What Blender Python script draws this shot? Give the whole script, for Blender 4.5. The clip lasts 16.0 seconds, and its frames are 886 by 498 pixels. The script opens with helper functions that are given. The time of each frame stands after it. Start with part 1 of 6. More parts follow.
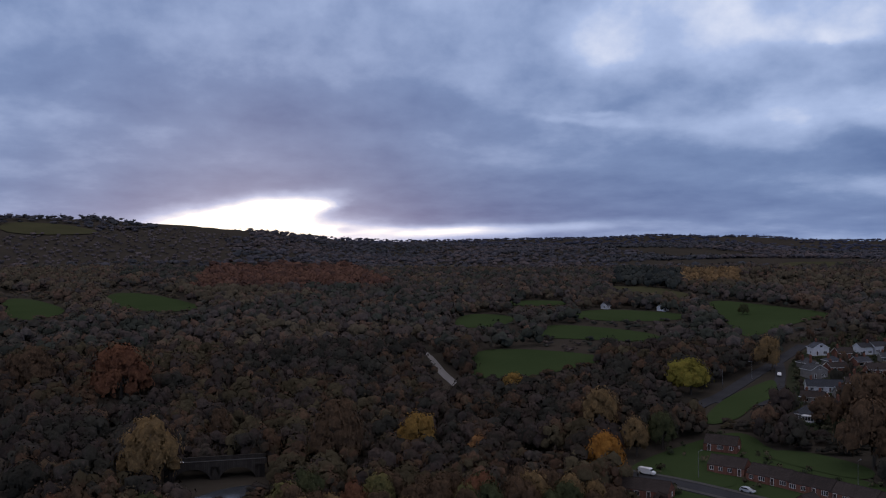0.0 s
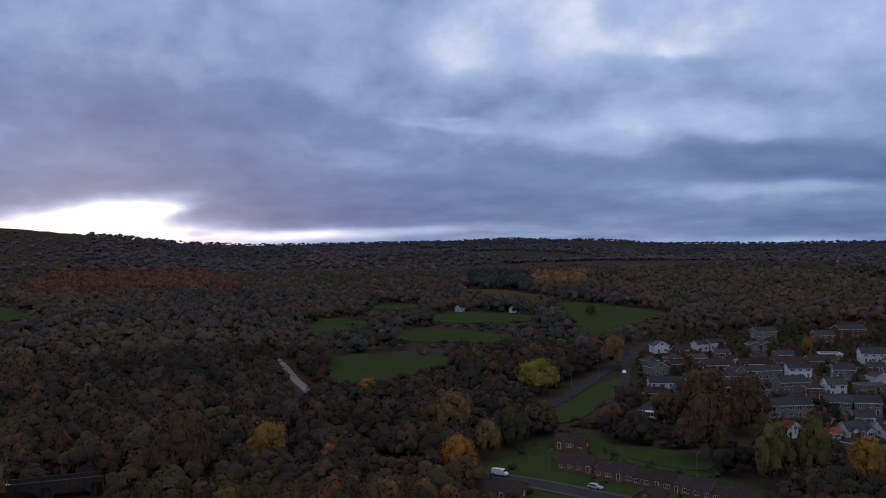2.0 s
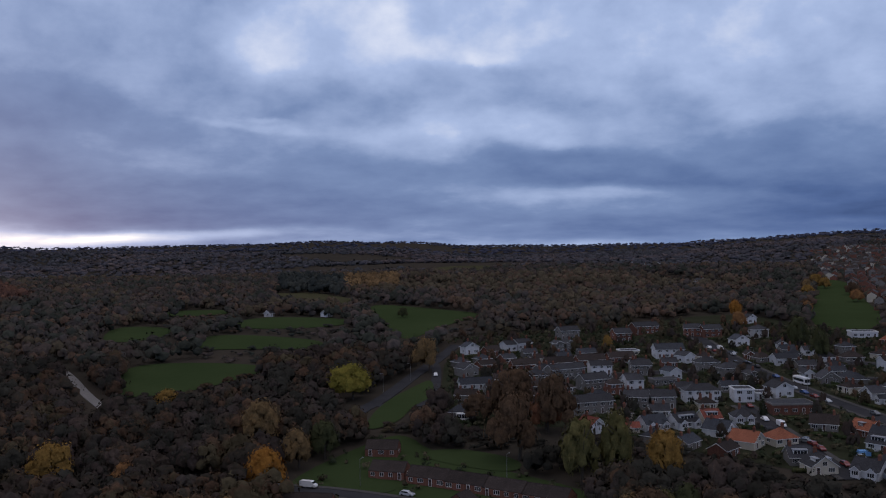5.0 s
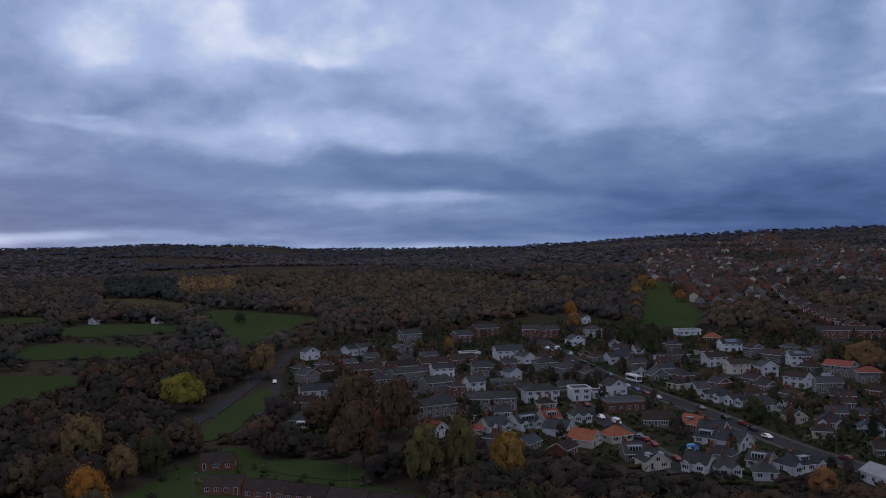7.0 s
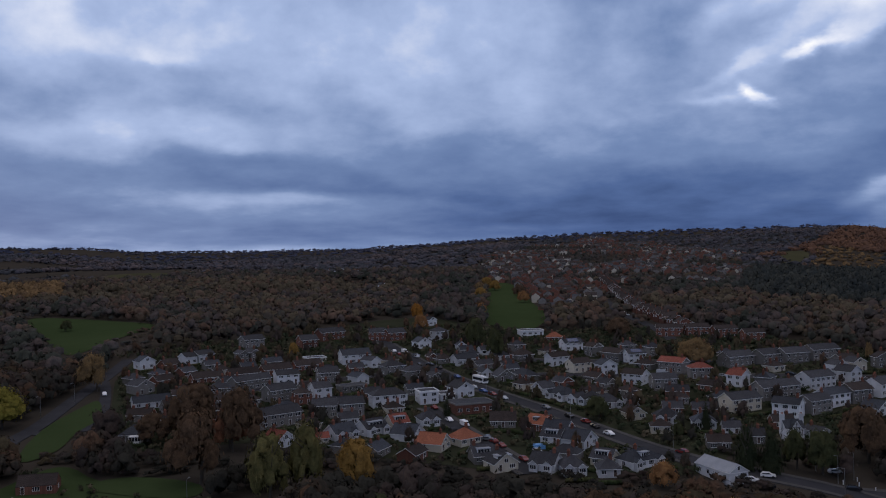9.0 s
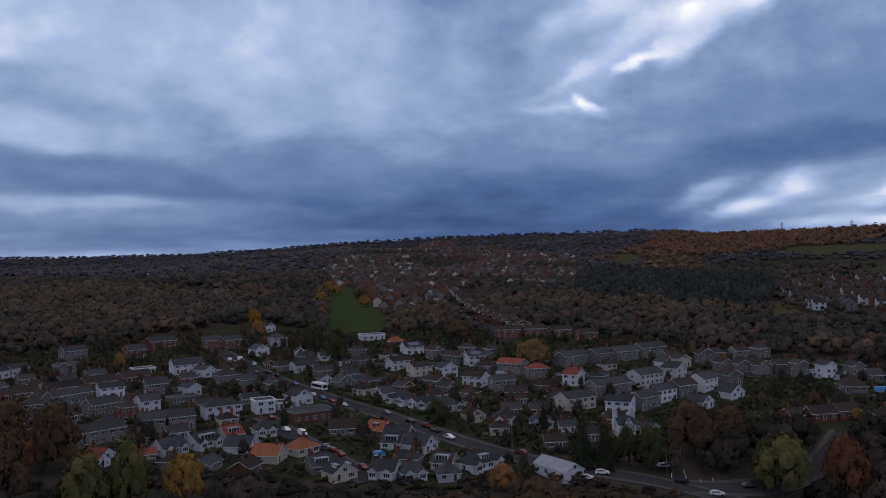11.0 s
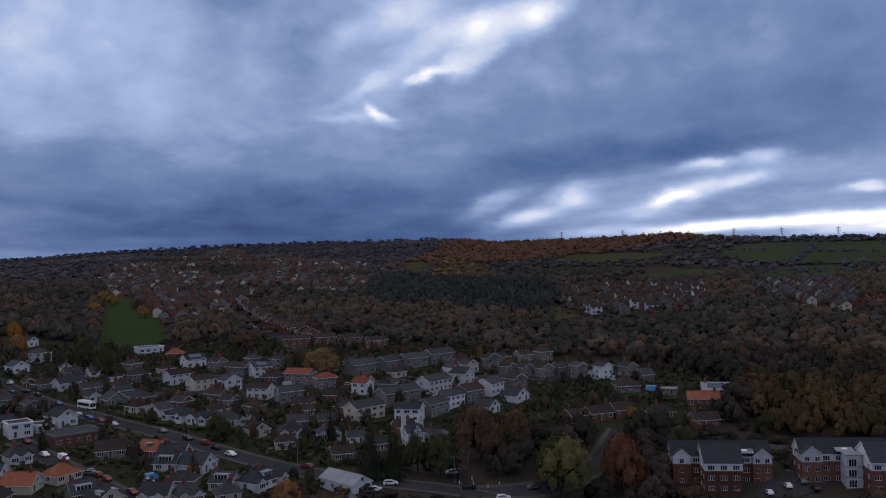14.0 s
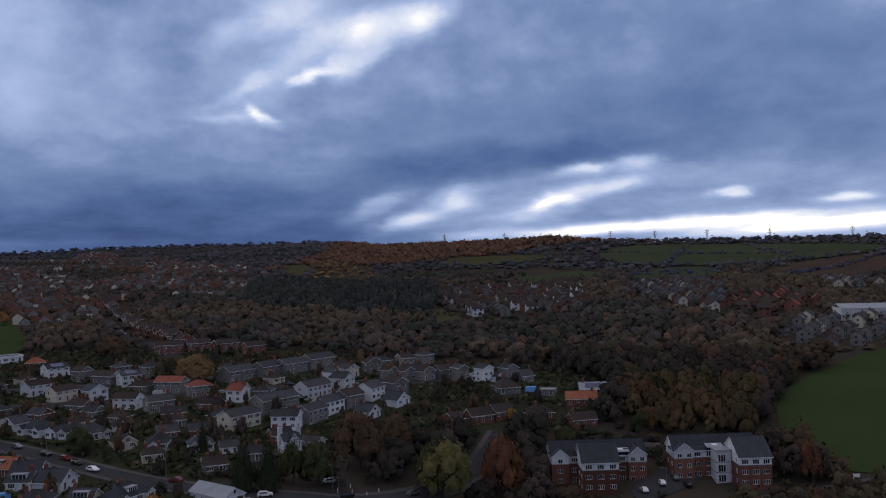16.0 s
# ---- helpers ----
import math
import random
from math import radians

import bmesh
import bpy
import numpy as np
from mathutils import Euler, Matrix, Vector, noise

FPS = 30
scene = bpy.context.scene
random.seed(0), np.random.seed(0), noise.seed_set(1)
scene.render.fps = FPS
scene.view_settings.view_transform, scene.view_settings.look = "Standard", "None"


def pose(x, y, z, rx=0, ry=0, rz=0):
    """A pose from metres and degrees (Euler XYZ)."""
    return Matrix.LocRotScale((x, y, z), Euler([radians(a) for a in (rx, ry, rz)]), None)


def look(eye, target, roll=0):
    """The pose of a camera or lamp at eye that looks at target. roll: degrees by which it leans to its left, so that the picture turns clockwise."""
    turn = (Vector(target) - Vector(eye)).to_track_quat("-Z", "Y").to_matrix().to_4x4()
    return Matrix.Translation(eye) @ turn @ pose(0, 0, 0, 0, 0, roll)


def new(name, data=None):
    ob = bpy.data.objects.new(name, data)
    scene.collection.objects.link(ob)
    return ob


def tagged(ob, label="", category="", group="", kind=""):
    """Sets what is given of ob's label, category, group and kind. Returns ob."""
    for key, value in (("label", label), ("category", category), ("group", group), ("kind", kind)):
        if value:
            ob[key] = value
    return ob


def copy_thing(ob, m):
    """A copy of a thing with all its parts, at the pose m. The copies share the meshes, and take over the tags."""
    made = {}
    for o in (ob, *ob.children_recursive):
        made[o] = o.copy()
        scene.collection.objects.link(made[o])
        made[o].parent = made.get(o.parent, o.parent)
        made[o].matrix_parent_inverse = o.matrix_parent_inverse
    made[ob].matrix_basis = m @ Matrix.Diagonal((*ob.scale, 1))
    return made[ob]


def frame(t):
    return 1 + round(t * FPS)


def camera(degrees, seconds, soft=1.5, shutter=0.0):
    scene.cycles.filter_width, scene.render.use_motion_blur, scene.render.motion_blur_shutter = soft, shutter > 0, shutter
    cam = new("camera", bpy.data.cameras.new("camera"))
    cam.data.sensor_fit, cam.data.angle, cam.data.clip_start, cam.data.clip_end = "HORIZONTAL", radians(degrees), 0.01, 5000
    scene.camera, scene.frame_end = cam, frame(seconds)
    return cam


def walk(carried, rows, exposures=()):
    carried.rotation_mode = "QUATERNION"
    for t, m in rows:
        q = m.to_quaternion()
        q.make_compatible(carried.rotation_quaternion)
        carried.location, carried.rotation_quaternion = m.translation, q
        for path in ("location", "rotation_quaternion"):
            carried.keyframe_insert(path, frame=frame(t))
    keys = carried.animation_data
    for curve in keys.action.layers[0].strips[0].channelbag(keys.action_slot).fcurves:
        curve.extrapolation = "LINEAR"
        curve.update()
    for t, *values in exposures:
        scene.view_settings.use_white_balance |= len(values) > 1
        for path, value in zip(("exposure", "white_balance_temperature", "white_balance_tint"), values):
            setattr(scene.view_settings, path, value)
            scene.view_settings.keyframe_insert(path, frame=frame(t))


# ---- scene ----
cam = camera(53.0, 16.0, soft=1.1)
# seconds, place, heading (to the left), pitch, lean
PATH = [
    (0, 0.01, -0.00, 71.26, -0.003, 0.098, -0.277),
    (0.5, 0.27, 0.94, 71.23, -3.307, 0.167, -0.385),
    (1, 0.55, 1.87, 71.20, -5.308, 0.206, -0.394),
    (1.5, 0.86, 2.82, 71.16, -7.388, 0.244, -0.442),
    (2, 1.19, 3.79, 71.12, -9.283, 0.275, -0.533),
    (2.5, 1.59, 4.79, 71.08, -10.765, 0.301, -0.624),
    (3, 2.07, 5.90, 71.04, -12.355, 0.310, -0.716),
    (3.5, 2.62, 7.17, 71.01, -14.210, 0.343, -0.703),
    (4, 3.19, 8.63, 70.98, -16.478, 0.341, -0.767),
    (6.5, 6.23, 16.61, 70.59, -28.912, 0.393, -0.850),
    (7, 6.91, 18.27, 70.54, -31.542, 0.404, -0.911),
    (7.5, 7.66, 19.99, 70.51, -34.031, 0.413, -0.936),
    (8, 8.41, 21.66, 70.47, -36.423, 0.395, -0.984),
    (8.5, 9.26, 23.18, 70.42, -38.937, 0.405, -1.051),
    (9, 10.35, 24.49, 70.37, -41.543, 0.396, -1.133),
    (9.5, 11.83, 25.51, 70.32, -43.931, 0.385, -1.221),
    (10, 13.38, 26.41, 70.24, -46.756, 0.395, -1.321),
    (12.5, 20.39, 30.54, 68.94, -57.773, 0.632, -1.375),
    (13, 21.90, 31.18, 68.81, -59.955, 0.680, -1.355),
    (13.5, 23.56, 31.68, 68.71, -62.196, 0.690, -1.426),
    (14, 25.37, 31.98, 68.61, -64.949, 0.690, -1.470),
    (14.5, 27.12, 32.20, 68.51, -67.494, 0.678, -1.547),
    (15, 28.61, 32.37, 68.42, -69.390, 0.691, -1.564),
    (15.5, 29.88, 32.50, 68.35, -71.016, 0.697, -1.639),
    (16, 31.02, 32.59, 68.31, -72.413, 0.679, -1.621),
]


def aim(x, y, z, yaw, pitch, roll):
    a, b = radians(yaw), radians(pitch)
    way = Vector((-math.sin(a) * math.cos(b), math.cos(a) * math.cos(b), math.sin(b)))
    return look((x, y, z), Vector((x, y, z)) + way * 10, roll)


walk(cam, [(r[0], aim(*r[1:])) for r in PATH])

# ---- sky, sun ----
world = bpy.data.worlds.new("dusk_sky")
scene.world = world
world.use_nodes = True
WN, WL = world.node_tree.nodes, world.node_tree.links
WN.clear()


def wn(kind, **sets):
    n = WN.new(kind)
    for k, v in sets.items():
        if k == "op":
            n.operation = v
        elif k == "ins":
            for i, s in v.items():
                if hasattr(s, "is_linked"):
                    WL.new(s, n.inputs[i])
                else:
                    n.inputs[i].default_value = s
    return n


def wm(op, a, b=0.0, c=0.0):
    return wn("ShaderNodeMath", op=op, ins={0: a, 1: b, 2: c}).outputs[0]


co = wn("ShaderNodeTexCoord").outputs["Generated"]
sep = wn("ShaderNodeSeparateXYZ", ins={0: co})
azim = wm("MULTIPLY", wm("ARCTAN2", sep.outputs[0], sep.outputs[1]), 57.2958)
elev = wm("MULTIPLY", wm("ARCSINE", sep.outputs[2]), 57.2958)
flat = wn("ShaderNodeCombineXYZ", ins={0: azim, 1: wm("MULTIPLY", elev, 1.7), 2: 0.0}).outputs[0]


def wnoise(scale, detail, rough, vec=None, warp=0.0):
    n = wn("ShaderNodeTexNoise", ins={"Vector": vec or flat, "Scale": scale, "Detail": detail, "Roughness": rough, "Distortion": warp})
    return n


# cloud layers seen in perspective: ever thinner bands towards the horizon
lift = wm("MAXIMUM", elev, 0.0)
sheet = wn("ShaderNodeCombineXYZ", ins={0: azim, 1: wm("MULTIPLY", wm("LOGARITHM", wm("ADD", lift, 3.0), 2.718), 22.0), 2: 0.0}).outputs[0]
calm = wm("MINIMUM", wm("MULTIPLY_ADD", lift, 0.11, 0.12), 1.0)
big = wnoise(0.14, 5.0, 0.58)
warped = wn("ShaderNodeVectorMath", op="SUBTRACT", ins={0: big.outputs["Color"], 1: (0.5, 0.5, 0.5)}).outputs[0]
warped = wn("ShaderNodeVectorMath", op="MULTIPLY", ins={0: warped, 1: (5.2, 4.0, 0.0)}).outputs[0]
calmed = wn("ShaderNodeCombineXYZ", ins={0: 1.0, 1: calm, 2: 0.0}).outputs[0]
warped = wn("ShaderNodeVectorMath", op="MULTIPLY", ins={0: warped, 1: calmed}).outputs[0]
place = wn("ShaderNodeVectorMath", op="ADD", ins={0: flat, 1: warped}).outputs[0]
soft = wnoise(0.055, 6.0, 0.55, warp=0.4).outputs[0]
tone = wm("MULTIPLY_ADD", wm("SUBTRACT", soft, 0.5), 0.55, 0.52)
# cloud masses and breaks: azimuth, elevation, half width, half height, tilt, tone (0 dark, 1 white)
CLOUDS = []
CLOUDS += [
    (-21.9, 12.9, 9.5, 3.27, 0, 0.46), (-11.9, 13.5, 9.1, 2.18, 0, 0.53), (-1.2, 12.7, 7.3, 2.18, 0, 0.52), (-10.9, 8.9, 12.0, 1.64, 4, 0.3), (-20.3, 10.0, 7.3, 1.45, 5, 0.4),
    (-2.3, 9.2, 4.7, 1.27, 8, 0.35), (-17.1, 6.3, 8.4, 1.27, 0, 0.42), (-23.8, 6.5, 3.6, 1.45, 0, 0.44), (-5.9, 5.9, 4.0, 1.64, 5, 0.33), (-11.3, 4.8, 7.3, 0.91, 0, 0.38), (-21.9, 3.6, 7.3, 1.45, 0, 0.38),
    (-0.9, 4.1, 9.1, 1.27, 2, 0.36), (2.4, 2.7, 12.0, 0.80, 3, 0.25), (7.9, 10.8, 9.1, 2.18, 6, 0.5), (9.6, 8.3, 3.3, 0.29, 4, 0.62),
]
CLOUDS += [
    (6.1, 6.6, 7.3, 1.45, 0, 0.46), (17.6, 14.0, 8.0, 2.55, -6, 0.8), (11.4, 13.4, 4.4, 1.82, 0, 0.66), (23.9, 12.1, 4.4, 2.18, 0, 0.74), (23.0, 10.9, 4.4, 1.27, 10, 0.52),
    (20.8, 8.8, 2.2, 0.65, -20, 0.66), (23.9, 8.3, 4.4, 0.80, -4, 0.66), (19.2, 6.9, 3.3, 1.09, 10, 0.6), (16.5, 5.3, 7.3, 1.27, 4, 0.4), (13.1, 3.6, 9.5, 0.91, 2, 0.33), (23.0, 4.7, 7.3, 1.09, -8, 0.34),
    (23.9, 1.8, 5.1, 0.80, -3, 0.48), (19.8, 2.1, 2.2, 0.29, 0, 0.46), (18.2, 1.3, 7.3, 0.36, 0, 0.46), (-10.9, 2.7, 3.8, 0.80, -6, 1.08),
]
CLOUDS += [
    (-8.1, 2.9, 1.5, 0.29, 0, 1.05), (-13.0, 1.8, 4.4, 0.80, 0, 1.06), (-8.1, 1.3, 4.4, 0.65, 5, 1.02), (-2.3, 1.2, 5.8, 0.33, 0, 0.9), (4.2, 1.4, 7.3, 0.29, -2, 0.7), (-5.6, 1.4, 0.8, 0.18, 0, 0.72),
]
CLOUDS += [
    (11.4, 12.8, 2.5, 1.09, 10, 0.72), (16.5, 14.0, 4.7, 2.55, 20, 0.8), (23.8, 12.4, 2.2, 0.51, 0, 0.76), (20.9, 14.9, 2.2, 1.45, 0, 0.64), (28.0, 14.6, 5.1, 1.82, 0, 0.7),
    (13.5, 9.8, 7.3, 1.45, 12, 0.48), (23.0, 11.4, 1.5, 0.73, 30, 0.55), (28.0, 9.6, 5.8, 1.27, 8, 0.44), (36.4, 8.9, 2.2, 1.45, 20, 0.5), (23.0, 7.8, 5.1, 0.73, -4, 0.66),
    (29.0, 7.3, 2.2, 0.65, 0, 0.62), (9.9, 8.7, 1.6, 0.18, 4, 0.62), (29.7, 5.5, 5.8, 0.91, 8, 0.34), (34.7, 4.6, 8.0, 0.80, 4, 0.28), (41.0, 6.0, 4.0, 1.45, -20, 0.36),
]
CLOUDS += [
    (41.0, 3.7, 5.8, 1.02, 4, 0.2), (20.8, 5.4, 7.3, 1.09, 6, 0.4), (15.6, 3.7, 10.9, 1.27, 3, 0.28), (28.9, 3.6, 5.5, 0.33, -1, 0.58), (33.0, 2.9, 6.5, 0.73, 0, 0.46), (25.7, 2.0, 5.8, 0.51, -6, 0.43),
    (33.0, 1.5, 9.1, 0.65, 0, 0.34), (39.6, 10.7, 5.5, 2.55, 0, 0.68),
]
CLOUDS += [
    (42.2, 13.0, 5.8, 3.27, 0, 0.68), (35.0, 12.3, 4.4, 2.18, 0, 0.7), (31.5, 10.5, 4.4, 1.09, 10, 0.6), (34.9, 8.1, 4.4, 1.45, 5, 0.54), (40.3, 9.2, 4.4, 2.18, 0, 0.6), (45.7, 10.2, 2.9, 2.18, -30, 0.62),
    (53.0, 11.4, 3.6, 2.55, -30, 0.56), (56.7, 13.6, 2.9, 1.45, -30, 0.44), (49.3, 8.3, 3.6, 1.82, -20, 0.54), (63.6, 13.1, 2.9, 0.65, -35, 0.72), (60.5, 11.3, 2.5, 0.40, -25, 0.72),
    (61.1, 9.5, 0.9, 0.29, 30, 0.86), (59.0, 9.2, 1.8, 0.29, 0, 0.68), (67.8, 13.9, 2.5, 0.95, -20, 0.72), (69.3, 10.2, 5.1, 2.55, -10, 0.42),
]
CLOUDS += [
    (71.4, 7.1, 3.6, 2.18, 0, 0.4), (65.1, 7.2, 5.1, 1.64, 0, 0.45), (60.0, 6.8, 4.4, 1.45, 0, 0.45), (54.7, 6.7, 5.5, 1.27, -4, 0.4), (43.8, 5.6, 5.8, 1.09, 4, 0.36), (36.6, 5.0, 7.3, 1.02, 6, 0.34),
    (49.2, 4.0, 6.2, 1.64, 0, 0.18), (56.4, 3.4, 7.3, 1.64, 0, 0.18), (63.3, 3.5, 5.5, 1.45, -6, 0.22), (52.8, 1.9, 7.3, 0.51, -1, 0.13), (61.6, 2.0, 4.4, 0.51, 0, 0.18), (28.1, 3.8, 8.7, 0.44, 2, 0.52),
    (31.4, 2.7, 9.5, 0.91, 2, 0.4), (45.5, 1.5, 5.5, 0.22, -1, 0.26), (23.3, 2.3, 5.1, 0.51, 0, 0.38),
]
CLOUDS += [
    (67.7, 14.6, 2.5, 0.80, -15, 0.88), (64.4, 12.2, 1.5, 0.36, -25, 0.95), (71.4, 15.1, 1.8, 0.95, -20, 0.84), (69.4, 11.0, 4.4, 2.00, -10, 0.49), (78.4, 12.3, 7.3, 3.27, 0, 0.49),
    (86.7, 12.8, 7.3, 2.55, 0, 0.41), (83.4, 8.8, 7.3, 1.82, 0, 0.36), (74.8, 8.0, 6.5, 1.64, -5, 0.36), (62.3, 15.0, 4.0, 0.95, -22, 0.74), (67.0, 13.2, 1.8, 0.65, -30, 0.8),
    (88.1, 8.1, 5.5, 2.18, 0, 0.3), (72.9, 5.9, 4.4, 1.02, -6, 0.17), (79.9, 6.5, 5.1, 0.91, -4, 0.18), (81.6, 5.5, 1.5, 0.36, -6, 0.82), (84.9, 5.8, 1.5, 0.51, -10, 0.74),
]
CLOUDS += [
    (83.2, 4.4, 1.8, 0.36, -10, 0.78), (73.6, 3.9, 1.5, 0.65, -10, 0.82), (76.8, 4.0, 2.2, 0.91, 0, 0.52), (79.5, 3.5, 2.2, 0.51, -18, 0.95), (77.4, 2.7, 2.2, 0.29, 0, 0.68),
    (70.3, 2.6, 2.2, 0.51, -10, 0.8), (68.2, 3.6, 2.2, 0.51, -20, 0.62), (86.4, 3.5, 5.5, 0.80, -4, 0.5), (89.5, 4.7, 4.0, 0.65, 0, 0.56), (84.8, 2.7, 4.4, 0.51, -3, 0.48),
    (90.7, 3.6, 0.9, 0.22, -5, 0.8), (85.7, 1.8, 7.3, 0.33, -2, 1), (80.8, 1.5, 3.3, 0.22, 0, 0.9), (89.5, 1.9, 4.4, 0.33, -2, 0.94), (76.3, 1.6, 2.9, 0.29, 0, 0.72),
]
CLOUDS += [
    (95.4, 1.5, 5.8, 0.44, -2, 1.05), (96.7, 3.0, 1.5, 0.22, 0, 0.88), (91.0, 3.4, 0.5, 0.22, 0, 0.82), (97.1, 7.9, 4.4, 2.55, 0, 0.32), (95.7, 11.9, 5.5, 2.55, 0, 0.36), (95.5, 4.7, 4.4, 0.91, 0, 0.46),
    (98.2, 3.9, 3.3, 0.73, 0, 0.5),
]
CLOUDS += [
    (45.0, 2.2, 8.0, 1.0, 0, 0.1), (56.0, 2.5, 9.0, 1.5, 0, 0.03), (60.5, 1.5, 8.0, 0.8, 0, 0.1), (57.0, 4.6, 8.0, 1.1, 0, 0.13), (31.0, 1.6, 7.0, 0.55, 0, 0.28), (33.0, 3.9, 6.0, 0.7, 0, 0.27), (-5.0, 4.2, 8.0, 0.9, 1, 0.3),
]
for a, e, da, de, tilt, level in sorted(CLOUDS, key=lambda q: -q[2] * q[3]):
    k = 1.7
    off = wn("ShaderNodeVectorMath", op="SUBTRACT", ins={0: place, 1: (a, e * k, 0.0)}).outputs[0]
    c, s_ = math.cos(radians(tilt)), math.sin(radians(tilt))
    # along and across the cloud, the height drawn k times too large
    ux = wn("ShaderNodeVectorMath", op="DOT_PRODUCT", ins={0: off, 1: (c / da, -s_ / da / k, 0.0)}).outputs["Value"]
    uy = wn("ShaderNodeVectorMath", op="DOT_PRODUCT", ins={0: off, 1: (s_ / de, c / de / k, 0.0)}).outputs["Value"]
    r2 = wm("MULTIPLY_ADD", ux, ux, wm("MULTIPLY", uy, uy))
    near = wm("MULTIPLY", wm("POWER", 2.718, wm("MULTIPLY", wm("POWER", r2, 1.25), -0.7)), 0.92)
    tone = wm("MULTIPLY_ADD", wm("SUBTRACT", level, tone), near, tone)
fine = wnoise(0.24, 7.0, 0.55, vec=sheet).outputs[0]
tone = wm("MULTIPLY_ADD", wm("SUBTRACT", fine, 0.5), 0.34, tone)
tone = wm("MULTIPLY_ADD", tone, 1.08, -0.02)
ramp = WN.new("ShaderNodeValToRGB")
WL.new(tone, ramp.inputs[0])
STOPS = [(0, (0.026, 0.058, 0.167)), (0.2, (0.072, 0.130, 0.306)), (0.45, (0.165, 0.245, 0.454)), (0.7, (0.390, 0.490, 0.745)), (0.88, (0.760, 0.800, 0.936)), (1, (1.300, 1.250, 1.098))]
for k, (at, c) in enumerate(STOPS):
    el = ramp.color_ramp.elements[k] if k < 2 else ramp.color_ramp.elements.new(at)
    el.position, el.color = at, (*c, 1)
clear = WN.new("ShaderNodeTexSky")
clear.sky_type, clear.sun_disc, clear.sun_elevation, clear.sun_rotation = "NISHITA", False, radians(3.0), radians(-12.0)
both = wn("ShaderNodeVectorMath", op="MULTIPLY_ADD", ins={0: clear.outputs[0], 1: (0.004, 0.004, 0.004), 2: ramp.outputs[0]}).outputs[0]
# unseen sky above the view, set paler and less blue to light the ground
high = wm("MINIMUM", wm("MAXIMUM", wm("MULTIPLY_ADD", elev, 1 / 24, -0.75), 0.0), 1.0)
pale = WN.new("ShaderNodeMix")
pale.data_type = "RGBA"
WL.new(high, pale.inputs[0])
WL.new(both, pale.inputs[6])
pale.inputs[7].default_value = (0.60, 0.575, 0.66, 1)
glow = wn("ShaderNodeBackground", ins={0: pale.outputs[2], 1: 1.0})
WL.new(glow.outputs[0], WN.new("ShaderNodeOutputWorld").inputs[0])

sun = new("sun", bpy.data.lights.new("sun", "SUN"))
sun.data.energy, sun.data.angle, sun.data.color = 0.5, radians(12), (1.0, 0.86, 0.7)
sun.matrix_world = look((-208 * 5, 978 * 5, 420), (0, 0, 0))


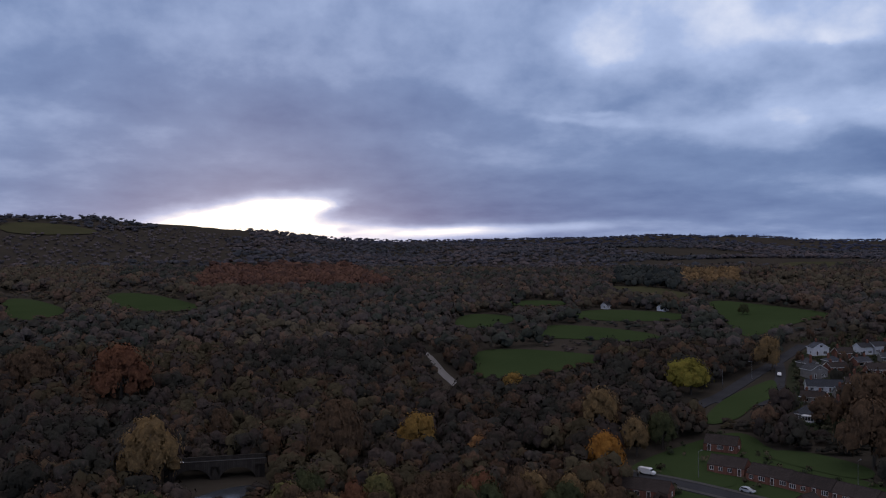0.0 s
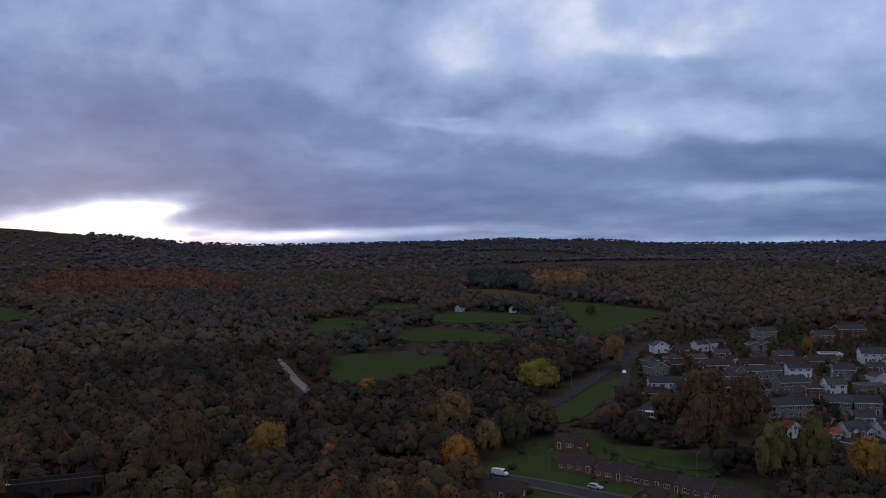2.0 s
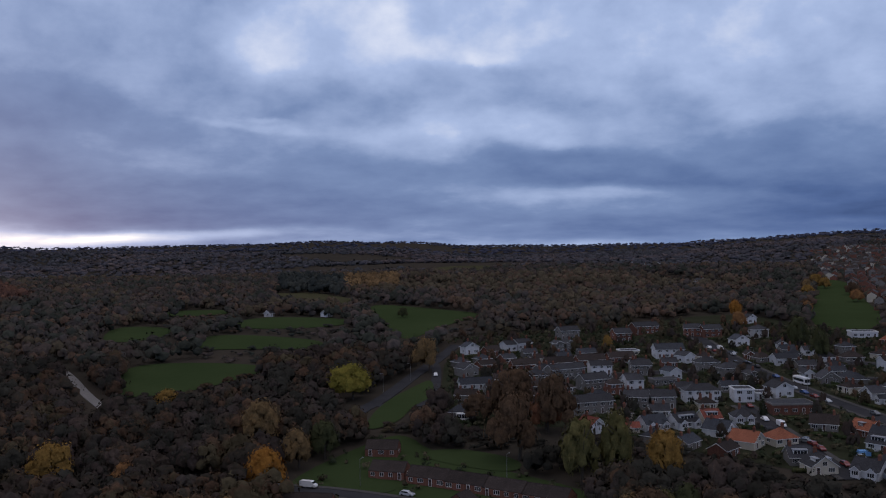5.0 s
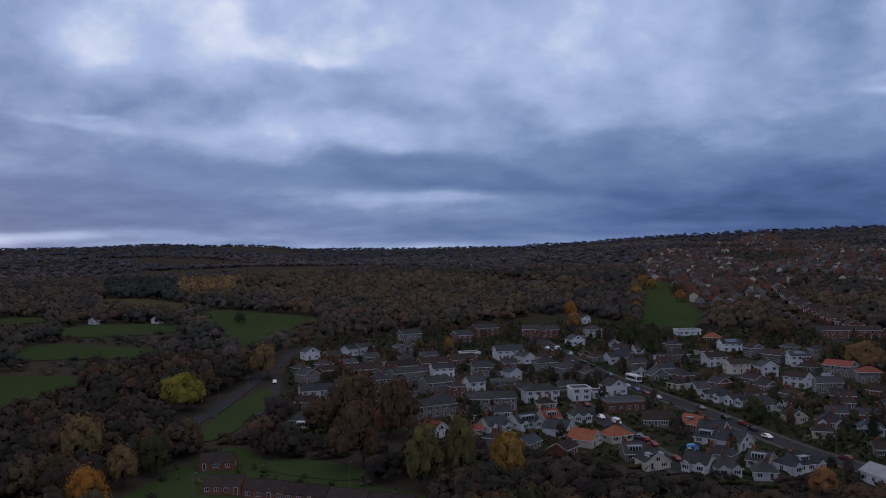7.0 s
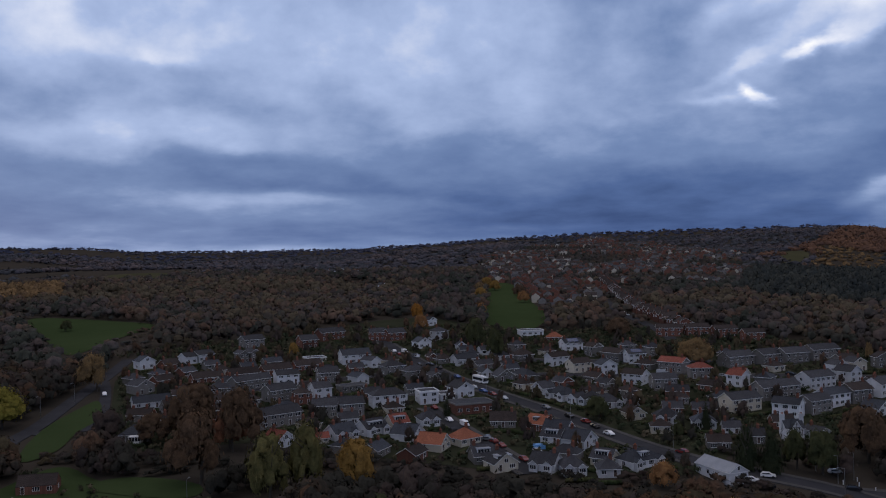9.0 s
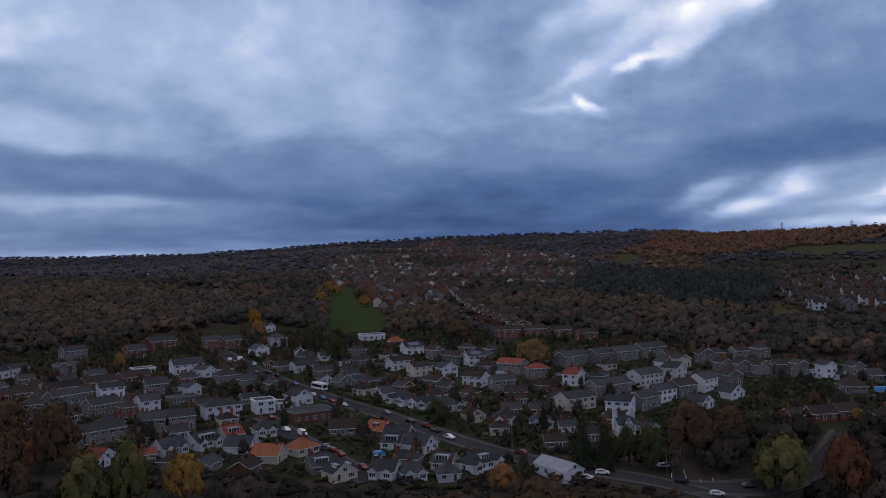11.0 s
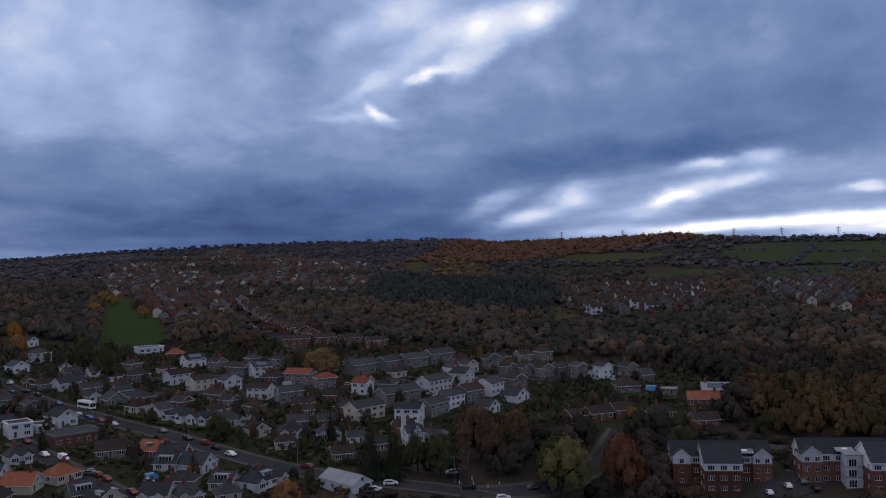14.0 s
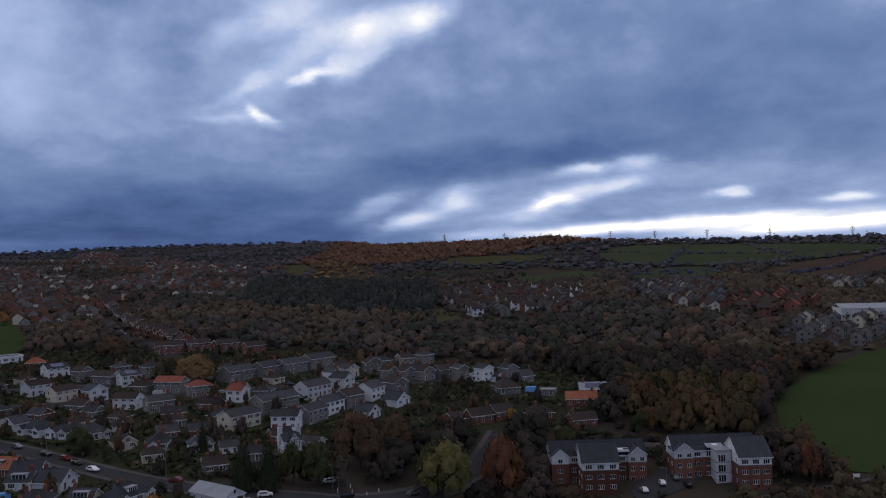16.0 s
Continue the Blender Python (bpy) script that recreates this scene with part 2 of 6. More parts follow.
# ---- materials ----
def material(name, a, b, scale=1.0, rough=0.85, bump=0.3, metal=0.0, per=0.0, grid=None, coords="Object", fine=6.0, spec=0.12):
    """Two colours mixed by noise at two scales; per: how much each object or island differs; grid: courses (width, height)."""
    m = bpy.data.materials.new(name)
    m.use_nodes = True
    n, l = m.node_tree.nodes, m.node_tree.links
    p = n["Principled BSDF"]
    p.inputs["Roughness"].default_value, p.inputs["Metallic"].default_value = rough, metal
    p.inputs["Specular IOR Level"].default_value = spec
    if coords == "World":
        p.inputs["Specular IOR Level"].default_value = 0.0
        vec = n.new("ShaderNodeNewGeometry").outputs["Position"]
    else:
        vec = n.new("ShaderNodeTexCoord").outputs[coords]
    big, small = n.new("ShaderNodeTexNoise"), n.new("ShaderNodeTexNoise")
    for t, s, d in ((big, scale, 3.0), (small, scale * fine, 5.0)):
        l.new(vec, t.inputs["Vector"])
        t.inputs["Scale"].default_value, t.inputs["Detail"].default_value, t.inputs["Roughness"].default_value = s, d, 0.6
    add = n.new("ShaderNodeMath")
    add.operation = "MULTIPLY_ADD"
    l.new(small.outputs[0], add.inputs[0])
    add.inputs[1].default_value = 0.5
    half = n.new("ShaderNodeMath")
    half.operation = "MULTIPLY_ADD"
    l.new(big.outputs[0], half.inputs[0])
    half.inputs[1].default_value, half.inputs[2].default_value = 1.6, -0.55
    l.new(half.outputs[0], add.inputs[2])
    mix = n.new("ShaderNodeMix")
    mix.data_type = "RGBA"
    l.new(add.outputs[0], mix.inputs[0])
    mix.inputs[6].default_value, mix.inputs[7].default_value = (*a, 1), (*b, 1)
    out = mix.outputs[2]
    height = small.outputs[0]
    if grid:
        k = n.new("ShaderNodeTexBrick")
        l.new(vec, k.inputs["Vector"])
        k.inputs["Scale"].default_value = 1.0
        k.inputs["Brick Width"].default_value, k.inputs["Row Height"].default_value = grid
        k.inputs["Mortar Size"].default_value = grid[1] * 0.09
        l.new(out, k.inputs["Color1"])
        dark = n.new("ShaderNodeVectorMath")
        dark.operation = "MULTIPLY"
        l.new(out, dark.inputs[0])
        dark.inputs[1].default_value = (0.72, 0.72, 0.72)
        l.new(dark.outputs[0], k.inputs["Color2"])
        k.inputs["Mortar"].default_value = (a[0] * 0.6, a[1] * 0.6, a[2] * 0.6, 1)
        out, height = k.outputs[0], k.outputs[1]
    if per:
        r = n.new("ShaderNodeObjectInfo").outputs["Random"] if coords == "Object" else n.new("ShaderNodeNewGeometry").outputs["Random Per Island"]
        hsv = n.new("ShaderNodeHueSaturation")
        v = n.new("ShaderNodeMath")
        v.operation = "MULTIPLY_ADD"
        l.new(r, v.inputs[0])
        v.inputs[1].default_value, v.inputs[2].default_value = per, 1 - per / 2
        l.new(v.outputs[0], hsv.inputs["Value"])
        l.new(out, hsv.inputs["Color"])
        out = hsv.outputs[0]
    l.new(out, p.inputs["Base Color"])
    if bump:
        bp = n.new("ShaderNodeBump")
        bp.inputs["Strength"].default_value, bp.inputs["Distance"].default_value = bump, 0.05
        l.new(height, bp.inputs["Height"])
        l.new(bp.outputs[0], p.inputs["Normal"])
    return m


def leaf_material(name, *tones, per=0.5, scale=0.07, patch=0.0, tree=0.0, grain=1.1):
    """Foliage: autumn colours by noise from tree to tree and in wide patches, and from leaf to leaf."""
    m = bpy.data.materials.new(name)
    m.use_nodes = True
    n, l = m.node_tree.nodes, m.node_tree.links
    p = n["Principled BSDF"]
    p.inputs["Roughness"].default_value, p.inputs["Specular IOR Level"].default_value = 0.9, 0.0
    geo = n.new("ShaderNodeNewGeometry")
    t = n.new("ShaderNodeTexNoise")
    l.new(geo.outputs["Position"], t.inputs["Vector"])
    t.inputs["Scale"].default_value, t.inputs["Detail"].default_value, t.inputs["Roughness"].default_value = scale, 4.0, 0.7
    value = t.outputs[0]
    if patch:
        w = n.new("ShaderNodeTexNoise")
        l.new(geo.outputs["Position"], w.inputs["Vector"])
        w.inputs["Scale"].default_value, w.inputs["Detail"].default_value, w.inputs["Distortion"].default_value = patch, 3.0, 0.6
        mixed = n.new("ShaderNodeMath")
        mixed.operation = "MULTIPLY_ADD"
        l.new(w.outputs[0], mixed.inputs[0])
        mixed.inputs[1].default_value = 1.5
        half = n.new("ShaderNodeMath")
        half.operation = "MULTIPLY_ADD"
        l.new(value, half.inputs[0])
        half.inputs[1].default_value, half.inputs[2].default_value = 0.9, -0.7
        l.new(half.outputs[0], mixed.inputs[2])
        value = mixed.outputs[0]
    lot = n.new("ShaderNodeAttribute")
    lot.attribute_name = "tone"
    if tree:
        # each tree of a wood has its own hue and depth of colour
        shift = n.new("ShaderNodeMath")
        shift.operation = "MULTIPLY_ADD"
        l.new(lot.outputs["Fac"], shift.inputs[0])
        shift.inputs[1].default_value = tree
        l.new(value, shift.inputs[2])
        less = n.new("ShaderNodeMath")
        less.operation = "SUBTRACT"
        l.new(shift.outputs[0], less.inputs[0])
        less.inputs[1].default_value = tree / 2
        value = less.outputs[0]
    rp = n.new("ShaderNodeValToRGB")
    e = rp.color_ramp.elements
    for k, c in enumerate(tones):
        at = 0.3 + 0.4 * k / (len(tones) - 1)
        q = e[k] if k < 2 else e.new(at)
        q.position, q.color = at, (*c, 1)
    l.new(value, rp.inputs[0])
    hsv = n.new("ShaderNodeHueSaturation")
    v = n.new("ShaderNodeMath")
    v.operation = "MULTIPLY_ADD"
    l.new(geo.outputs["Random Per Island"], v.inputs[0])
    v.inputs[1].default_value, v.inputs[2].default_value = per, 1 - per / 2
    depth = v.outputs[0]
    if tree:
        turn = n.new("ShaderNodeMath")
        turn.operation = "MULTIPLY"
        l.new(lot.outputs["Fac"], turn.inputs[0])
        turn.inputs[1].default_value = 7.31
        part_of = n.new("ShaderNodeMath")
        part_of.operation = "FRACT"
        l.new(turn.outputs[0], part_of.inputs[0])
        span = n.new("ShaderNodeMath")
        span.operation = "MULTIPLY_ADD"
        l.new(part_of.outputs[0], span.inputs[0])
        span.inputs[1].default_value, span.inputs[2].default_value = tree, 1 - tree / 2
        both_ = n.new("ShaderNodeMath")
        both_.operation = "MULTIPLY"
        l.new(span.outputs[0], both_.inputs[0])
        l.new(depth, both_.inputs[1])
        depth = both_.outputs[0]
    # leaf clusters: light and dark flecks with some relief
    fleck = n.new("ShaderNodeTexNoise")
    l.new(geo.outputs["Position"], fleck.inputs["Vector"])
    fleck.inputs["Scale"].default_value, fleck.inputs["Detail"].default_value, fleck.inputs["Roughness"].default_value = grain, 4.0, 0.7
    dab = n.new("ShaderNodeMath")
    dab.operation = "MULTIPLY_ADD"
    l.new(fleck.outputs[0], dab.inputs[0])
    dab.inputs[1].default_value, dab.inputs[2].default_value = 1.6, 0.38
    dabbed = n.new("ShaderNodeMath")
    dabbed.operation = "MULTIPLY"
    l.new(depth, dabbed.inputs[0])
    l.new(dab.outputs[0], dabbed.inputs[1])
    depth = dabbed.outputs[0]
    relief = n.new("ShaderNodeBump")
    relief.inputs["Strength"].default_value, relief.inputs["Distance"].default_value = 0.4, 0.4 / grain
    l.new(fleck.outputs[0], relief.inputs["Height"])
    l.new(relief.outputs[0], p.inputs["Normal"])
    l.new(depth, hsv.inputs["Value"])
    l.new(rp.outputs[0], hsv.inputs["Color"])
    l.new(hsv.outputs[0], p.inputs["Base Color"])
    return m


M = {}
M["soil"] = material("leaf_litter", (0.036, 0.033, 0.027), (0.058, 0.048, 0.038), 0.03, coords="World", fine=20)
M["grass"] = material("pasture", (0.03, 0.046, 0.018), (0.044, 0.062, 0.026), 0.02, coords="World", fine=30)
M["garden"] = material("garden_lawn", (0.026, 0.03, 0.018), (0.042, 0.044, 0.028), 0.06, coords="World", fine=20)
M["hill_grass"] = material("hill_pasture", (0.036, 0.046, 0.026), (0.056, 0.066, 0.038), 0.008, coords="World", fine=30)
M["dull_grass"] = material("rough_grass", (0.046, 0.046, 0.025), (0.07, 0.066, 0.036), 0.015, coords="World", fine=30)
M["plough"] = material("ploughed_earth", (0.045, 0.033, 0.027), (0.075, 0.052, 0.042), 0.01, coords="World", fine=40)
M["tarmac"] = material("tarmac", (0.034, 0.035, 0.038), (0.055, 0.055, 0.06), 0.15, coords="World", rough=0.8)
M["paving"] = material("paving", (0.06, 0.058, 0.057), (0.09, 0.087, 0.084), 0.4, coords="World")
M["concrete"] = material("concrete", (0.14, 0.135, 0.13), (0.21, 0.2, 0.19), 0.5)
M["w"] = material("white_render", (0.42, 0.43, 0.45), (0.6, 0.61, 0.63), 0.4, bump=0.15, per=0.4)
M["c"] = material("cream_render", (0.36, 0.33, 0.27), (0.5, 0.46, 0.38), 0.4, bump=0.15, per=0.3)
M["s"] = material("grey_pebbledash", (0.11, 0.105, 0.1), (0.2, 0.19, 0.18), 0.5, bump=0.4, per=0.4)
M["b"] = material("red_brick", (0.16, 0.072, 0.052), (0.24, 0.11, 0.08), 0.4, grid=(0.45, 0.15), per=0.3)
M["stone"] = material("dark_stone", (0.035, 0.031, 0.028), (0.07, 0.06, 0.052), 0.5, grid=(0.6, 0.3))
M["k"] = material("black_timber", (0.015, 0.014, 0.013), (0.03, 0.028, 0.026), 1.0)
M["g"] = material("grey_slate_roof", (0.036, 0.037, 0.042), (0.068, 0.068, 0.075), 0.35, rough=0.7, grid=(0.5, 0.3), per=0.6)
M["d"] = material("dark_slate_roof", (0.03, 0.034, 0.042), (0.055, 0.061, 0.074), 0.35, rough=0.6, grid=(0.5, 0.3), per=0.5)
M["n"] = material("brown_tile_roof", (0.036, 0.029, 0.027), (0.066, 0.051, 0.045), 0.35, grid=(0.5, 0.3), per=0.4)
M["r"] = material("red_tile_roof", (0.2, 0.062, 0.045), (0.3, 0.1, 0.07), 0.35, grid=(0.5, 0.3), per=0.3)
M["o"] = material("orange_tile_roof", (0.27, 0.095, 0.055), (0.36, 0.14, 0.08), 0.35, grid=(0.5, 0.3), per=0.2)
M["l"] = material("pale_sheet_roof", (0.2, 0.215, 0.24), (0.3, 0.315, 0.34), 0.3, rough=0.55)
M["upvc"] = material("white_upvc", (0.68, 0.68, 0.68), (0.8, 0.8, 0.8), 1.0, rough=0.4, bump=0)
M["door"] = material("painted_door", (0.06, 0.04, 0.035), (0.12, 0.09, 0.08), 1.0, rough=0.5, per=0.8, bump=0)
M["bark"] = material("bark", (0.045, 0.038, 0.032), (0.09, 0.078, 0.065), 1.5)
M["metal"] = material("galvanised_steel", (0.16, 0.165, 0.17), (0.26, 0.265, 0.27), 2.0, rough=0.5, metal=0.6, bump=0.1)
M["tyre"] = material("rubber", (0.015, 0.015, 0.016), (0.03, 0.03, 0.03), 3.0, bump=0)
M["solar"] = material("solar_panel", (0.03, 0.05, 0.12), (0.05, 0.075, 0.16), 0.6, rough=0.15, grid=(1.0, 1.6), bump=0.05, spec=0.6)
M["tarp"] = material("blue_tarpaulin", (0.10, 0.25, 0.5), (0.17, 0.36, 0.62), 1.0, rough=0.5)
M["water"] = material("stream_water", (0.03, 0.034, 0.04), (0.05, 0.055, 0.06), 0.3, rough=0.12, bump=0.1, spec=0.6)
M["hedge"] = leaf_material("hedge_leaves", (0.018, 0.026, 0.012), (0.035, 0.045, 0.02), (0.06, 0.05, 0.025))


def glass(name):
    m = bpy.data.materials.new(name)
    m.use_nodes = True
    p = m.node_tree.nodes["Principled BSDF"]
    p.inputs["Base Color"].default_value = (0.02, 0.023, 0.028, 1)
    p.inputs["Roughness"].default_value, p.inputs["Specular IOR Level"].default_value = 0.06, 0.6
    return m


M["glass"] = glass("window_glass")
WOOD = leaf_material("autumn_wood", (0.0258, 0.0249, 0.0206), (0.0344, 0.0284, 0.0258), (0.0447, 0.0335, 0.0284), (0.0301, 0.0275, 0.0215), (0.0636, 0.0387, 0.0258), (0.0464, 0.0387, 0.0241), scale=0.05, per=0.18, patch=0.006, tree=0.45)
# near wood's browns lifted and slightly blued, thin haze in the base colour
VALLEY = leaf_material("hazed_valley_wood", (0.034, 0.037, 0.03), (0.05, 0.044, 0.042), (0.062, 0.048, 0.042), (0.042, 0.042, 0.034), (0.084, 0.054, 0.04), (0.066, 0.055, 0.038), scale=0.02, per=0.18, patch=0.004, tree=0.4, grain=0.5)
COPSE = leaf_material("copse_leaves", (0.0270, 0.0300, 0.0150), (0.0420, 0.0345, 0.0195), (0.0562, 0.0375, 0.0210), (0.0375, 0.0360, 0.0180), (0.0638, 0.0413, 0.0225), scale=0.06, per=0.18, patch=0.03, tree=0.4)
# blue-grey here is distance haze put into the leaf colours
FARWOOD = leaf_material("hazed_far_wood", (0.038, 0.044, 0.068), (0.056, 0.058, 0.082), (0.05, 0.054, 0.076), (0.072, 0.066, 0.078), scale=0.01, per=0.18, patch=0.0022, tree=0.3, grain=0.1)
# brown hillside trees painted paler and greyer to carry the haze between
HILLWOOD = leaf_material("hazed_hillside_wood", (0.048, 0.05, 0.054), (0.066, 0.062, 0.07), (0.058, 0.057, 0.065), (0.084, 0.069, 0.068), scale=0.01, per=0.18, patch=0.004, tree=0.4, grain=0.2)
LARCH = leaf_material("larch_needles", (0.07, 0.044, 0.034), (0.1, 0.058, 0.04), (0.12, 0.066, 0.04), scale=0.02, per=0.18, tree=0.2, grain=0.2)
SPRUCE = leaf_material("spruce_needles", (0.022, 0.026, 0.026), (0.03, 0.034, 0.032), (0.04, 0.042, 0.036), scale=0.02, per=0.18, tree=0.3, grain=0.4)
RUSSET = leaf_material("russet_beech", (0.06, 0.036, 0.03), (0.085, 0.046, 0.034), (0.1, 0.055, 0.038), scale=0.02, per=0.18, tree=0.4, grain=0.3)
GOLD = leaf_material("golden_larch", (0.08, 0.056, 0.034), (0.12, 0.078, 0.04), (0.14, 0.092, 0.046), scale=0.02, per=0.18, tree=0.4, grain=0.35)
MOOR = leaf_material("bare_moorland_birch", (0.06, 0.054, 0.056), (0.08, 0.068, 0.07), (0.095, 0.078, 0.076), scale=0.01, per=0.18, tree=0.3, grain=0.2)
TINT = {
    "brown": leaf_material("brown_leaves", (0.0358, 0.0256, 0.0185), (0.0643, 0.0428, 0.0274), (0.0867, 0.0540, 0.0330), scale=0.3, per=0.18),
    "tan": leaf_material("tan_leaves", (0.0738, 0.0502, 0.0266), (0.1235, 0.0838, 0.0414), (0.1574, 0.0998, 0.0446), scale=0.3, per=0.18),
    "yellow": leaf_material("yellow_leaves", (0.0834, 0.0767, 0.0193), (0.1389, 0.1203, 0.0256), (0.1795, 0.1387, 0.0320), scale=0.3, per=0.18),
    "olive": leaf_material("olive_leaves", (0.0460, 0.0453, 0.0201), (0.0751, 0.0708, 0.0295), (0.1156, 0.0965, 0.0377), scale=0.3, per=0.18),
    "amber": leaf_material("amber_leaves", (0.0939, 0.0595, 0.0208), (0.1582, 0.0954, 0.0285), (0.2005, 0.1200, 0.0356), scale=0.3, per=0.18),
    "orange": leaf_material("orange_leaves", (0.1225, 0.0556, 0.0162), (0.2016, 0.0912, 0.0212), (0.2565, 0.1230, 0.0284), scale=0.3, per=0.18),
    "rust": leaf_material("rust_leaves", (0.0999, 0.0526, 0.0263), (0.1656, 0.0868, 0.0383), (0.2152, 0.1147, 0.0463), scale=0.3, per=0.18),
    "red": leaf_material("russet_leaves", (0.0573, 0.0280, 0.0187), (0.0934, 0.0434, 0.0257), (0.1214, 0.0585, 0.0322), scale=0.3, per=0.18),
    "green": leaf_material("green_leaves", (0.0239, 0.0281, 0.0145), (0.0393, 0.0434, 0.0212), (0.0557, 0.0561, 0.0262), scale=0.3, per=0.18),
    "pine": leaf_material("conifer_needles", (0.0146, 0.0190, 0.0117), (0.0241, 0.0296, 0.0169), (0.0332, 0.0381, 0.0202), scale=0.3, per=0.18),
}


# ---- the lie of the land: a valley floor that rises to hills all round ----
MID = (10.0, 15.0)
SLOPE_D = [0, 160, 260, 380, 570, 850, 1150]
SLOPE_Z = [0, 0.5, 3.8, 12.4, 26, 37, 46]
HILL_AZ = [-180, -60, -30, -22, -16, -11, -7, -3, 3, 13, 18, 22, 29, 36, 40, 44, 50, 55, 64, 66, 68, 73, 79, 82, 87, 99, 130, 180]
HILL_RISE = [20, 36, 43, 41, 34, 25.5, 17.5, 14.2, 14.5, 17.6, 15.5, 11, 10, 11, 14.5, 19, 23.5, 25, 25.5, 24, 18.6, 20, 23.8, 19.3, 17, 14.6, 15, 20]
HILL_FAR = [1800, 1700, 1650, 1700, 1750, 1900, 2600, 3400, 3600, 3600, 3600, 3600, 3600, 3400, 3000, 2800, 2700, 2700, 2700, 2500, 2100, 1800, 1650, 1650, 1650, 1650, 1700, 1800]


def wave(x, y, s):
    return np.sin(x / s + 1.3 * np.sin(y / s * 0.7)) * np.cos(y / s * 0.9 + 0.8 * np.sin(x / s * 0.6))


def land(x, y):
    """Height of the bare ground."""
    x, y = np.asarray(x, float), np.asarray(y, float)
    dx, dy = x - MID[0], y - MID[1]
    d, az = np.hypot(dx, dy), np.degrees(np.arctan2(dx, dy))
    far = np.interp(az, HILL_AZ, HILL_FAR)
    top = 70 + far * np.interp(az, HILL_AZ, HILL_RISE) / 1000 - 9
    low = np.interp(d, SLOPE_D, SLOPE_Z)
    u = np.clip((d - 1150) / (far - 1150), 0, 1)
    z = np.where(d <= 1150, low, 46 + (top - 46) * u ** 1.15)
    dip = np.clip((az - 58) / 18, 0, 1) * np.clip((130 - az) / 20, 0, 1) * np.clip((400 - d) / 110, 0, 1)
    z = z - 15 * dip * dip * (3 - 2 * dip)
    z = np.where(d > far, top - 0.05 * (d - far), z)
    rough = np.clip((d - 700) / 900, 0, 1) * (far / 2600)
    z = z + rough * (5 * wave(x, y, 130.0) + 8 * wave(y + 70, x, 310.0)) * np.clip((far - d) / 400, 0.15, 1)
    return z


def mesh_of(name, verts, faces, mats, index=None, smooth=False):
    me = bpy.data.meshes.new(name)
    me.from_pydata([tuple(map(float, v)) for v in verts], [], [tuple(int(i) for i in f) for f in faces])
    for m in mats:
        me.materials.append(m)
    if index is not None:
        me.polygons.foreach_set("material_index", np.asarray(index, np.int32))
    if smooth:
        me.shade_smooth()
    me.update()
    return me


def quads_mesh(name, verts, mat, loops=4):
    """A mesh of loose faces: verts is (n * loops, 3)."""
    me = bpy.data.meshes.new(name)
    count = len(verts) // loops
    me.vertices.add(len(verts))
    me.vertices.foreach_set("co", np.asarray(verts, np.float32).ravel())
    me.loops.add(len(verts))
    me.loops.foreach_set("vertex_index", np.arange(len(verts), dtype=np.int32))
    me.polygons.add(count)
    me.polygons.foreach_set("loop_start", np.arange(0, len(verts), loops, dtype=np.int32))
    me.materials.append(mat)
    me.update(calc_edges=True)
    return me


# ---- ground ----
rings = np.r_[0.5, np.arange(20, 700, 7.0), 700 * 1.022 ** np.arange(1, 85)]
rings = rings[rings < 4450]
spokes = np.radians(np.arange(-180, 180, 1.0))
gx = MID[0] + rings[:, None] * np.sin(spokes)
gy = MID[1] + rings[:, None] * np.cos(spokes)
gz = land(gx, gy)
nr, ns = gx.shape
gv = np.stack([gx, gy, gz], -1).reshape(-1, 3)
i0 = (np.arange(nr - 1)[:, None] * ns + np.arange(ns)).ravel()
i1 = (np.arange(nr - 1)[:, None] * ns + (np.arange(ns) + 1) % ns).ravel()
gf = np.stack([i0, i1, i1 + ns, i0 + ns], -1)[:, ::-1]
ground = tagged(new("ground", mesh_of("ground", gv, gf, [M["soil"]], smooth=True)), "dark damp autumn ground of leaf litter and rough grass", "ground", kind="structure")

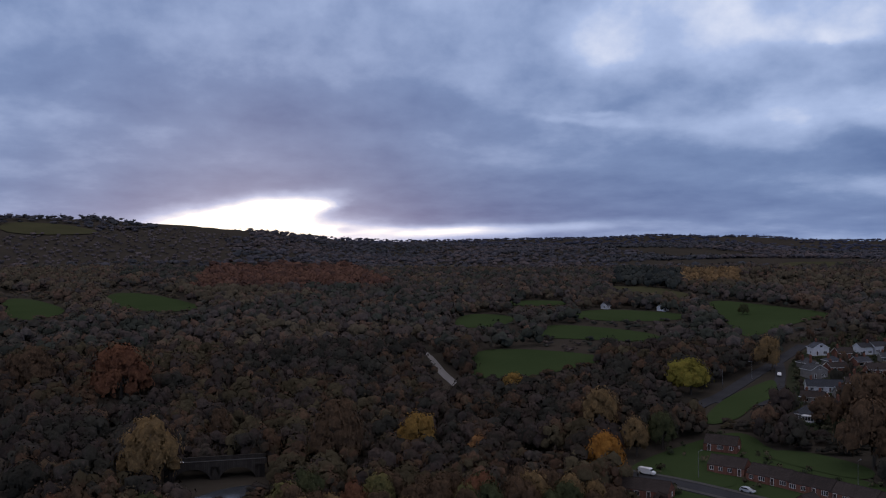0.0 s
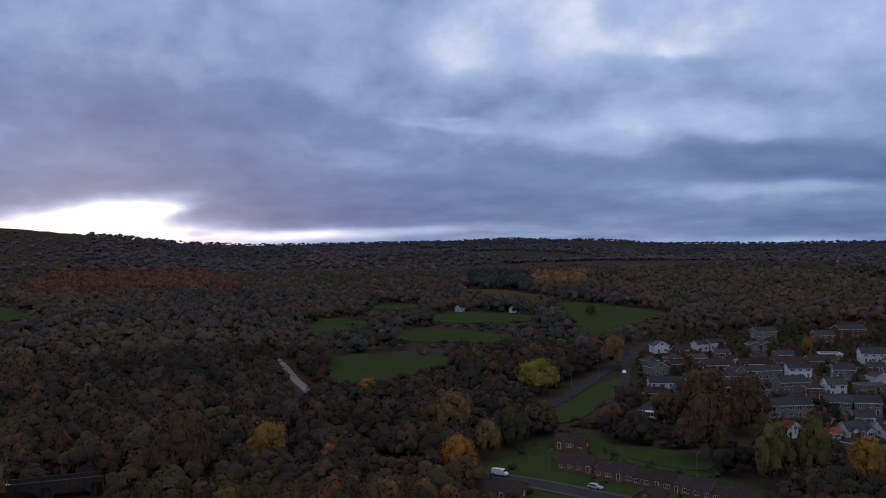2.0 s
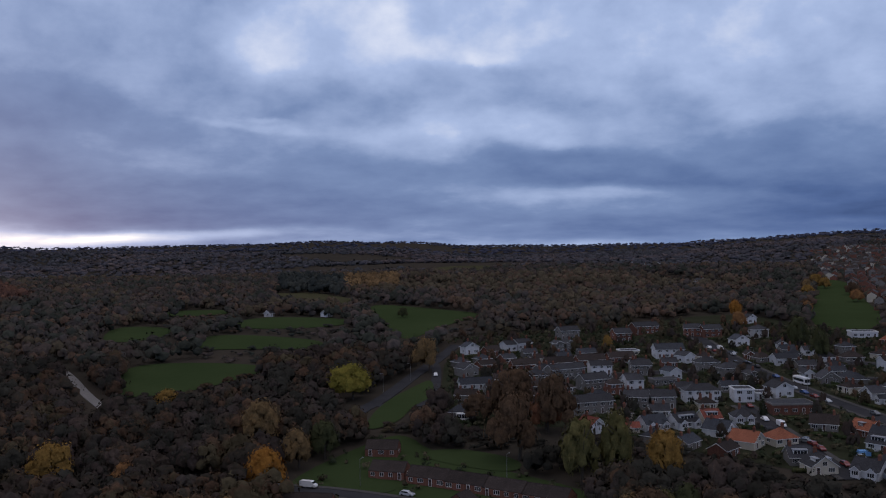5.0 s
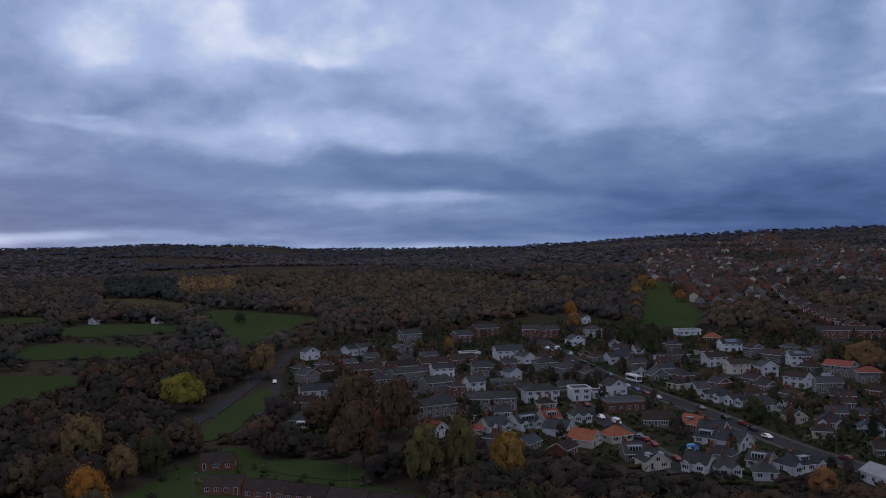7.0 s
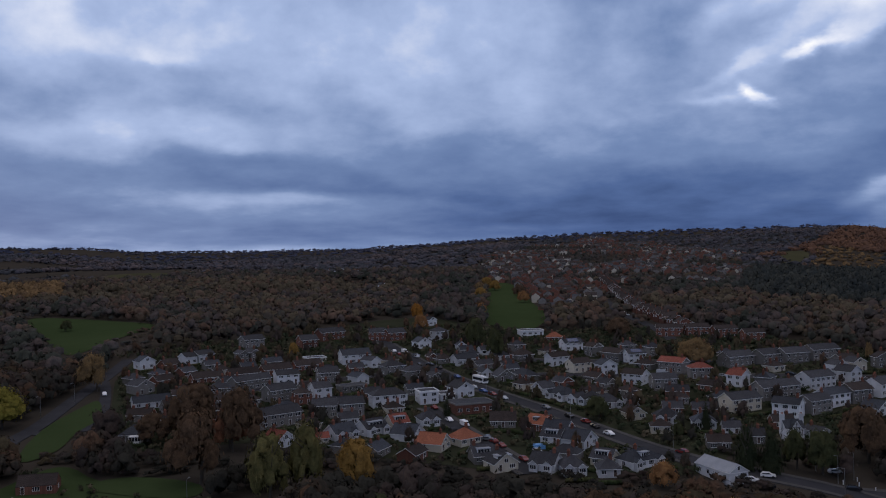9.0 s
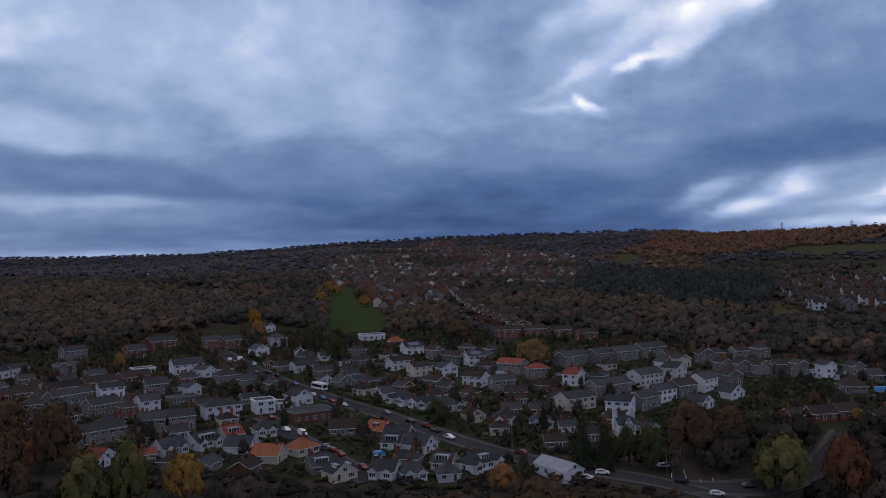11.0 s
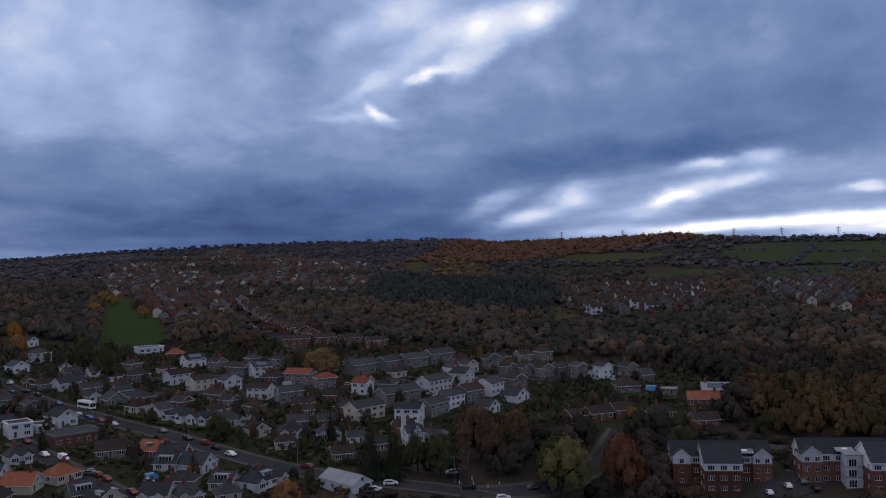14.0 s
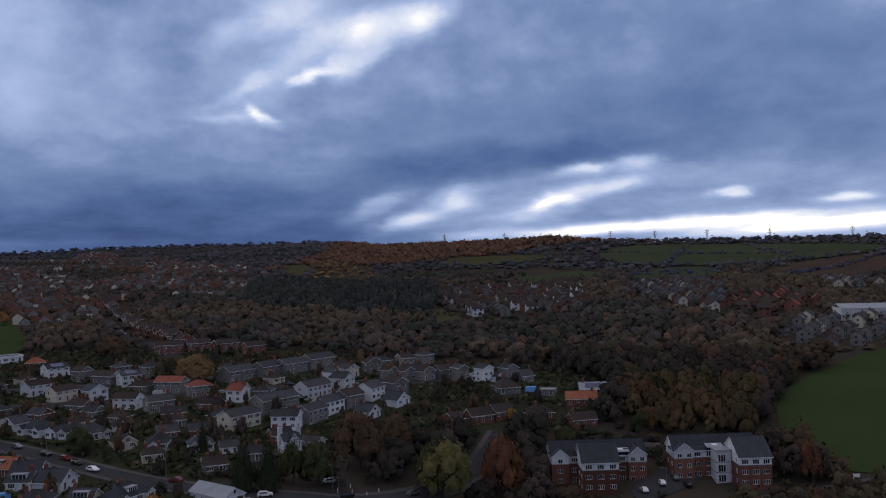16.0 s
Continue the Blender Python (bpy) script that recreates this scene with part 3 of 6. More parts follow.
POLY = {
    "f1": [(10, 406), (14, 471), (41, 478), (87, 452), (68, 428), (45, 409), (25, 402)],
    "f2": [(54, 509), (60, 553), (82, 557), (128, 516), (116, 487), (80, 503)],
    "f3": [(5, 544), (11, 604), (26, 617), (50, 597), (40, 554)],
    "f4": [(77, 576), (103, 645), (168, 606), (151, 559)],
    "f5": [(169, 508), (187, 619), (209, 702), (240, 640), (262, 583), (221, 548), (172, 496)],
    "f6": [(46, 663), (51, 709), (99, 703), (94, 665)],
    "f7": [(162, 818), (189, 841), (210, 738), (194, 734)],
    "f8": [(-272, 544), (-350, 703), (-325, 706), (-251, 612)],
    "f9": [(-250, 651), (-288, 762), (-255, 766), (-171, 657), (-190, 617)],
    "f10": [(-668, 1341), (-725, 1455), (-633, 1500), (-532, 1434)],
    "rec": [(388, 408), (440, 470), (503, 530), (655, 680), (666, 662), (589, 572), (507, 482), (469, 431), (412, 390), (390, 395)],
    "green": [(366, 18), (405, 13), (438, -2), (508, -41), (500, -90), (345, -60), (335, -13), (339, 6)],
    "verge": [(91, 318), (110, 355), (135, 382), (147, 393), (135, 359), (122, 348), (107, 324)],
    "lawn": [(65, 265), (75, 285), (79, 270), (87, 259), (79, 250)],
    "lawn2": [(99, 286), (115, 288), (130, 266), (122, 254), (108, 269)],
    "hill1": [(960, 135), (1192, 153), (1267, 50), (1028, 18), (943, 78)],
    "hill2": [(1300, 220), (1580, 213), (1560, -60), (1500, -200), (1375, -178), (1243, 0)],
    "hill3": [(1009, 299), (1173, 267), (1211, 177), (965, 147), (943, 250)],
    "far1": [(381, 1040), (495, 1049), (546, 1165), (450, 1218)],
    "far2": [(146, 803), (163, 859), (214, 722), (200, 681)],
    "far3": [(1144, 620), (1390, 748), (1426, 717), (1146, 580)],
    "far4": [(1286, 434), (1414, 465), (1399, 321), (1356, 273), (1275, 341)],
    "far5": [(640, 237), (770, 241), (603, 198), (572, 215)],
    "far6": [(841, 906), (949, 1008), (995, 926), (877, 808)],
    "far7": [(811, 637), (989, 764), (995, 701), (851, 602)],
    "spruce": [(158, 819), (213, 1098), (252, 946), (203, 753)],
    "gold": [(220, 817), (275, 1029), (330, 997), (266, 797)],
    "scrub": [(1056, 541), (1592, 779), (1281, 537), (896, 389)],
    "russet": [(-222, 769), (-304, 1182), (-138, 1325), (-43, 810)],
    "moor": [(-533, 1075), (-657, 1327), (-405, 1660), (-290, 1251)],
    "plough": [(926, 9), (1230, -20), (1370, -185), (933, -108)],
    "yard": [(318, 64), (330, 56), (338, 50), (330, 40), (316, 50), (308, 60)],
    "estate1": [(610, 219), (918, 319), (958, 174), (615, 116)],
    "estate2": [(777, 124), (973, 108), (916, 35), (620, 28), (696, 66)],
    "estate3": [(604, 32), (791, 26), (807, -39), (648, -27)],
    "estate4": [(826, -37), (938, -47), (924, -106), (812, -89)],
    "estate5": [(472, 499), (648, 668), (950, 1016), (1351, 1279), (1957, 1592), (1304, 756), (686, 414), (753, 550), (689, 544), (561, 468), (479, 421), (475, 448)],
    "estate6": [(517, 10), (600, 1), (640, -60), (560, -90), (492, -38)],
    "estate8": [(429, 362), (590, 492), (600, 470), (474, 336), (447, 318)],
    "town": [(117, 309), (192, 489), (304, 484), (410, 507), (394, 418), (406, 376), (474, 336), (458, 265), (451, 212), (440, 156), (440, 112), (403, 80), (360, 77), (338, 124), (322, 150), (262, 178), (247, 164), (219, 183), (191, 231), (167, 284), (159, 298)],
    "flats": [(303, 89), (334, 90), (346, 68), (348, 17), (316, 16)],
    "roadside": [(240, 152), (247, 174), (262, 150), (280, 132), (296, 124), (292, 112), (284, 98), (296, 66), (290, 60), (270, 100), (256, 124)],
    "copse": [(353, 66), (357, 34), (362, 24), (390, 22), (400, 50), (398, 72), (372, 71)],
    "terrace": [(45, 244), (55, 275), (88, 303), (106, 313), (106, 283), (135, 232), (126, 217)],
    "larch": [(1250, 700), (2300, 1000), (2300, 250), (1650, 220), (1350, 420)],
    "pines": [(1039, 598), (918, 325), (593, 215), (616, 348), (674, 412)],
    "stream": [(-72, 240), (-66, 250), (-60, 256), (-52, 258), (-54, 248), (-62, 238)],
    "crossing": [(-82, 258), (-82, 270), (-54, 278), (-52, 264), (-56, 244), (-72, 240)],
    "lane": [(-14, 470), (-3, 470), (12, 384), (0, 384)],
}


def inside(x, y, poly):
    x, y = np.asarray(x, float), np.asarray(y, float)
    odd = np.zeros(x.shape, bool)
    for (x0, y0), (x1, y1) in zip(poly, poly[1:] + poly[:1]):
        if y0 != y1:
            odd ^= ((y0 > y) != (y1 > y)) & (x < (x1 - x0) * (y - y0) / (y1 - y0) + x0)
    return odd


def rounded(poly, times=2):
    for _ in range(times):
        out = []
        for a, b in zip(poly, poly[1:] + poly[:1]):
            out += [(a[0] * 0.75 + b[0] * 0.25, a[1] * 0.75 + b[1] * 0.25), (a[0] * 0.25 + b[0] * 0.75, a[1] * 0.25 + b[1] * 0.75)]
        poly = out
    return poly


def draped(name, poly, mat, label, category, lift=0.3, step=None):
    """A thin sheet of turf or paving that follows the ground inside an outline."""
    poly = rounded(poly)
    bm = bmesh.new()
    bm.faces.new([bm.verts.new((x, y, 0)) for x, y in poly])
    span = max(max(p[0] for p in poly) - min(p[0] for p in poly), max(p[1] for p in poly) - min(p[1] for p in poly))
    step = step or max(6.0, span / 40)
    for axis in (0, 1):
        lo, hi = min(p[axis] for p in poly), max(p[axis] for p in poly)
        for v in np.arange(lo + step / 2, hi, step):
            no = (1, 0, 0) if axis == 0 else (0, 1, 0)
            at = (v, 0, 0) if axis == 0 else (0, v, 0)
            bmesh.ops.bisect_plane(bm, geom=bm.verts[:] + bm.edges[:] + bm.faces[:], plane_co=at, plane_no=no)
    for v in bm.verts:
        far = math.hypot(v.co.x - MID[0], v.co.y - MID[1])
        v.co.z = float(land(v.co.x, v.co.y)) + lift + max(0.0, far - 600) * 0.0012
    bmesh.ops.recalc_face_normals(bm, faces=bm.faces[:])
    if bm.faces and sum(f.normal.z for f in bm.faces) < 0:
        bmesh.ops.reverse_faces(bm, faces=bm.faces[:])
    me = bpy.data.meshes.new(name)
    bm.to_mesh(me)
    bm.free()
    me.materials.append(mat)
    return tagged(new(name, me), label, category, kind="structure")


for key in ("f1", "f2", "f3", "f4", "f5", "f6", "f8", "f9", "rec", "green", "verge", "lawn", "lawn2", "hill1", "hill2", "hill3"):
    draped("field", POLY[key], M["hill_grass"] if key.startswith("hill") else M["grass"], "green pasture field bounded by dark autumn hedges", "field")
for key in ("f7", "f10", "far1", "far2", "far3", "far4", "far5", "far6", "far7"):
    draped("field", POLY[key], M["dull_grass"], "dull olive rough pasture on the hillside", "field")
draped("lawn", POLY["town"], M["garden"], "dark worn lawns and gardens between the houses", "lawn", lift=0.12, step=9.0)
draped("lawn", POLY["terrace"], M["grass"], "dark green lawn round the brick terrace", "lawn", lift=0.14)
draped("field", POLY["plough"], M["plough"], "brown ploughed field on the far hillside", "field")
draped("car_park", POLY["yard"], M["tarmac"], "dark tarmac yard between the brick flats", "car park", lift=0.25)


def resample(pts, step):
    pts = np.array(pts, float)
    for _ in range(2):
        q = np.repeat(pts, 2, 0)
        pts = np.vstack([pts[:1], 0.75 * pts[:-1] + 0.25 * pts[1:], 0.25 * pts[:-1] + 0.75 * pts[1:], pts[-1:]])
        n = (len(q) - 2) // 2
        order = [0] + [k for i in range(n) for k in (1 + i, 1 + n + i)] + [len(pts) - 1]
        pts = pts[order]
    d = np.r_[0, np.cumsum(np.hypot(*np.diff(pts, axis=0).T))]
    s = np.linspace(0, d[-1], max(2, int(d[-1] / step)))
    return np.stack([np.interp(s, d, pts[:, 0]), np.interp(s, d, pts[:, 1])], -1)


ROAD_LINES = []


def ribbon(name, pts, half, mat, label, category, lift, offset=0.0, thick=0.0):
    c = resample(pts, 6.0)
    t = np.gradient(c, axis=0)
    t /= np.hypot(*t.T)[:, None]
    n = np.stack([-t[:, 1], t[:, 0]], -1)
    l, r = c + n * (offset + half), c + n * (offset - half)
    zl, zr = land(l[:, 0], l[:, 1]) + lift, land(r[:, 0], r[:, 1]) + lift
    k = len(c)
    v = np.vstack([np.c_[l, zl], np.c_[r, zr], np.c_[l, zl - 0.4], np.c_[r, zr - 0.4]])
    f = []
    for i in range(k - 1):
        f += [(i, k + i, k + i + 1, i + 1), (i, i + 1, 2 * k + i + 1, 2 * k + i), (k + i, 3 * k + i, 3 * k + i + 1, k + i + 1)]
    return tagged(new(name, mesh_of(name, v, f, [mat])), label, category, kind="structure")


def road(pts, half, walk_side=True):
    ROAD_LINES.append((resample(pts, 5.0), half + 3.0))
    ribbon("road", pts, half, M["tarmac"], "worn dark tarmac road between houses", "road", 0.28)
    if walk_side:
        for s in (1, -1):
            ribbon("pavement", pts, 0.9, M["paving"], "grey paved footway beside the road", "pavement", 0.40, s * (half + 0.9))


road([(325, 440), (313, 413), (299, 380), (284, 339), (275, 305), (268, 273), (263, 246), (255, 219), (249, 194), (247, 172), (249, 154), (258, 140), (268, 122), (282, 92), (296, 60), (310, 30), (330, -12), (345, -50)], 3.1)
road([(262, 240), (236, 290), (230, 275), (221, 251), (214, 230), (205, 206)][1:], 2.8)
road([(85, 330), (102, 351), (112, 361), (127, 382), (143, 405), (164, 432), (190, 470)], 3.0, False)
road([(160, 424), (155, 408), (139, 369), (129, 349), (115, 346), (108, 356)], 2.2, False)
LANE = [(-14, 480), (-7, 454), (-1, 417), (6, 388)]
ROAD_LINES.append((resample(LANE, 5.0), 5.0))
ribbon("road", LANE, 2.1, M["concrete"], "pale concrete farm lane through the trees", "road", 0.28)
road([(20, 286), (36, 276), (52, 269), (66, 259), (80, 244), (96, 226)], 3.0)
road([(425, 305), (444, 324), (486, 379), (541, 438), (680, 564), (860, 730)], 3.2, False)
road([(310, 300), (340, 262), (372, 220), (392, 190), (402, 150)], 2.8)
road([(330, 330), (352, 300), (385, 255), (405, 222)], 2.8)
road([(262, 135), (292, 118), (318, 112), (345, 112)], 3.2)
road([(250, 440), (282, 345), (262, 352), (225, 362), (190, 366)][2:], 2.6)


# ---- houses ----
def thing(name, x, y, rot, label, category, group="", z=None):
    e = tagged(new(name), label, category, group)
    e.empty_display_size = 0.5
    e.matrix_basis = pose(x, y, float(land(x, y)) if z is None else z, 0, 0, rot)
    return e


def child(name, me, parent, m=None, label=""):
    o = new(name, me)
    o.parent = parent
    if m is not None:
        o.matrix_basis = m
    return tagged(o, label) if label else o


def boxes(name, items, mats):
    """One mesh of boxes: (x0, x1, y0, y1, z0, z1, material index)."""
    v, f, idx = [], [], []
    for x0, x1, y0, y1, z0, z1, mi in items:
        b = len(v)
        v += [(x, y, z) for z in (z0, z1) for x, y in ((x0, y0), (x1, y0), (x1, y1), (x0, y1))]
        f += [(b, b + 3, b + 2, b + 1), (b + 4, b + 5, b + 6, b + 7)] + [(b + k, b + (k + 1) % 4, b + 4 + (k + 1) % 4, b + 4 + k) for k in range(4)]
        idx += [mi] * 6
    return mesh_of(name, v, f, mats, idx)


def window_mesh(w, h, bars):
    """White frame round recessed dark panes, facing -y."""
    bm = bmesh.new()
    xs = [-w / 2 + w * k / (bars + 1) for k in range(bars + 2)]
    rows = [[bm.verts.new((x, -0.08, z)) for x in xs] for z in (0, h)]
    panes = [bm.faces.new((rows[0][k], rows[0][k + 1], rows[1][k + 1], rows[1][k])) for k in range(bars + 1)]
    rim = bmesh.ops.extrude_edge_only(bm, edges=[e for e in bm.edges if e.is_boundary])
    for v in rim["geom"]:
        if isinstance(v, bmesh.types.BMVert):
            v.co.y = 0.05
    bmesh.ops.inset_individual(bm, faces=panes, thickness=0.08)
    for p in panes:
        p.material_index = 1
        for v in p.verts:
            v.co.y = -0.02
    bmesh.ops.recalc_face_normals(bm, faces=bm.faces[:])
    if panes[0].normal.y > 0:
        bmesh.ops.reverse_faces(bm, faces=bm.faces[:])
    me = bpy.data.meshes.new("window")
    bm.to_mesh(me)
    bm.free()
    for m in (M["upvc"], M["glass"]):
        me.materials.append(m)
    return me


WIN = {"wide": window_mesh(1.9, 1.25, 2), "mid": window_mesh(1.3, 1.2, 1), "slim": window_mesh(0.8, 1.15, 0), "tall": window_mesh(1.1, 2.0, 1), "patio": window_mesh(2.2, 2.0, 2)}
DOOR = boxes("door", [(-0.55, 0.55, -0.06, 0.04, 0, 2.15, 0), (-0.45, 0.45, -0.09, 0.0, 0.08, 2.05, 1), (-0.25, 0.25, -0.11, -0.08, 1.4, 1.8, 2)], [M["upvc"], M["door"], M["glass"]])


def wall_mesh(l, d, h, rise, kind, mat, gable_mat=None, deep=3.0):
    """Walls with their gables, down into the slope."""
    x, y = l / 2, d / 2
    v = [(-x, -y, -deep), (x, -y, -deep), (x, y, -deep), (-x, y, -deep), (-x, -y, h), (x, -y, h), (x, y, h), (-x, y, h)]
    f, idx = [(0, 1, 5, 4), (1, 2, 6, 5), (2, 3, 7, 6), (3, 0, 4, 7), (4, 5, 6, 7)], [0] * 5
    if kind == "p":
        v += [(-x, 0, h + rise), (x, 0, h + rise)]
        f += [(7, 4, 8), (5, 6, 9)]
    elif kind == "g":
        v += [(0, -y, h + rise), (0, y, h + rise)]
        f += [(4, 5, 8), (6, 7, 9)]
    idx += [1] * (len(f) - 5)
    return mesh_of("wall", v, f, [mat, gable_mat or mat], idx)


def roof_mesh(l, d, h, rise, kind, mat, over=0.35, trim=True):
    """Sloping roof of some thickness with eaves, pale bargeboards and ridge; flat ones with a parapet."""
    x, y, t = l / 2 + over, d / 2 + over, 0.16
    if kind == "f":
        it = [(-x + 0.2, x - 0.2, -y + 0.2, y - 0.2, h, h + 0.25, 0), (-x, x, -y, -y + 0.3, h - 0.1, h + 0.5, 1), (-x, x, y - 0.3, y, h - 0.1, h + 0.5, 1), (-x, -x + 0.3, -y + 0.3, y - 0.3, h - 0.1, h + 0.5, 1), (x - 0.3, x, -y + 0.3, y - 0.3, h - 0.1, h + 0.5, 1)]
        return boxes("roof", it, [mat, M["upvc"] if trim else M["concrete"]])
    turn = kind == "g"
    if turn:
        x, y = y, x
    dz = rise * over / ((l if turn else d) / 2)
    e, r = h - dz, h + rise
    inset = min(x * 0.95, y) if kind == "h" else 0.0
    low = [(-x, -y), (x, -y), (x, y), (-x, y)]
    v = [(a, b, e + 0.02) for a, b in low] + [(-x + inset, 0, r), (x - inset, 0, r)]
    v += [(a, b, e + t + 0.02) for a, b in low] + [(-x + inset, 0, r + t), (x - inset, 0, r + t)]
    f = [(6, 7, 11, 10), (8, 9, 10, 11), (9, 6, 10), (7, 8, 11), (0, 6, 9, 3)[::-1], (0, 1, 7, 6), (1, 2, 8, 7), (2, 3, 9, 8), (0, 4, 5, 1), (2, 5, 4, 3)]
    idx = [0, 0, 0 if inset else 1, 0 if inset else 1, 1, 1, 1, 1, 1, 1]
    if inset:
        f += [(3, 4, 0), (1, 5, 2)]
        idx += [1, 1]
    else:
        f[2], f[3] = (9, 6, 10), (7, 8, 11)
        f[4] = (0, 6, 10, 4)
        f += [(4, 10, 9, 3), (1, 5, 11, 7), (5, 2, 8, 11)]
        f[2:4] = []
        idx[2:4] = []
        idx += [1, 1, 1]
    b = len(v)
    rx = x - inset
    v += [(-rx, -0.14, r + t - 0.1), (rx, -0.14, r + t - 0.1), (rx, 0.14, r + t - 0.1), (-rx, 0.14, r + t - 0.1), (-rx, 0, r + t + 0.12), (rx, 0, r + t + 0.12)]
    f += [(b, b + 1, b + 5, b + 4), (b + 2, b + 3, b + 4, b + 5)]
    idx += [0, 0]
    if turn:
        v = [(-q, p, z) for p, q, z in v]
    return mesh_of("roof", v, f, [mat, M["upvc"] if trim else mat], idx)


CHIMNEY = boxes("chimney", [(-0.45, 0.45, -0.35, 0.35, -1.2, 1.3, 0), (-0.52, 0.52, -0.42, 0.42, 1.3, 1.45, 0), (-0.3, -0.08, -0.11, 0.11, 1.45, 1.9, 1), (0.08, 0.3, -0.11, 0.11, 1.45, 1.9, 1)], [M["b"], M["o"]])
CHIMNEY_W = boxes("chimney", [(-0.7, 0.7, -0.5, 0.5, -2.5, 1.9, 0), (-0.78, 0.78, -0.58, 0.58, 1.9, 2.1, 0), (-0.3, -0.08, -0.11, 0.11, 2.1, 2.6, 1), (0.08, 0.3, -0.11, 0.11, 2.1, 2.6, 1)], [M["w"], M["o"]])
LOOK = {"w": "white rendered", "c": "cream rendered", "s": "grey pebbledashed", "b": "red brick", "k": "black-and-white timbered"}
TOP = {"g": "grey slate roof", "d": "dark slate roof", "n": "brown tiled roof", "r": "red tiled roof", "o": "bright orange tiled roof", "l": "pale sheet roof"}
SHAPE = {"p": "pitched", "g": "gable-fronted", "h": "hipped", "f": "flat"}
hr = random.Random(5)


def house(x, y, rot, l, d, st, code, extra, group):
    kind, wc, rc = code
    # plots are given with their eaves and porches
    l, d = (min(l * 0.85, 8.0), min(d * 0.86, 9.0)) if kind == "g" else (l * 0.9, d * 0.84) if "row" not in extra else (l + 0.1, d)
    h = 2.3 * st + 0.1
    span = l if kind == "g" else d
    rise = 0.0 if kind == "f" else span / 2 * (0.7 if st <= 1.2 else 0.58)
    storeys = "bungalow" if st <= 1.2 else "house"
    e = thing("bungalow" if st <= 1.2 else "house", x, y, rot, f"{LOOK[wc]} {storeys} with a {SHAPE[kind]} {TOP[rc]}", storeys, group)
    wm_, rm = M["w" if wc == "k" else wc], M[rc]
    child("wall", wall_mesh(l, d, h, rise, kind, wm_), e)
    child("roof", roof_mesh(l, d, h, rise, kind, rm, 0.25 if kind == "f" else 0.03 if "row" in extra else 0.4, (wc in "wck" or kind != "f") and "row" not in extra), e)
    back = Matrix.Rotation(math.pi, 4, "Z")
    floors = max(1, int(st + 0.35))
    # windows of the long sides
    n = max(2, round(l / 3.2))
    door_at = hr.randrange(n)
    bays = "bays" in extra and l > 6.5
    for s in (0, 1):
        turn = back if s else Matrix()
        for fl in range(floors):
            for k in range(n):
                px = -l / 2 + l * (k + 0.5) / n
                if fl == 0 and k == door_at:
                    child("door", DOOR, e, turn @ pose(px, -d / 2, 0.05))
                    continue
                if bays and s == 0 and k in (0, n - 1):
                    continue
                kind_w = "wide" if l / n > 2.9 and hr.random() < 0.6 else "mid"
                child("window", WIN[kind_w], e, turn @ pose(px, -d / 2, 0.8 + 2.3 * fl))
        side = Matrix.Rotation(math.pi / 2 * (1 if s else -1), 4, "Z")
        if hr.random() < 0.75:
            for fl in range(floors):
                child("window", WIN["mid" if hr.random() < 0.5 else "slim"], e, side @ pose(hr.uniform(-0.2, 0.2) * d, -l / 2, 0.8 + 2.3 * fl))
    if kind == "g" and rise > 1.8 and floors == 1:
        child("window", WIN["mid"], e, pose(0, -d / 2, h + 0.2))
    if bays:
        for sx in (-1, 1):
            bx = sx * (l / 2 - 1.7)
            bay = child("bay", wall_mesh(2.6, 1.6, h - 0.1, 1.1, "g", wm_), e, pose(bx, -d / 2 - 0.5, 0), "white rendered bay with a small gable")
            child("bay_roof", roof_mesh(2.6, 3.6, h - 0.1, 1.1, "g", rm, 0.25), bay, pose(0, 1.0, 0))
            child("window", WIN["wide"], bay, pose(0, -0.8, 0.85))
    if "box" in extra or "dorm" in extra:
        w = l * (0.62 if "box" in extra else 0.26)
        zz = h + rise * 0.25
        dorm = child("dormer", boxes("dormer", [(-w / 2, w / 2, 0, d * 0.36, -0.4, 1.35, 0), (-w / 2 - 0.2, w / 2 + 0.2, -0.25, d * 0.38, 1.35, 1.5, 1), (-w / 2 + 0.15, w / 2 - 0.15, -0.04, 0.02, 0.25, 1.2, 2)] + [(-w / 2 + 0.15 + (w - 0.3) * k / 4 - 0.05, -w / 2 + 0.15 + (w - 0.3) * k / 4 + 0.05, -0.07, 0.0, 0.25, 1.2, 3) for k in range(5)], [M["w"] if "box" in extra else wm_, M["l"], M["glass"], M["upvc"]]), e, pose(0, -d / 2 + d * 0.14, zz), "flat-roofed dormer with a band of windows")
    if "solar" in extra:
        a = math.degrees(math.atan2(rise, d / 2)) if rise else 0
        child("solar_panel", boxes("solar_panel", [(-l * 0.3, l * 0.3, -d * 0.18, d * 0.18, 0.0, 0.1, 0)], [M["solar"]]), e, pose(0, -d / 4, h + rise / 2 + 0.28, a, 0, 0), "dark blue solar panels")
    if "cons" in extra:
        c = child("conservatory", boxes("conservatory", [(-2, 2, -3, 0, 0, 0.7, 0), (-1.95, 1.95, -2.95, 0, 0.7, 2.1, 1), (-2.15, 2.15, -3.15, 0, 2.1, 2.35, 0)] + [(-2 + k, -1.88 + k, -3.02, -2.9, 0.7, 2.1, 0) for k in range(5)], [M["upvc"], M["glass"]]), e, pose(l * 0.15, -d / 2, 0), "white framed conservatory")
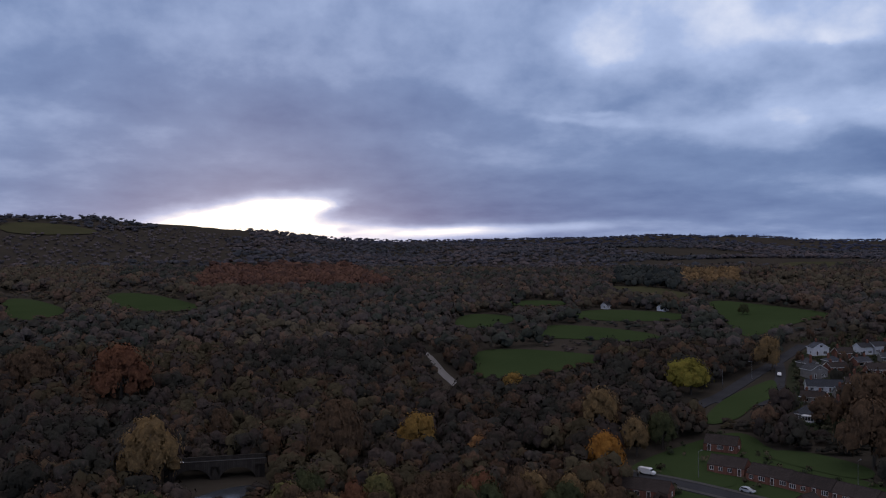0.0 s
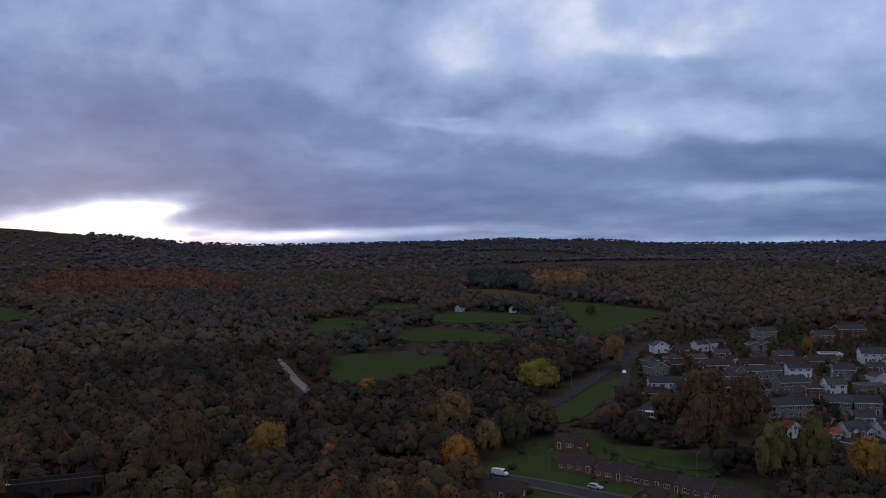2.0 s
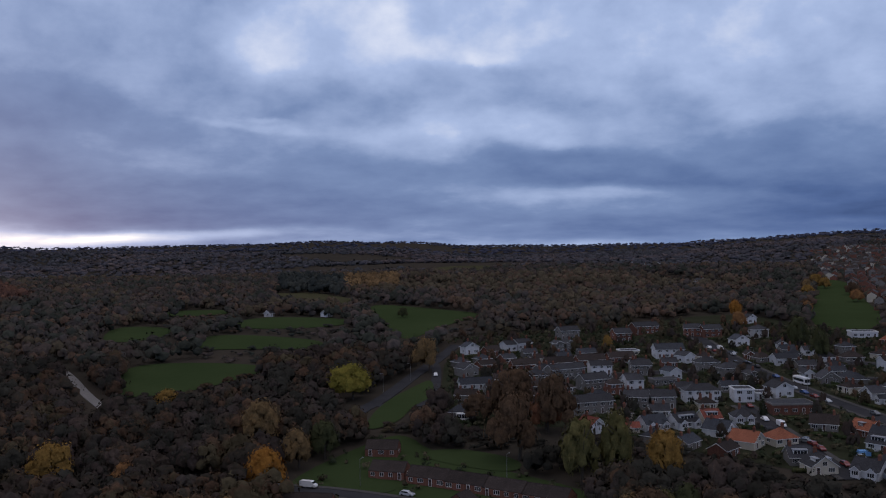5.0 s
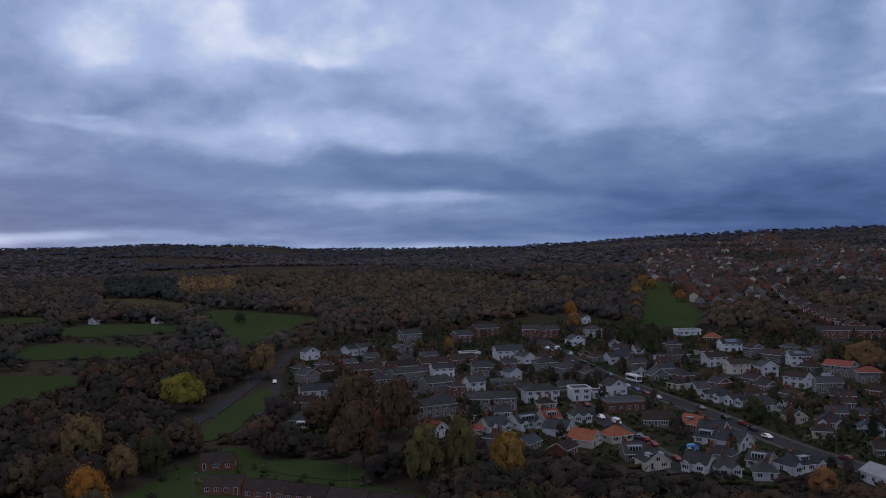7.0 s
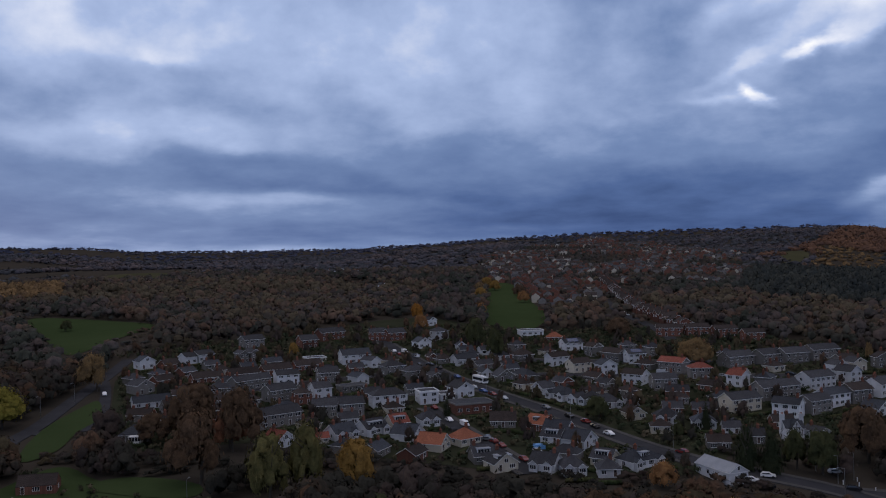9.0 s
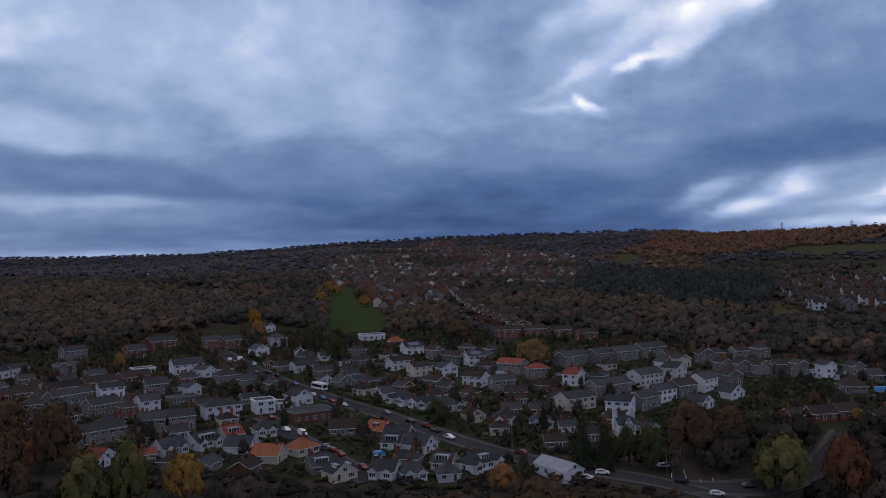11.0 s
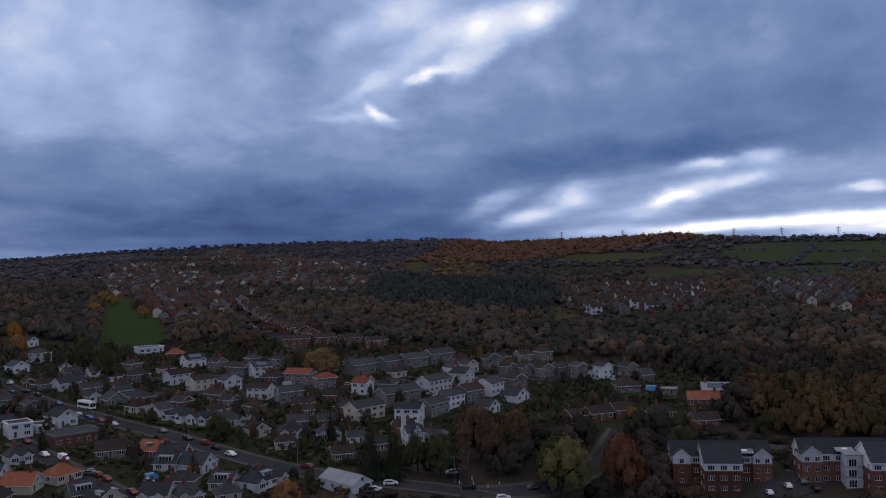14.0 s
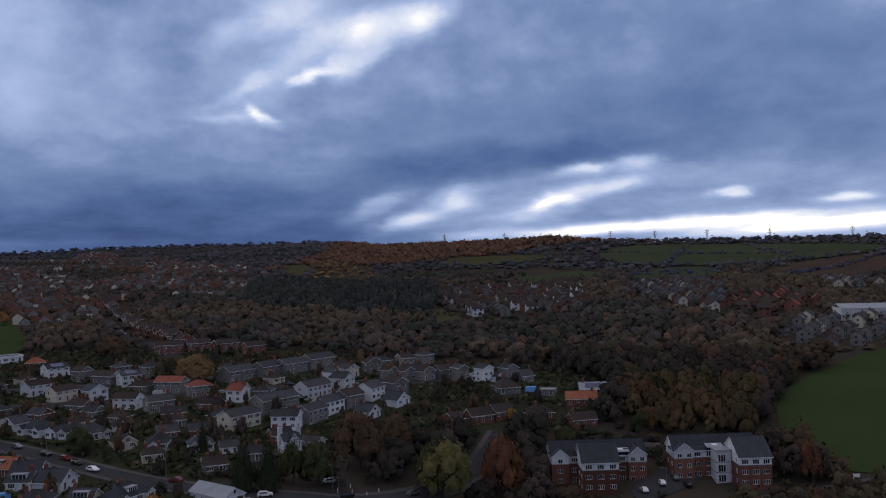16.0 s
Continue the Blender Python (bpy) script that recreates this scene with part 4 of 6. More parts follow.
    if "twin" in extra:
        for sx in (-1, 1):
            child("chimney", CHIMNEY_W, e, pose(sx * (l / 2 + 0.2), 0, h + rise - 0.2), "broad white chimney stack")
        g = child("gable_front", wall_mesh(3.6, 1.6, h, 2.6, "g", M["w"], M["w"]), e, pose(0, -d / 2 - 0.6, 0), "projecting half-timbered gable")
        child("gable_roof", roof_mesh(3.6, 4.6, h, 2.6, "g", rm, 0.3), g, pose(0, 1.4, 0))
        beams = [(-1.8, 1.8, -0.87, -0.79, z, z + 0.16, 0) for z in (2.7, 5.2, 6.3)] + [(px - 0.08, px + 0.08, -0.87, -0.79, 2.7, 5.2, 0) for px in (-1.7, -0.85, 0, 0.85, 1.7)] + [(-0.08, 0.08, -0.87, -0.79, 5.2, 7.6, 0)]
        child("beams", boxes("beams", beams, [M["k"]]), g, None, "black timber framing")
    elif kind != "f" and "row" not in extra:
        at = hr.choice((-1, 1)) * (l * 0.36 if kind == "p" else l * 0.12)
        cy = 0 if kind != "g" else hr.choice((-1, 1)) * d * 0.3
        child("chimney", CHIMNEY, e, pose(0 if kind == "g" else at, cy, h + rise - 0.1))
    return e


HOUSES = {}
HOUSES["slope bungalows"] = [
    (187.0, 278.8, -3, 9.8, 9, 1, "pwd", "bays"),
    (198.2, 276.4, 1, 10.4, 9, 1, "pwg", "box,bays"),
    (209.2, 275.8, -13, 7.2, 9, 1, "pcr", "box"),
    (220.5, 271.8, -25, 7.9, 9, 1, "hwg", "bays"),
    (202.6, 261.8, 25, 12.6, 11, 1, "gwd", "-"),
    (201.5, 246.9, 24, 14.9, 12, 1, "gco", "-"),
    (212.9, 244.4, -3, 9.7, 9, 1, "hco", "-"),
    (203.3, 226.0, -27, 7.5, 9, 1, "psg", "box"),
    (202.2, 216.5, -18, 9.5, 9, 1, "gcg", "box"),
    (178.7, 278.8, -20, 5.0, 5, 0.8, "pcr", "-"),
    (237.9, 250.6, -45, 9.9, 9, 1, "psn", "-"),
    (243.7, 238.1, -84, 8.5, 9, 1, "pbo", "dorm"),
    (234.7, 223.6, -72, 7.7, 8, 1, "pwg", "box"),
    (242.1, 228.1, 20, 14.5, 10, 1, "gwd", "-"),
    (237.7, 215.2, 6, 12.4, 11, 1, "gwd", "-"),
    (227.4, 196.6, -76, 7.4, 8, 1, "pcg", "box"),
    (220.0, 189.7, -43, 7.2, 8, 1, "hwg", "bays"),
    (233.3, 188.3, -10, 13.5, 9, 1, "hwd", "dorm,bays"),
    (211.4, 206.4, -69, 8.7, 9, 1, "pwg", "bays"),
    (214.7, 199.0, -35, 8.1, 9, 1, "hwg", "bays"),
]
HOUSES["road bungalows"] = [
    (286.4, 274.7, -97, 8.1, 8, 1, "gwg", "-"),
    (283.8, 262.0, -98, 12.1, 9, 1, "hwd", "bays"),
    (282.2, 253.1, -90, 5.0, 8, 1, "gwg", "-"),
    (284.5, 247.6, -81, 8.1, 9, 1, "hwg", "bays"),
    (284.2, 240.8, -25, 11.3, 9, 1, "hwg", "bays"),
    (277.4, 222.7, -29, 7.5, 9, 1, "gcn", "-"),
    (280.8, 210.7, -50, 9.9, 10, 1, "hwg", "bays"),
    (283.8, 197.7, -51, 8.7, 9, 1, "hwd", "bays"),
    (282.9, 186.5, -50, 6.2, 6, 0.9, "pwg", "-"),
    (294.2, 236.1, -44, 6.5, 8, 1, "gwn", "-"),
    (292.6, 304.4, -22, 10.3, 9, 1, "gsg", "-"),
    (292.3, 316.2, -22, 5.5, 9, 1, "gwg", "-"),
    (300.5, 298.6, -104, 13.2, 8, 1, "hsd", "-"),
    (326.0, 339.6, -25, 9.1, 9, 1, "hwg", "-"),
    (305.8, 343.7, -15, 13.0, 9, 1.3, "pwd", "-"),
    (301.2, 363.1, -27, 5.0, 8, 1, "gbn", "-"),
    (300.9, 354.0, -9, 7.6, 8, 1, "hsn", "-"),
    (334.8, 332.5, -18, 10.6, 8, 1, "hsn", "-"),
]
HOUSES["high street"] = [
    (242.0, 297.5, -26, 8.5, 10, 2, "fwg", "-"),
    (250.6, 296.2, -24, 6.8, 9, 1, "fwg", "-"),
    (259.1, 296.1, -10, 9.5, 10, 1.6, "gwg", "-"),
    (245.1, 275.1, -23, 17.8, 14, 1.4, "fbg", "-"),
    (227.5, 304.3, -22, 15.5, 9, 2, "hwg", "-"),
    (214.9, 333.6, -11, 8.3, 9, 2, "pwg", "-"),
    (204.3, 330.7, -14, 6.8, 8, 2, "hbn", "-"),
    (199.6, 307.1, -39, 10.2, 9, 2, "psg", "-"),
    (208.2, 303.1, -23, 10.4, 9, 2, "psg", "-"),
    (235.0, 358.0, -21, 9.8, 9, 2, "psg", "-"),
    (242.5, 344.7, -2, 7.3, 9, 1.5, "gwd", "-"),
    (232.6, 335.9, -12, 13.0, 8, 1, "fsg", "-"),
    (270.7, 386.5, -20, 15.7, 11, 1.8, "pwd", "-"),
    (269.6, 371.6, 8, 7.2, 9, 1.5, "gwg", "-"),
    (266.4, 350.9, -11, 11.3, 9, 1.8, "hsg", "-"),
    (266.9, 335.3, -7, 11.5, 9, 1.8, "hsg", "-"),
    (266.0, 320.6, -17, 5.2, 9, 1.8, "gsg", "-"),
    (321.7, 395.0, -11, 10.5, 9, 1.4, "gwd", "-"),
    (346.1, 409.1, -4, 10.1, 9, 2, "hwg", "-"),
    (377.1, 452.8, 1, 7.6, 8, 1.5, "gwg", "-"),
    (319.5, 432.1, -31, 9.7, 9, 2, "pbg", "-"),
    (326.0, 424.1, -13, 11.7, 9, 2, "pbg", "-"),
    (256.9, 401.3, -16, 10.7, 9, 1, "fcg", "-"),
    (276.8, 438.9, -10, 10.7, 10, 2, "pbg", "-"),
    (333.0, 375.8, -33, 6.1, 8, 1, "gwg", "-"),
]
HOUSES["garden semis"] = [
    (362.0, 295.9, -99, 13.8, 8, 1.6, "psn", "-"),
    (362.0, 284.1, -30, 9.9, 8, 2, "pwg", "solar"),
    (355.8, 258.0, -87, 13.7, 8, 2, "psr", "-"),
    (352.1, 242.2, -41, 10.6, 8, 2, "hsr", "-"),
    (348.1, 221.5, -91, 7.8, 8, 2, "pwr", "-"),
    (350.0, 221.7, 9, 13.1, 6, 2, "gcr", "-"),
    (334.5, 309.3, -16, 11.1, 8, 1.8, "pwn", "-"),
    (328.9, 291.4, -12, 11.5, 8, 1.8, "pcn", "-"),
    (332.3, 278.1, -22, 10.3, 8, 2, "gwd", "-"),
    (325.5, 256.9, -82, 10.6, 8, 1.8, "pwn", "-"),
    (323.5, 241.6, -34, 11.0, 8, 2, "psg", "-"),
    (391.0, 378.8, -31, 14.5, 12, 1.2, "fwg", "-"),
    (384.8, 355.3, -54, 9.6, 8, 1, "hbo", "-"),
    (368.6, 329.3, -23, 11.4, 9, 1.7, "pwd", "solar"),
    (392.2, 270.0, -36, 14.1, 8, 2, "pbn", "-"),
    (450.0, 289.0, -34, 14.0, 8, 2, "pbn", "-"),
    (436.6, 315.1, -52, 15.9, 8, 2, "pbn", "-"),
    (446.8, 304.1, -41, 14.0, 8, 2, "pbn", "-"),
    (447.3, 270.6, -36, 11.9, 8, 2, "pbn", "-"),
]
HOUSES["close houses"] = [
    (312.0, 199.9, -18, 15.4, 9, 2, "pcg", "-"),
    (338.7, 200.1, -19, 20.9, 9, 2, "psg", "-"),
    (316.2, 183.2, -80, 10.6, 8, 2, "pwd", "-"),
    (327.6, 179.1, -12, 12.8, 8, 2, "psg", "-"),
    (340.6, 178.4, -14, 13.1, 8, 2, "pwd", "-"),
    (351.9, 174.7, -20, 11.2, 9, 2, "psn", "-"),
    (365.7, 171.3, -8, 11.8, 9, 2, "pwg", "-"),
    (363.5, 195.7, -15, 16.1, 9, 2, "pwg", "-"),
    (384.5, 243.5, -15, 17.3, 9, 2, "psg", "-"),
    (397.3, 235.2, -15, 13.9, 9, 2, "psg", "-"),
    (406.8, 227.7, -24, 14.4, 9, 2, "psg", "-"),
    (421.7, 221.2, -21, 17.6, 9, 2, "psg", "-"),
    (380.2, 190.1, -9, 9.6, 9, 2, "gwg", "-"),
    (377.0, 164.5, -32, 8.4, 9, 2, "gsn", "-"),
    (396.2, 201.9, -24, 7.6, 8, 1.5, "gwg", "-"),
    (404.8, 197.9, -27, 8.0, 8, 1.6, "gcg", "-"),
    (416.7, 190.8, -47, 11.2, 8, 2, "gsn", "-"),
    (402.7, 177.4, -30, 6.4, 8, 1.8, "gsn", "-"),
    (402.7, 169.2, -36, 7.1, 8, 1.8, "gsn", "-"),
    (403.9, 160.9, -34, 8.3, 8, 1.8, "gsn", "-"),
    (409.0, 154.0, -41, 7.7, 8, 1.8, "psn", "-"),
    (289.0, 168.1, -45, 6.3, 9, 2, "pkd", "twin"),
    (296.3, 163.2, -15, 5.3, 8, 1.4, "gwg", "-"),
    (340.9, 162.6, -15, 7.7, 9, 1, "gwd", "-"),
    (359.5, 157.9, -19, 13.3, 9, 1, "gwd", "-"),
    (370.6, 176.5, -27, 5.0, 8, 1.5, "psn", "-"),
]
HOUSES["tall gables"] = [
    (404.0, 144.6, -42, 5.8, 8, 2.6, "gsg", "-"),
    (406.5, 139.6, -37, 5.0, 6, 1, "fwg", "-"),
    (405.0, 134.1, -36, 6.5, 8, 2.6, "gwg", "-"),
    (406.3, 129.2, -30, 5.6, 6, 1, "gwg", "-"),
    (407.7, 123.9, -40, 6.8, 8, 2.6, "gsg", "-"),
    (408.2, 116.7, -49, 6.3, 8, 1.2, "psg", "-"),
    (388.5, 120.2, -59, 10.1, 12, 1, "hsn", "-"),
    (387.9, 102.9, -87, 7.4, 7, 0.8, "fsl", "-"),
    (379.5, 88.0, -76, 13.1, 8, 1.0, "pbo", "-"),
    (391.0, 85.0, -76, 11.9, 8, 1, "psl", "solar"),
    (343.8, 129.1, -44, 6.3, 8, 1.4, "pbn", "-"),
    (352.3, 122.2, -46, 10.6, 8, 1.1, "pbn", "-"),
    (359.1, 115.6, -42, 9.1, 8, 1.1, "pbn", "-"),
    (363.8, 101.7, -63, 11.6, 8, 0.9, "hbn", "-"),
    (361.0, 85.1, -57, 10.8, 8, 0.9, "pbn", "-"),
]
HOUSES["left lane houses"] = [
    (133.4, 324.3, -39, 10.4, 9, 1, "hsd", "cons"),
    (156.8, 366.4, -12, 15.6, 8, 1, "pwd", "-"),
    (163.7, 392.7, 9, 9.7, 10, 1.6, "gsg", "-"),
    (186.9, 443.4, 3, 13.7, 8, 1.6, "gwd", "-"),
    (194.4, 432.7, 10, 9.0, 8, 1.2, "pbn", "-"),
    (208.3, 441.3, 9, 7.1, 8, 1.5, "pwg", "-"),
    (217.0, 443.0, 14, 10.9, 8, 1.5, "pwg", "-"),
    (230.1, 426.7, -7, 5.5, 9, 2, "gsg", "-"),
    (235.6, 426.2, 1, 5.9, 9, 2, "gsg", "-"),
    (255.3, 461.2, -2, 13.1, 9, 2, "psg", "-"),
    (194.5, 394.0, -4, 15.7, 8, 1.1, "pbn", "-"),
    (211.0, 391.0, -9, 15.4, 8, 1.1, "pbn", "-"),
    (227.5, 389.5, -7, 15.6, 8, 1.1, "pbn", "-"),
    (243.5, 388.0, -8, 14.9, 8, 1.1, "pbn", "-"),
    (185.2, 363.3, -22, 10.6, 8, 1.8, "hsg", "-"),
    (202.6, 369.4, 5, 19.8, 8, 1.8, "psg", "-"),
    (220.1, 368.2, -15, 11.1, 8, 1.8, "pwg", "-"),
    (201.0, 342.7, 1, 13.5, 9, 2, "psg", "-"),
    (178.2, 309.2, -3, 22.0, 9, 2, "psg", "-"),
    (166.4, 285.7, 10, 9.6, 9, 1, "gwr", "-"),
    (160.6, 351.0, -1, 12.6, 8, 1.2, "psn", "-"),
    (301.2, 452.4, -3, 17.5, 9, 2, "pbg", "-"),
]
HOUSES["brick terrace"] = [
    (86.1, 267.9, -39, 11.2, 7, 0.9, "pbn", "row"),
    (91.0, 290.5, -29, 10.5, 7, 0.9, "pbn", "row"),
    (95.1, 257.0, -49, 12.9, 7, 0.9, "pbn", "row"),
    (103.1, 247.0, -52, 12.5, 7, 0.9, "pbn", "row"),
    (110.5, 237.0, -55, 12.3, 7, 0.9, "pbn", "row"),
    (117.9, 226.6, -55, 13.5, 7, 0.9, "pbn", "row"),
    (56.0, 246.5, -30, 14.1, 7, 0.9, "pbn", "row"),
    (94.0, 230.0, -55, 11.6, 7, 0.9, "gbn", "row"),
]
HOUSES["wooded hill villas"] = [
    (642.4, 949.5, 30, 16.6, 10, 2, "pwg", "-"),
    (653.9, 913.4, 24, 26.0, 9, 2, "gwg", "-"),
    (533.1, 703.5, 9, 9.6, 9, 2, "gwg", "-"),
    (496.8, 897.9, 5, 12.4, 9, 1.6, "pwg", "-"),
    (510.1, 897.7, 17, 12.3, 9, 1.6, "pwg", "-"),
    (342.8, 553.9, 5, 5.0, 8, 1.5, "pwg", "-"),
    (705.9, 1010.8, 31, 26.0, 9, 2, "pwg", "-"),
    (691.6, 1053.7, 26, 15.1, 9, 2, "pwg", "-"),
    (440.2, 599.4, 13, 10.5, 9, 2, "psg", "-"),
    (154.2, 623.5, 32, 5.5, 8, 1, "pwg", "-"),
    (117.5, 642.1, 41, 5.1, 7, 1, "pwg", "-"),
]
for group, rows in HOUSES.items():
    for row in rows:
        house(*row, group)


# ---- the two blocks of flats ----
def flats(x, y, rot, wings, label):
    """wings: u0, u1, v0, v1, storeys, ridge ('p' across, 'g' towards the front), white gable, flat-topped tower."""
    z0 = float(land(x, y))
    e = thing("apartment_block", x, y, rot, label, "apartment block", "blocks of flats", z0)
    for u0, u1, v0, v1, ridge in wings:
        w, d, m = u1 - u0, v1 - v0, pose((u0 + u1) / 2, (v0 + v1) / 2, 0)
        if ridge == "t":
            t = child("stair_tower", boxes("stair_tower", [(-w / 2, w / 2, -d / 2, d / 2, -3, 8.9, 0), (-w / 2 - 0.3, w / 2 + 0.3, -d / 2 - 0.3, d / 2, 8.9, 9.2, 1)] + [(-w / 2 - 0.06, w / 2 + 0.06, -d / 2 - 0.06, d / 2, z, z + 0.2, 2) for z in (2.9, 5.7)], [M["w"], M["l"], M["concrete"]]), e, m, "white rendered entrance tower with a flat top")
            for k in range(3):
                child("window", WIN["patio"], t, pose(-0.5, -d / 2, 0.3 + 2.8 * k))
                child("window", WIN["tall"], t, Matrix.Rotation(math.pi / 2, 4, "Z") @ pose(0, -w / 2, 0.3 + 2.8 * k))
            continue
        low = child("wall", boxes("wall", [(-w / 2, w / 2, -d / 2, d / 2, -4, 6.2, 0), (-w / 2 - 0.05, w / 2 + 0.05, -d / 2 - 0.05, d / 2 + 0.05, 6.15, 6.3, 1)], [M["b"], M["concrete"]]), e, m, "red brick lower storeys")
        rise = (w if ridge == "g" else d) / 2 * 0.75
        rise = min(rise, 4.2)
        top = wall_mesh(w, d, 2.2, rise, ridge, M["w"], M["w"], 0.0)
        child("upper_wall", top, e, m @ pose(0, 0, 6.2), "white rendered top storey")
        child("roof", roof_mesh(w, d, 2.2, rise, ridge, M["d"], 0.45), e, m @ pose(0, 0, 6.2))
        n = max(1, round(w / 3.6))
        for fl in range(3):
            for k in range(n):
                child("window", WIN["mid" if w < 7 else "wide"], e, m @ pose(-w / 2 + w * (k + 0.5) / n, -d / 2, 1.0 + 2.75 * fl))
            for s in (-1, 1):
                side = Matrix.Rotation(math.pi / 2 * s, 4, "Z")
                for k in range(max(1, round(d / 5))):
                    child("window", WIN["slim"], e, m @ side @ pose(-d / 2 + d * (k + 0.5) / max(1, round(d / 5)), -w / 2, 1.0 + 2.75 * fl))
    e.matrix_basis = e.matrix_basis @ Matrix.Diagonal((1.06, 1.06, 1.14, 1))
    for px, py in ((-3, 9), (5, 9.5)):
        child("skylight", boxes("skylight", [(-2.6, 2.6, -1.5, 1.5, 0, 0.15, 0), (-0.8, 0.8, -0.5, 0.5, 0.15, 0.4, 1)], [M["l"], M["upvc"]]), e, pose(px + 2, py - 3.4, 9.4, 12, 0, 0), "pale flat roof panel")
    return e


flats(316, 72, -71.6, [(-14.3, 14.5, 6.5, 15, "p"), (-6.5, 4.2, -4.6, 8, "p"), (-14.4, -9.2, 4.2, 11, "g"), (9, 14.6, 4.2, 11, "g"), (-9.2, 9, 5.0, 8, "p")], "three-storey red brick and white rendered flats with slate gables")
flats(326, 35, -71.6, [(-13.2, 12, 6.5, 15, "p"), (2.6, 12.0, -6.6, 8, "p"), (-13.4, -7.6, 4.2, 11, "g"), (-8, 3, 5.4, 8, "p"), (-2.2, 2.4, 0.2, 6, "t")], "three-storey red brick flats with a white entrance tower")


# ---- trees ----
tr = np.random.RandomState(11)


def ball(level):
    bm = bmesh.new()
    bmesh.ops.create_icosphere(bm, subdivisions=level, radius=1.0)
    v = np.array([q.co[:] for q in bm.verts])
    f = np.array([[q.index for q in p.verts] for p in bm.faces])
    bm.free()
    return v, f


BALL = {1: ball(1), 2: ball(2)}


def crown(rng, lobes, level, sprays, size, shape="round"):
    """A crown of unit height and unit half width: many soft billows of foliage with fine leaf sprays in front of them.
    Gives points, triangles and outward normals."""
    vs, fs, ns, n = [], [], [], 0
    if shape == "cone":
        tiers = 8
        lc = np.stack([rng.normal(size=tiers) * 0.05, rng.normal(size=tiers) * 0.05, np.linspace(0.12, 0.94, tiers)], -1)
        lr = np.linspace(0.9, 0.12, tiers)
        squash = 0.2
    else:
        a, e = rng.rand(lobes) * 0.9 + np.arange(lobes) * 2.4, (np.arange(lobes) + rng.rand(lobes) * 0.8) / lobes
        out = 0.66 * (0.45 + 0.55 * rng.rand(lobes)) * np.sqrt(1.02 - e**2)
        lc = np.stack([out * np.cos(a), out * np.sin(a), 0.26 + 0.5 * e], -1)
        lr = (0.22 + 0.2 * rng.rand(lobes)) * (0.78 if lobes > 20 else 1.0 if lobes > 12 else 1.12 if lobes > 6 else 1.3 if lobes > 3 else 1.6 if lobes > 1 else 2.2)
        squash = 0.62
    bv, bf = BALL[level]
    for c, r in zip(lc, lr):
        core = c + bv * (0.55 + 0.35 * rng.rand(len(bv), 1)) * r * (1, 1, squash)
        vs.append(core)
        fs.append(bf + n)
        wide = (core - (0, 0, 0.4)) / np.linalg.norm(core - (0, 0, 0.4), axis=1)[:, None]
        ns.append(bv * 0.3 + wide * 0.75 + rng.normal(size=bv.shape) * 0.1 + (0, 0, 0.55))
        n += len(bv)
    which = rng.choice(len(lr), sprays, p=lr**2 / (lr**2).sum())
    v = rng.normal(size=(sprays, 3))
    v /= np.linalg.norm(v, axis=1)[:, None]
    v[:, 2] = np.abs(v[:, 2]) * np.where(rng.rand(sprays) < 0.8, 1, -0.8)
    c = lc[which] + v * lr[which][:, None] * (0.74 + 0.5 * rng.rand(sprays, 1)) * (1, 1, squash)
    wide = (c - (0, 0, 0.4)) / np.linalg.norm(c - (0, 0, 0.4), axis=1)[:, None]
    nrm = v * 0.5 + wide * 0.6 + rng.normal(size=(sprays, 3)) * 0.25 + (0, 0, 0.4)
    t = np.cross(nrm, rng.normal(size=(sprays, 3)))
    t /= np.linalg.norm(t, axis=1)[:, None]
    b = np.cross(nrm, t)
    b /= np.linalg.norm(b, axis=1)[:, None]
    s = size * (0.6 + 0.8 * rng.rand(sprays, 1))
    t, b = t * s, b * s * rng.uniform(0.6, 1.0, (sprays, 1))
    vs.append(np.stack([c - t - b * 0.6, c + t - b * 0.5, c + b * 1.1 + t * rng.uniform(-0.5, 0.5, (sprays, 1))], 1).reshape(-1, 3))
    fs.append(np.arange(3 * sprays).reshape(-1, 3) + n)
    ns.append(np.repeat(v * 0.3 + wide * 0.7 + rng.normal(size=(sprays, 3)) * 0.2 + (0, 0, 0.55), 3, 0))
    nn = np.vstack(ns)
    return np.vstack(vs), np.vstack(fs), nn / np.linalg.norm(nn, axis=1)[:, None]


def foliage(name, verts, tris, normals, mat):
    me = bpy.data.meshes.new(name)
    me.vertices.add(len(verts))
    me.vertices.foreach_set("co", np.asarray(verts, np.float32).ravel())
    me.loops.add(tris.size)
    me.loops.foreach_set("vertex_index", np.asarray(tris, np.int32).ravel())
    me.polygons.add(len(tris))
    me.polygons.foreach_set("loop_start", np.arange(0, tris.size, 3, dtype=np.int32))
    me.materials.append(mat)
    me.update(calc_edges=True)
    me.polygons.foreach_set("use_smooth", np.ones(len(tris), bool))
    me.normals_split_custom_set_from_vertices(np.asarray(normals, np.float32))
    return me


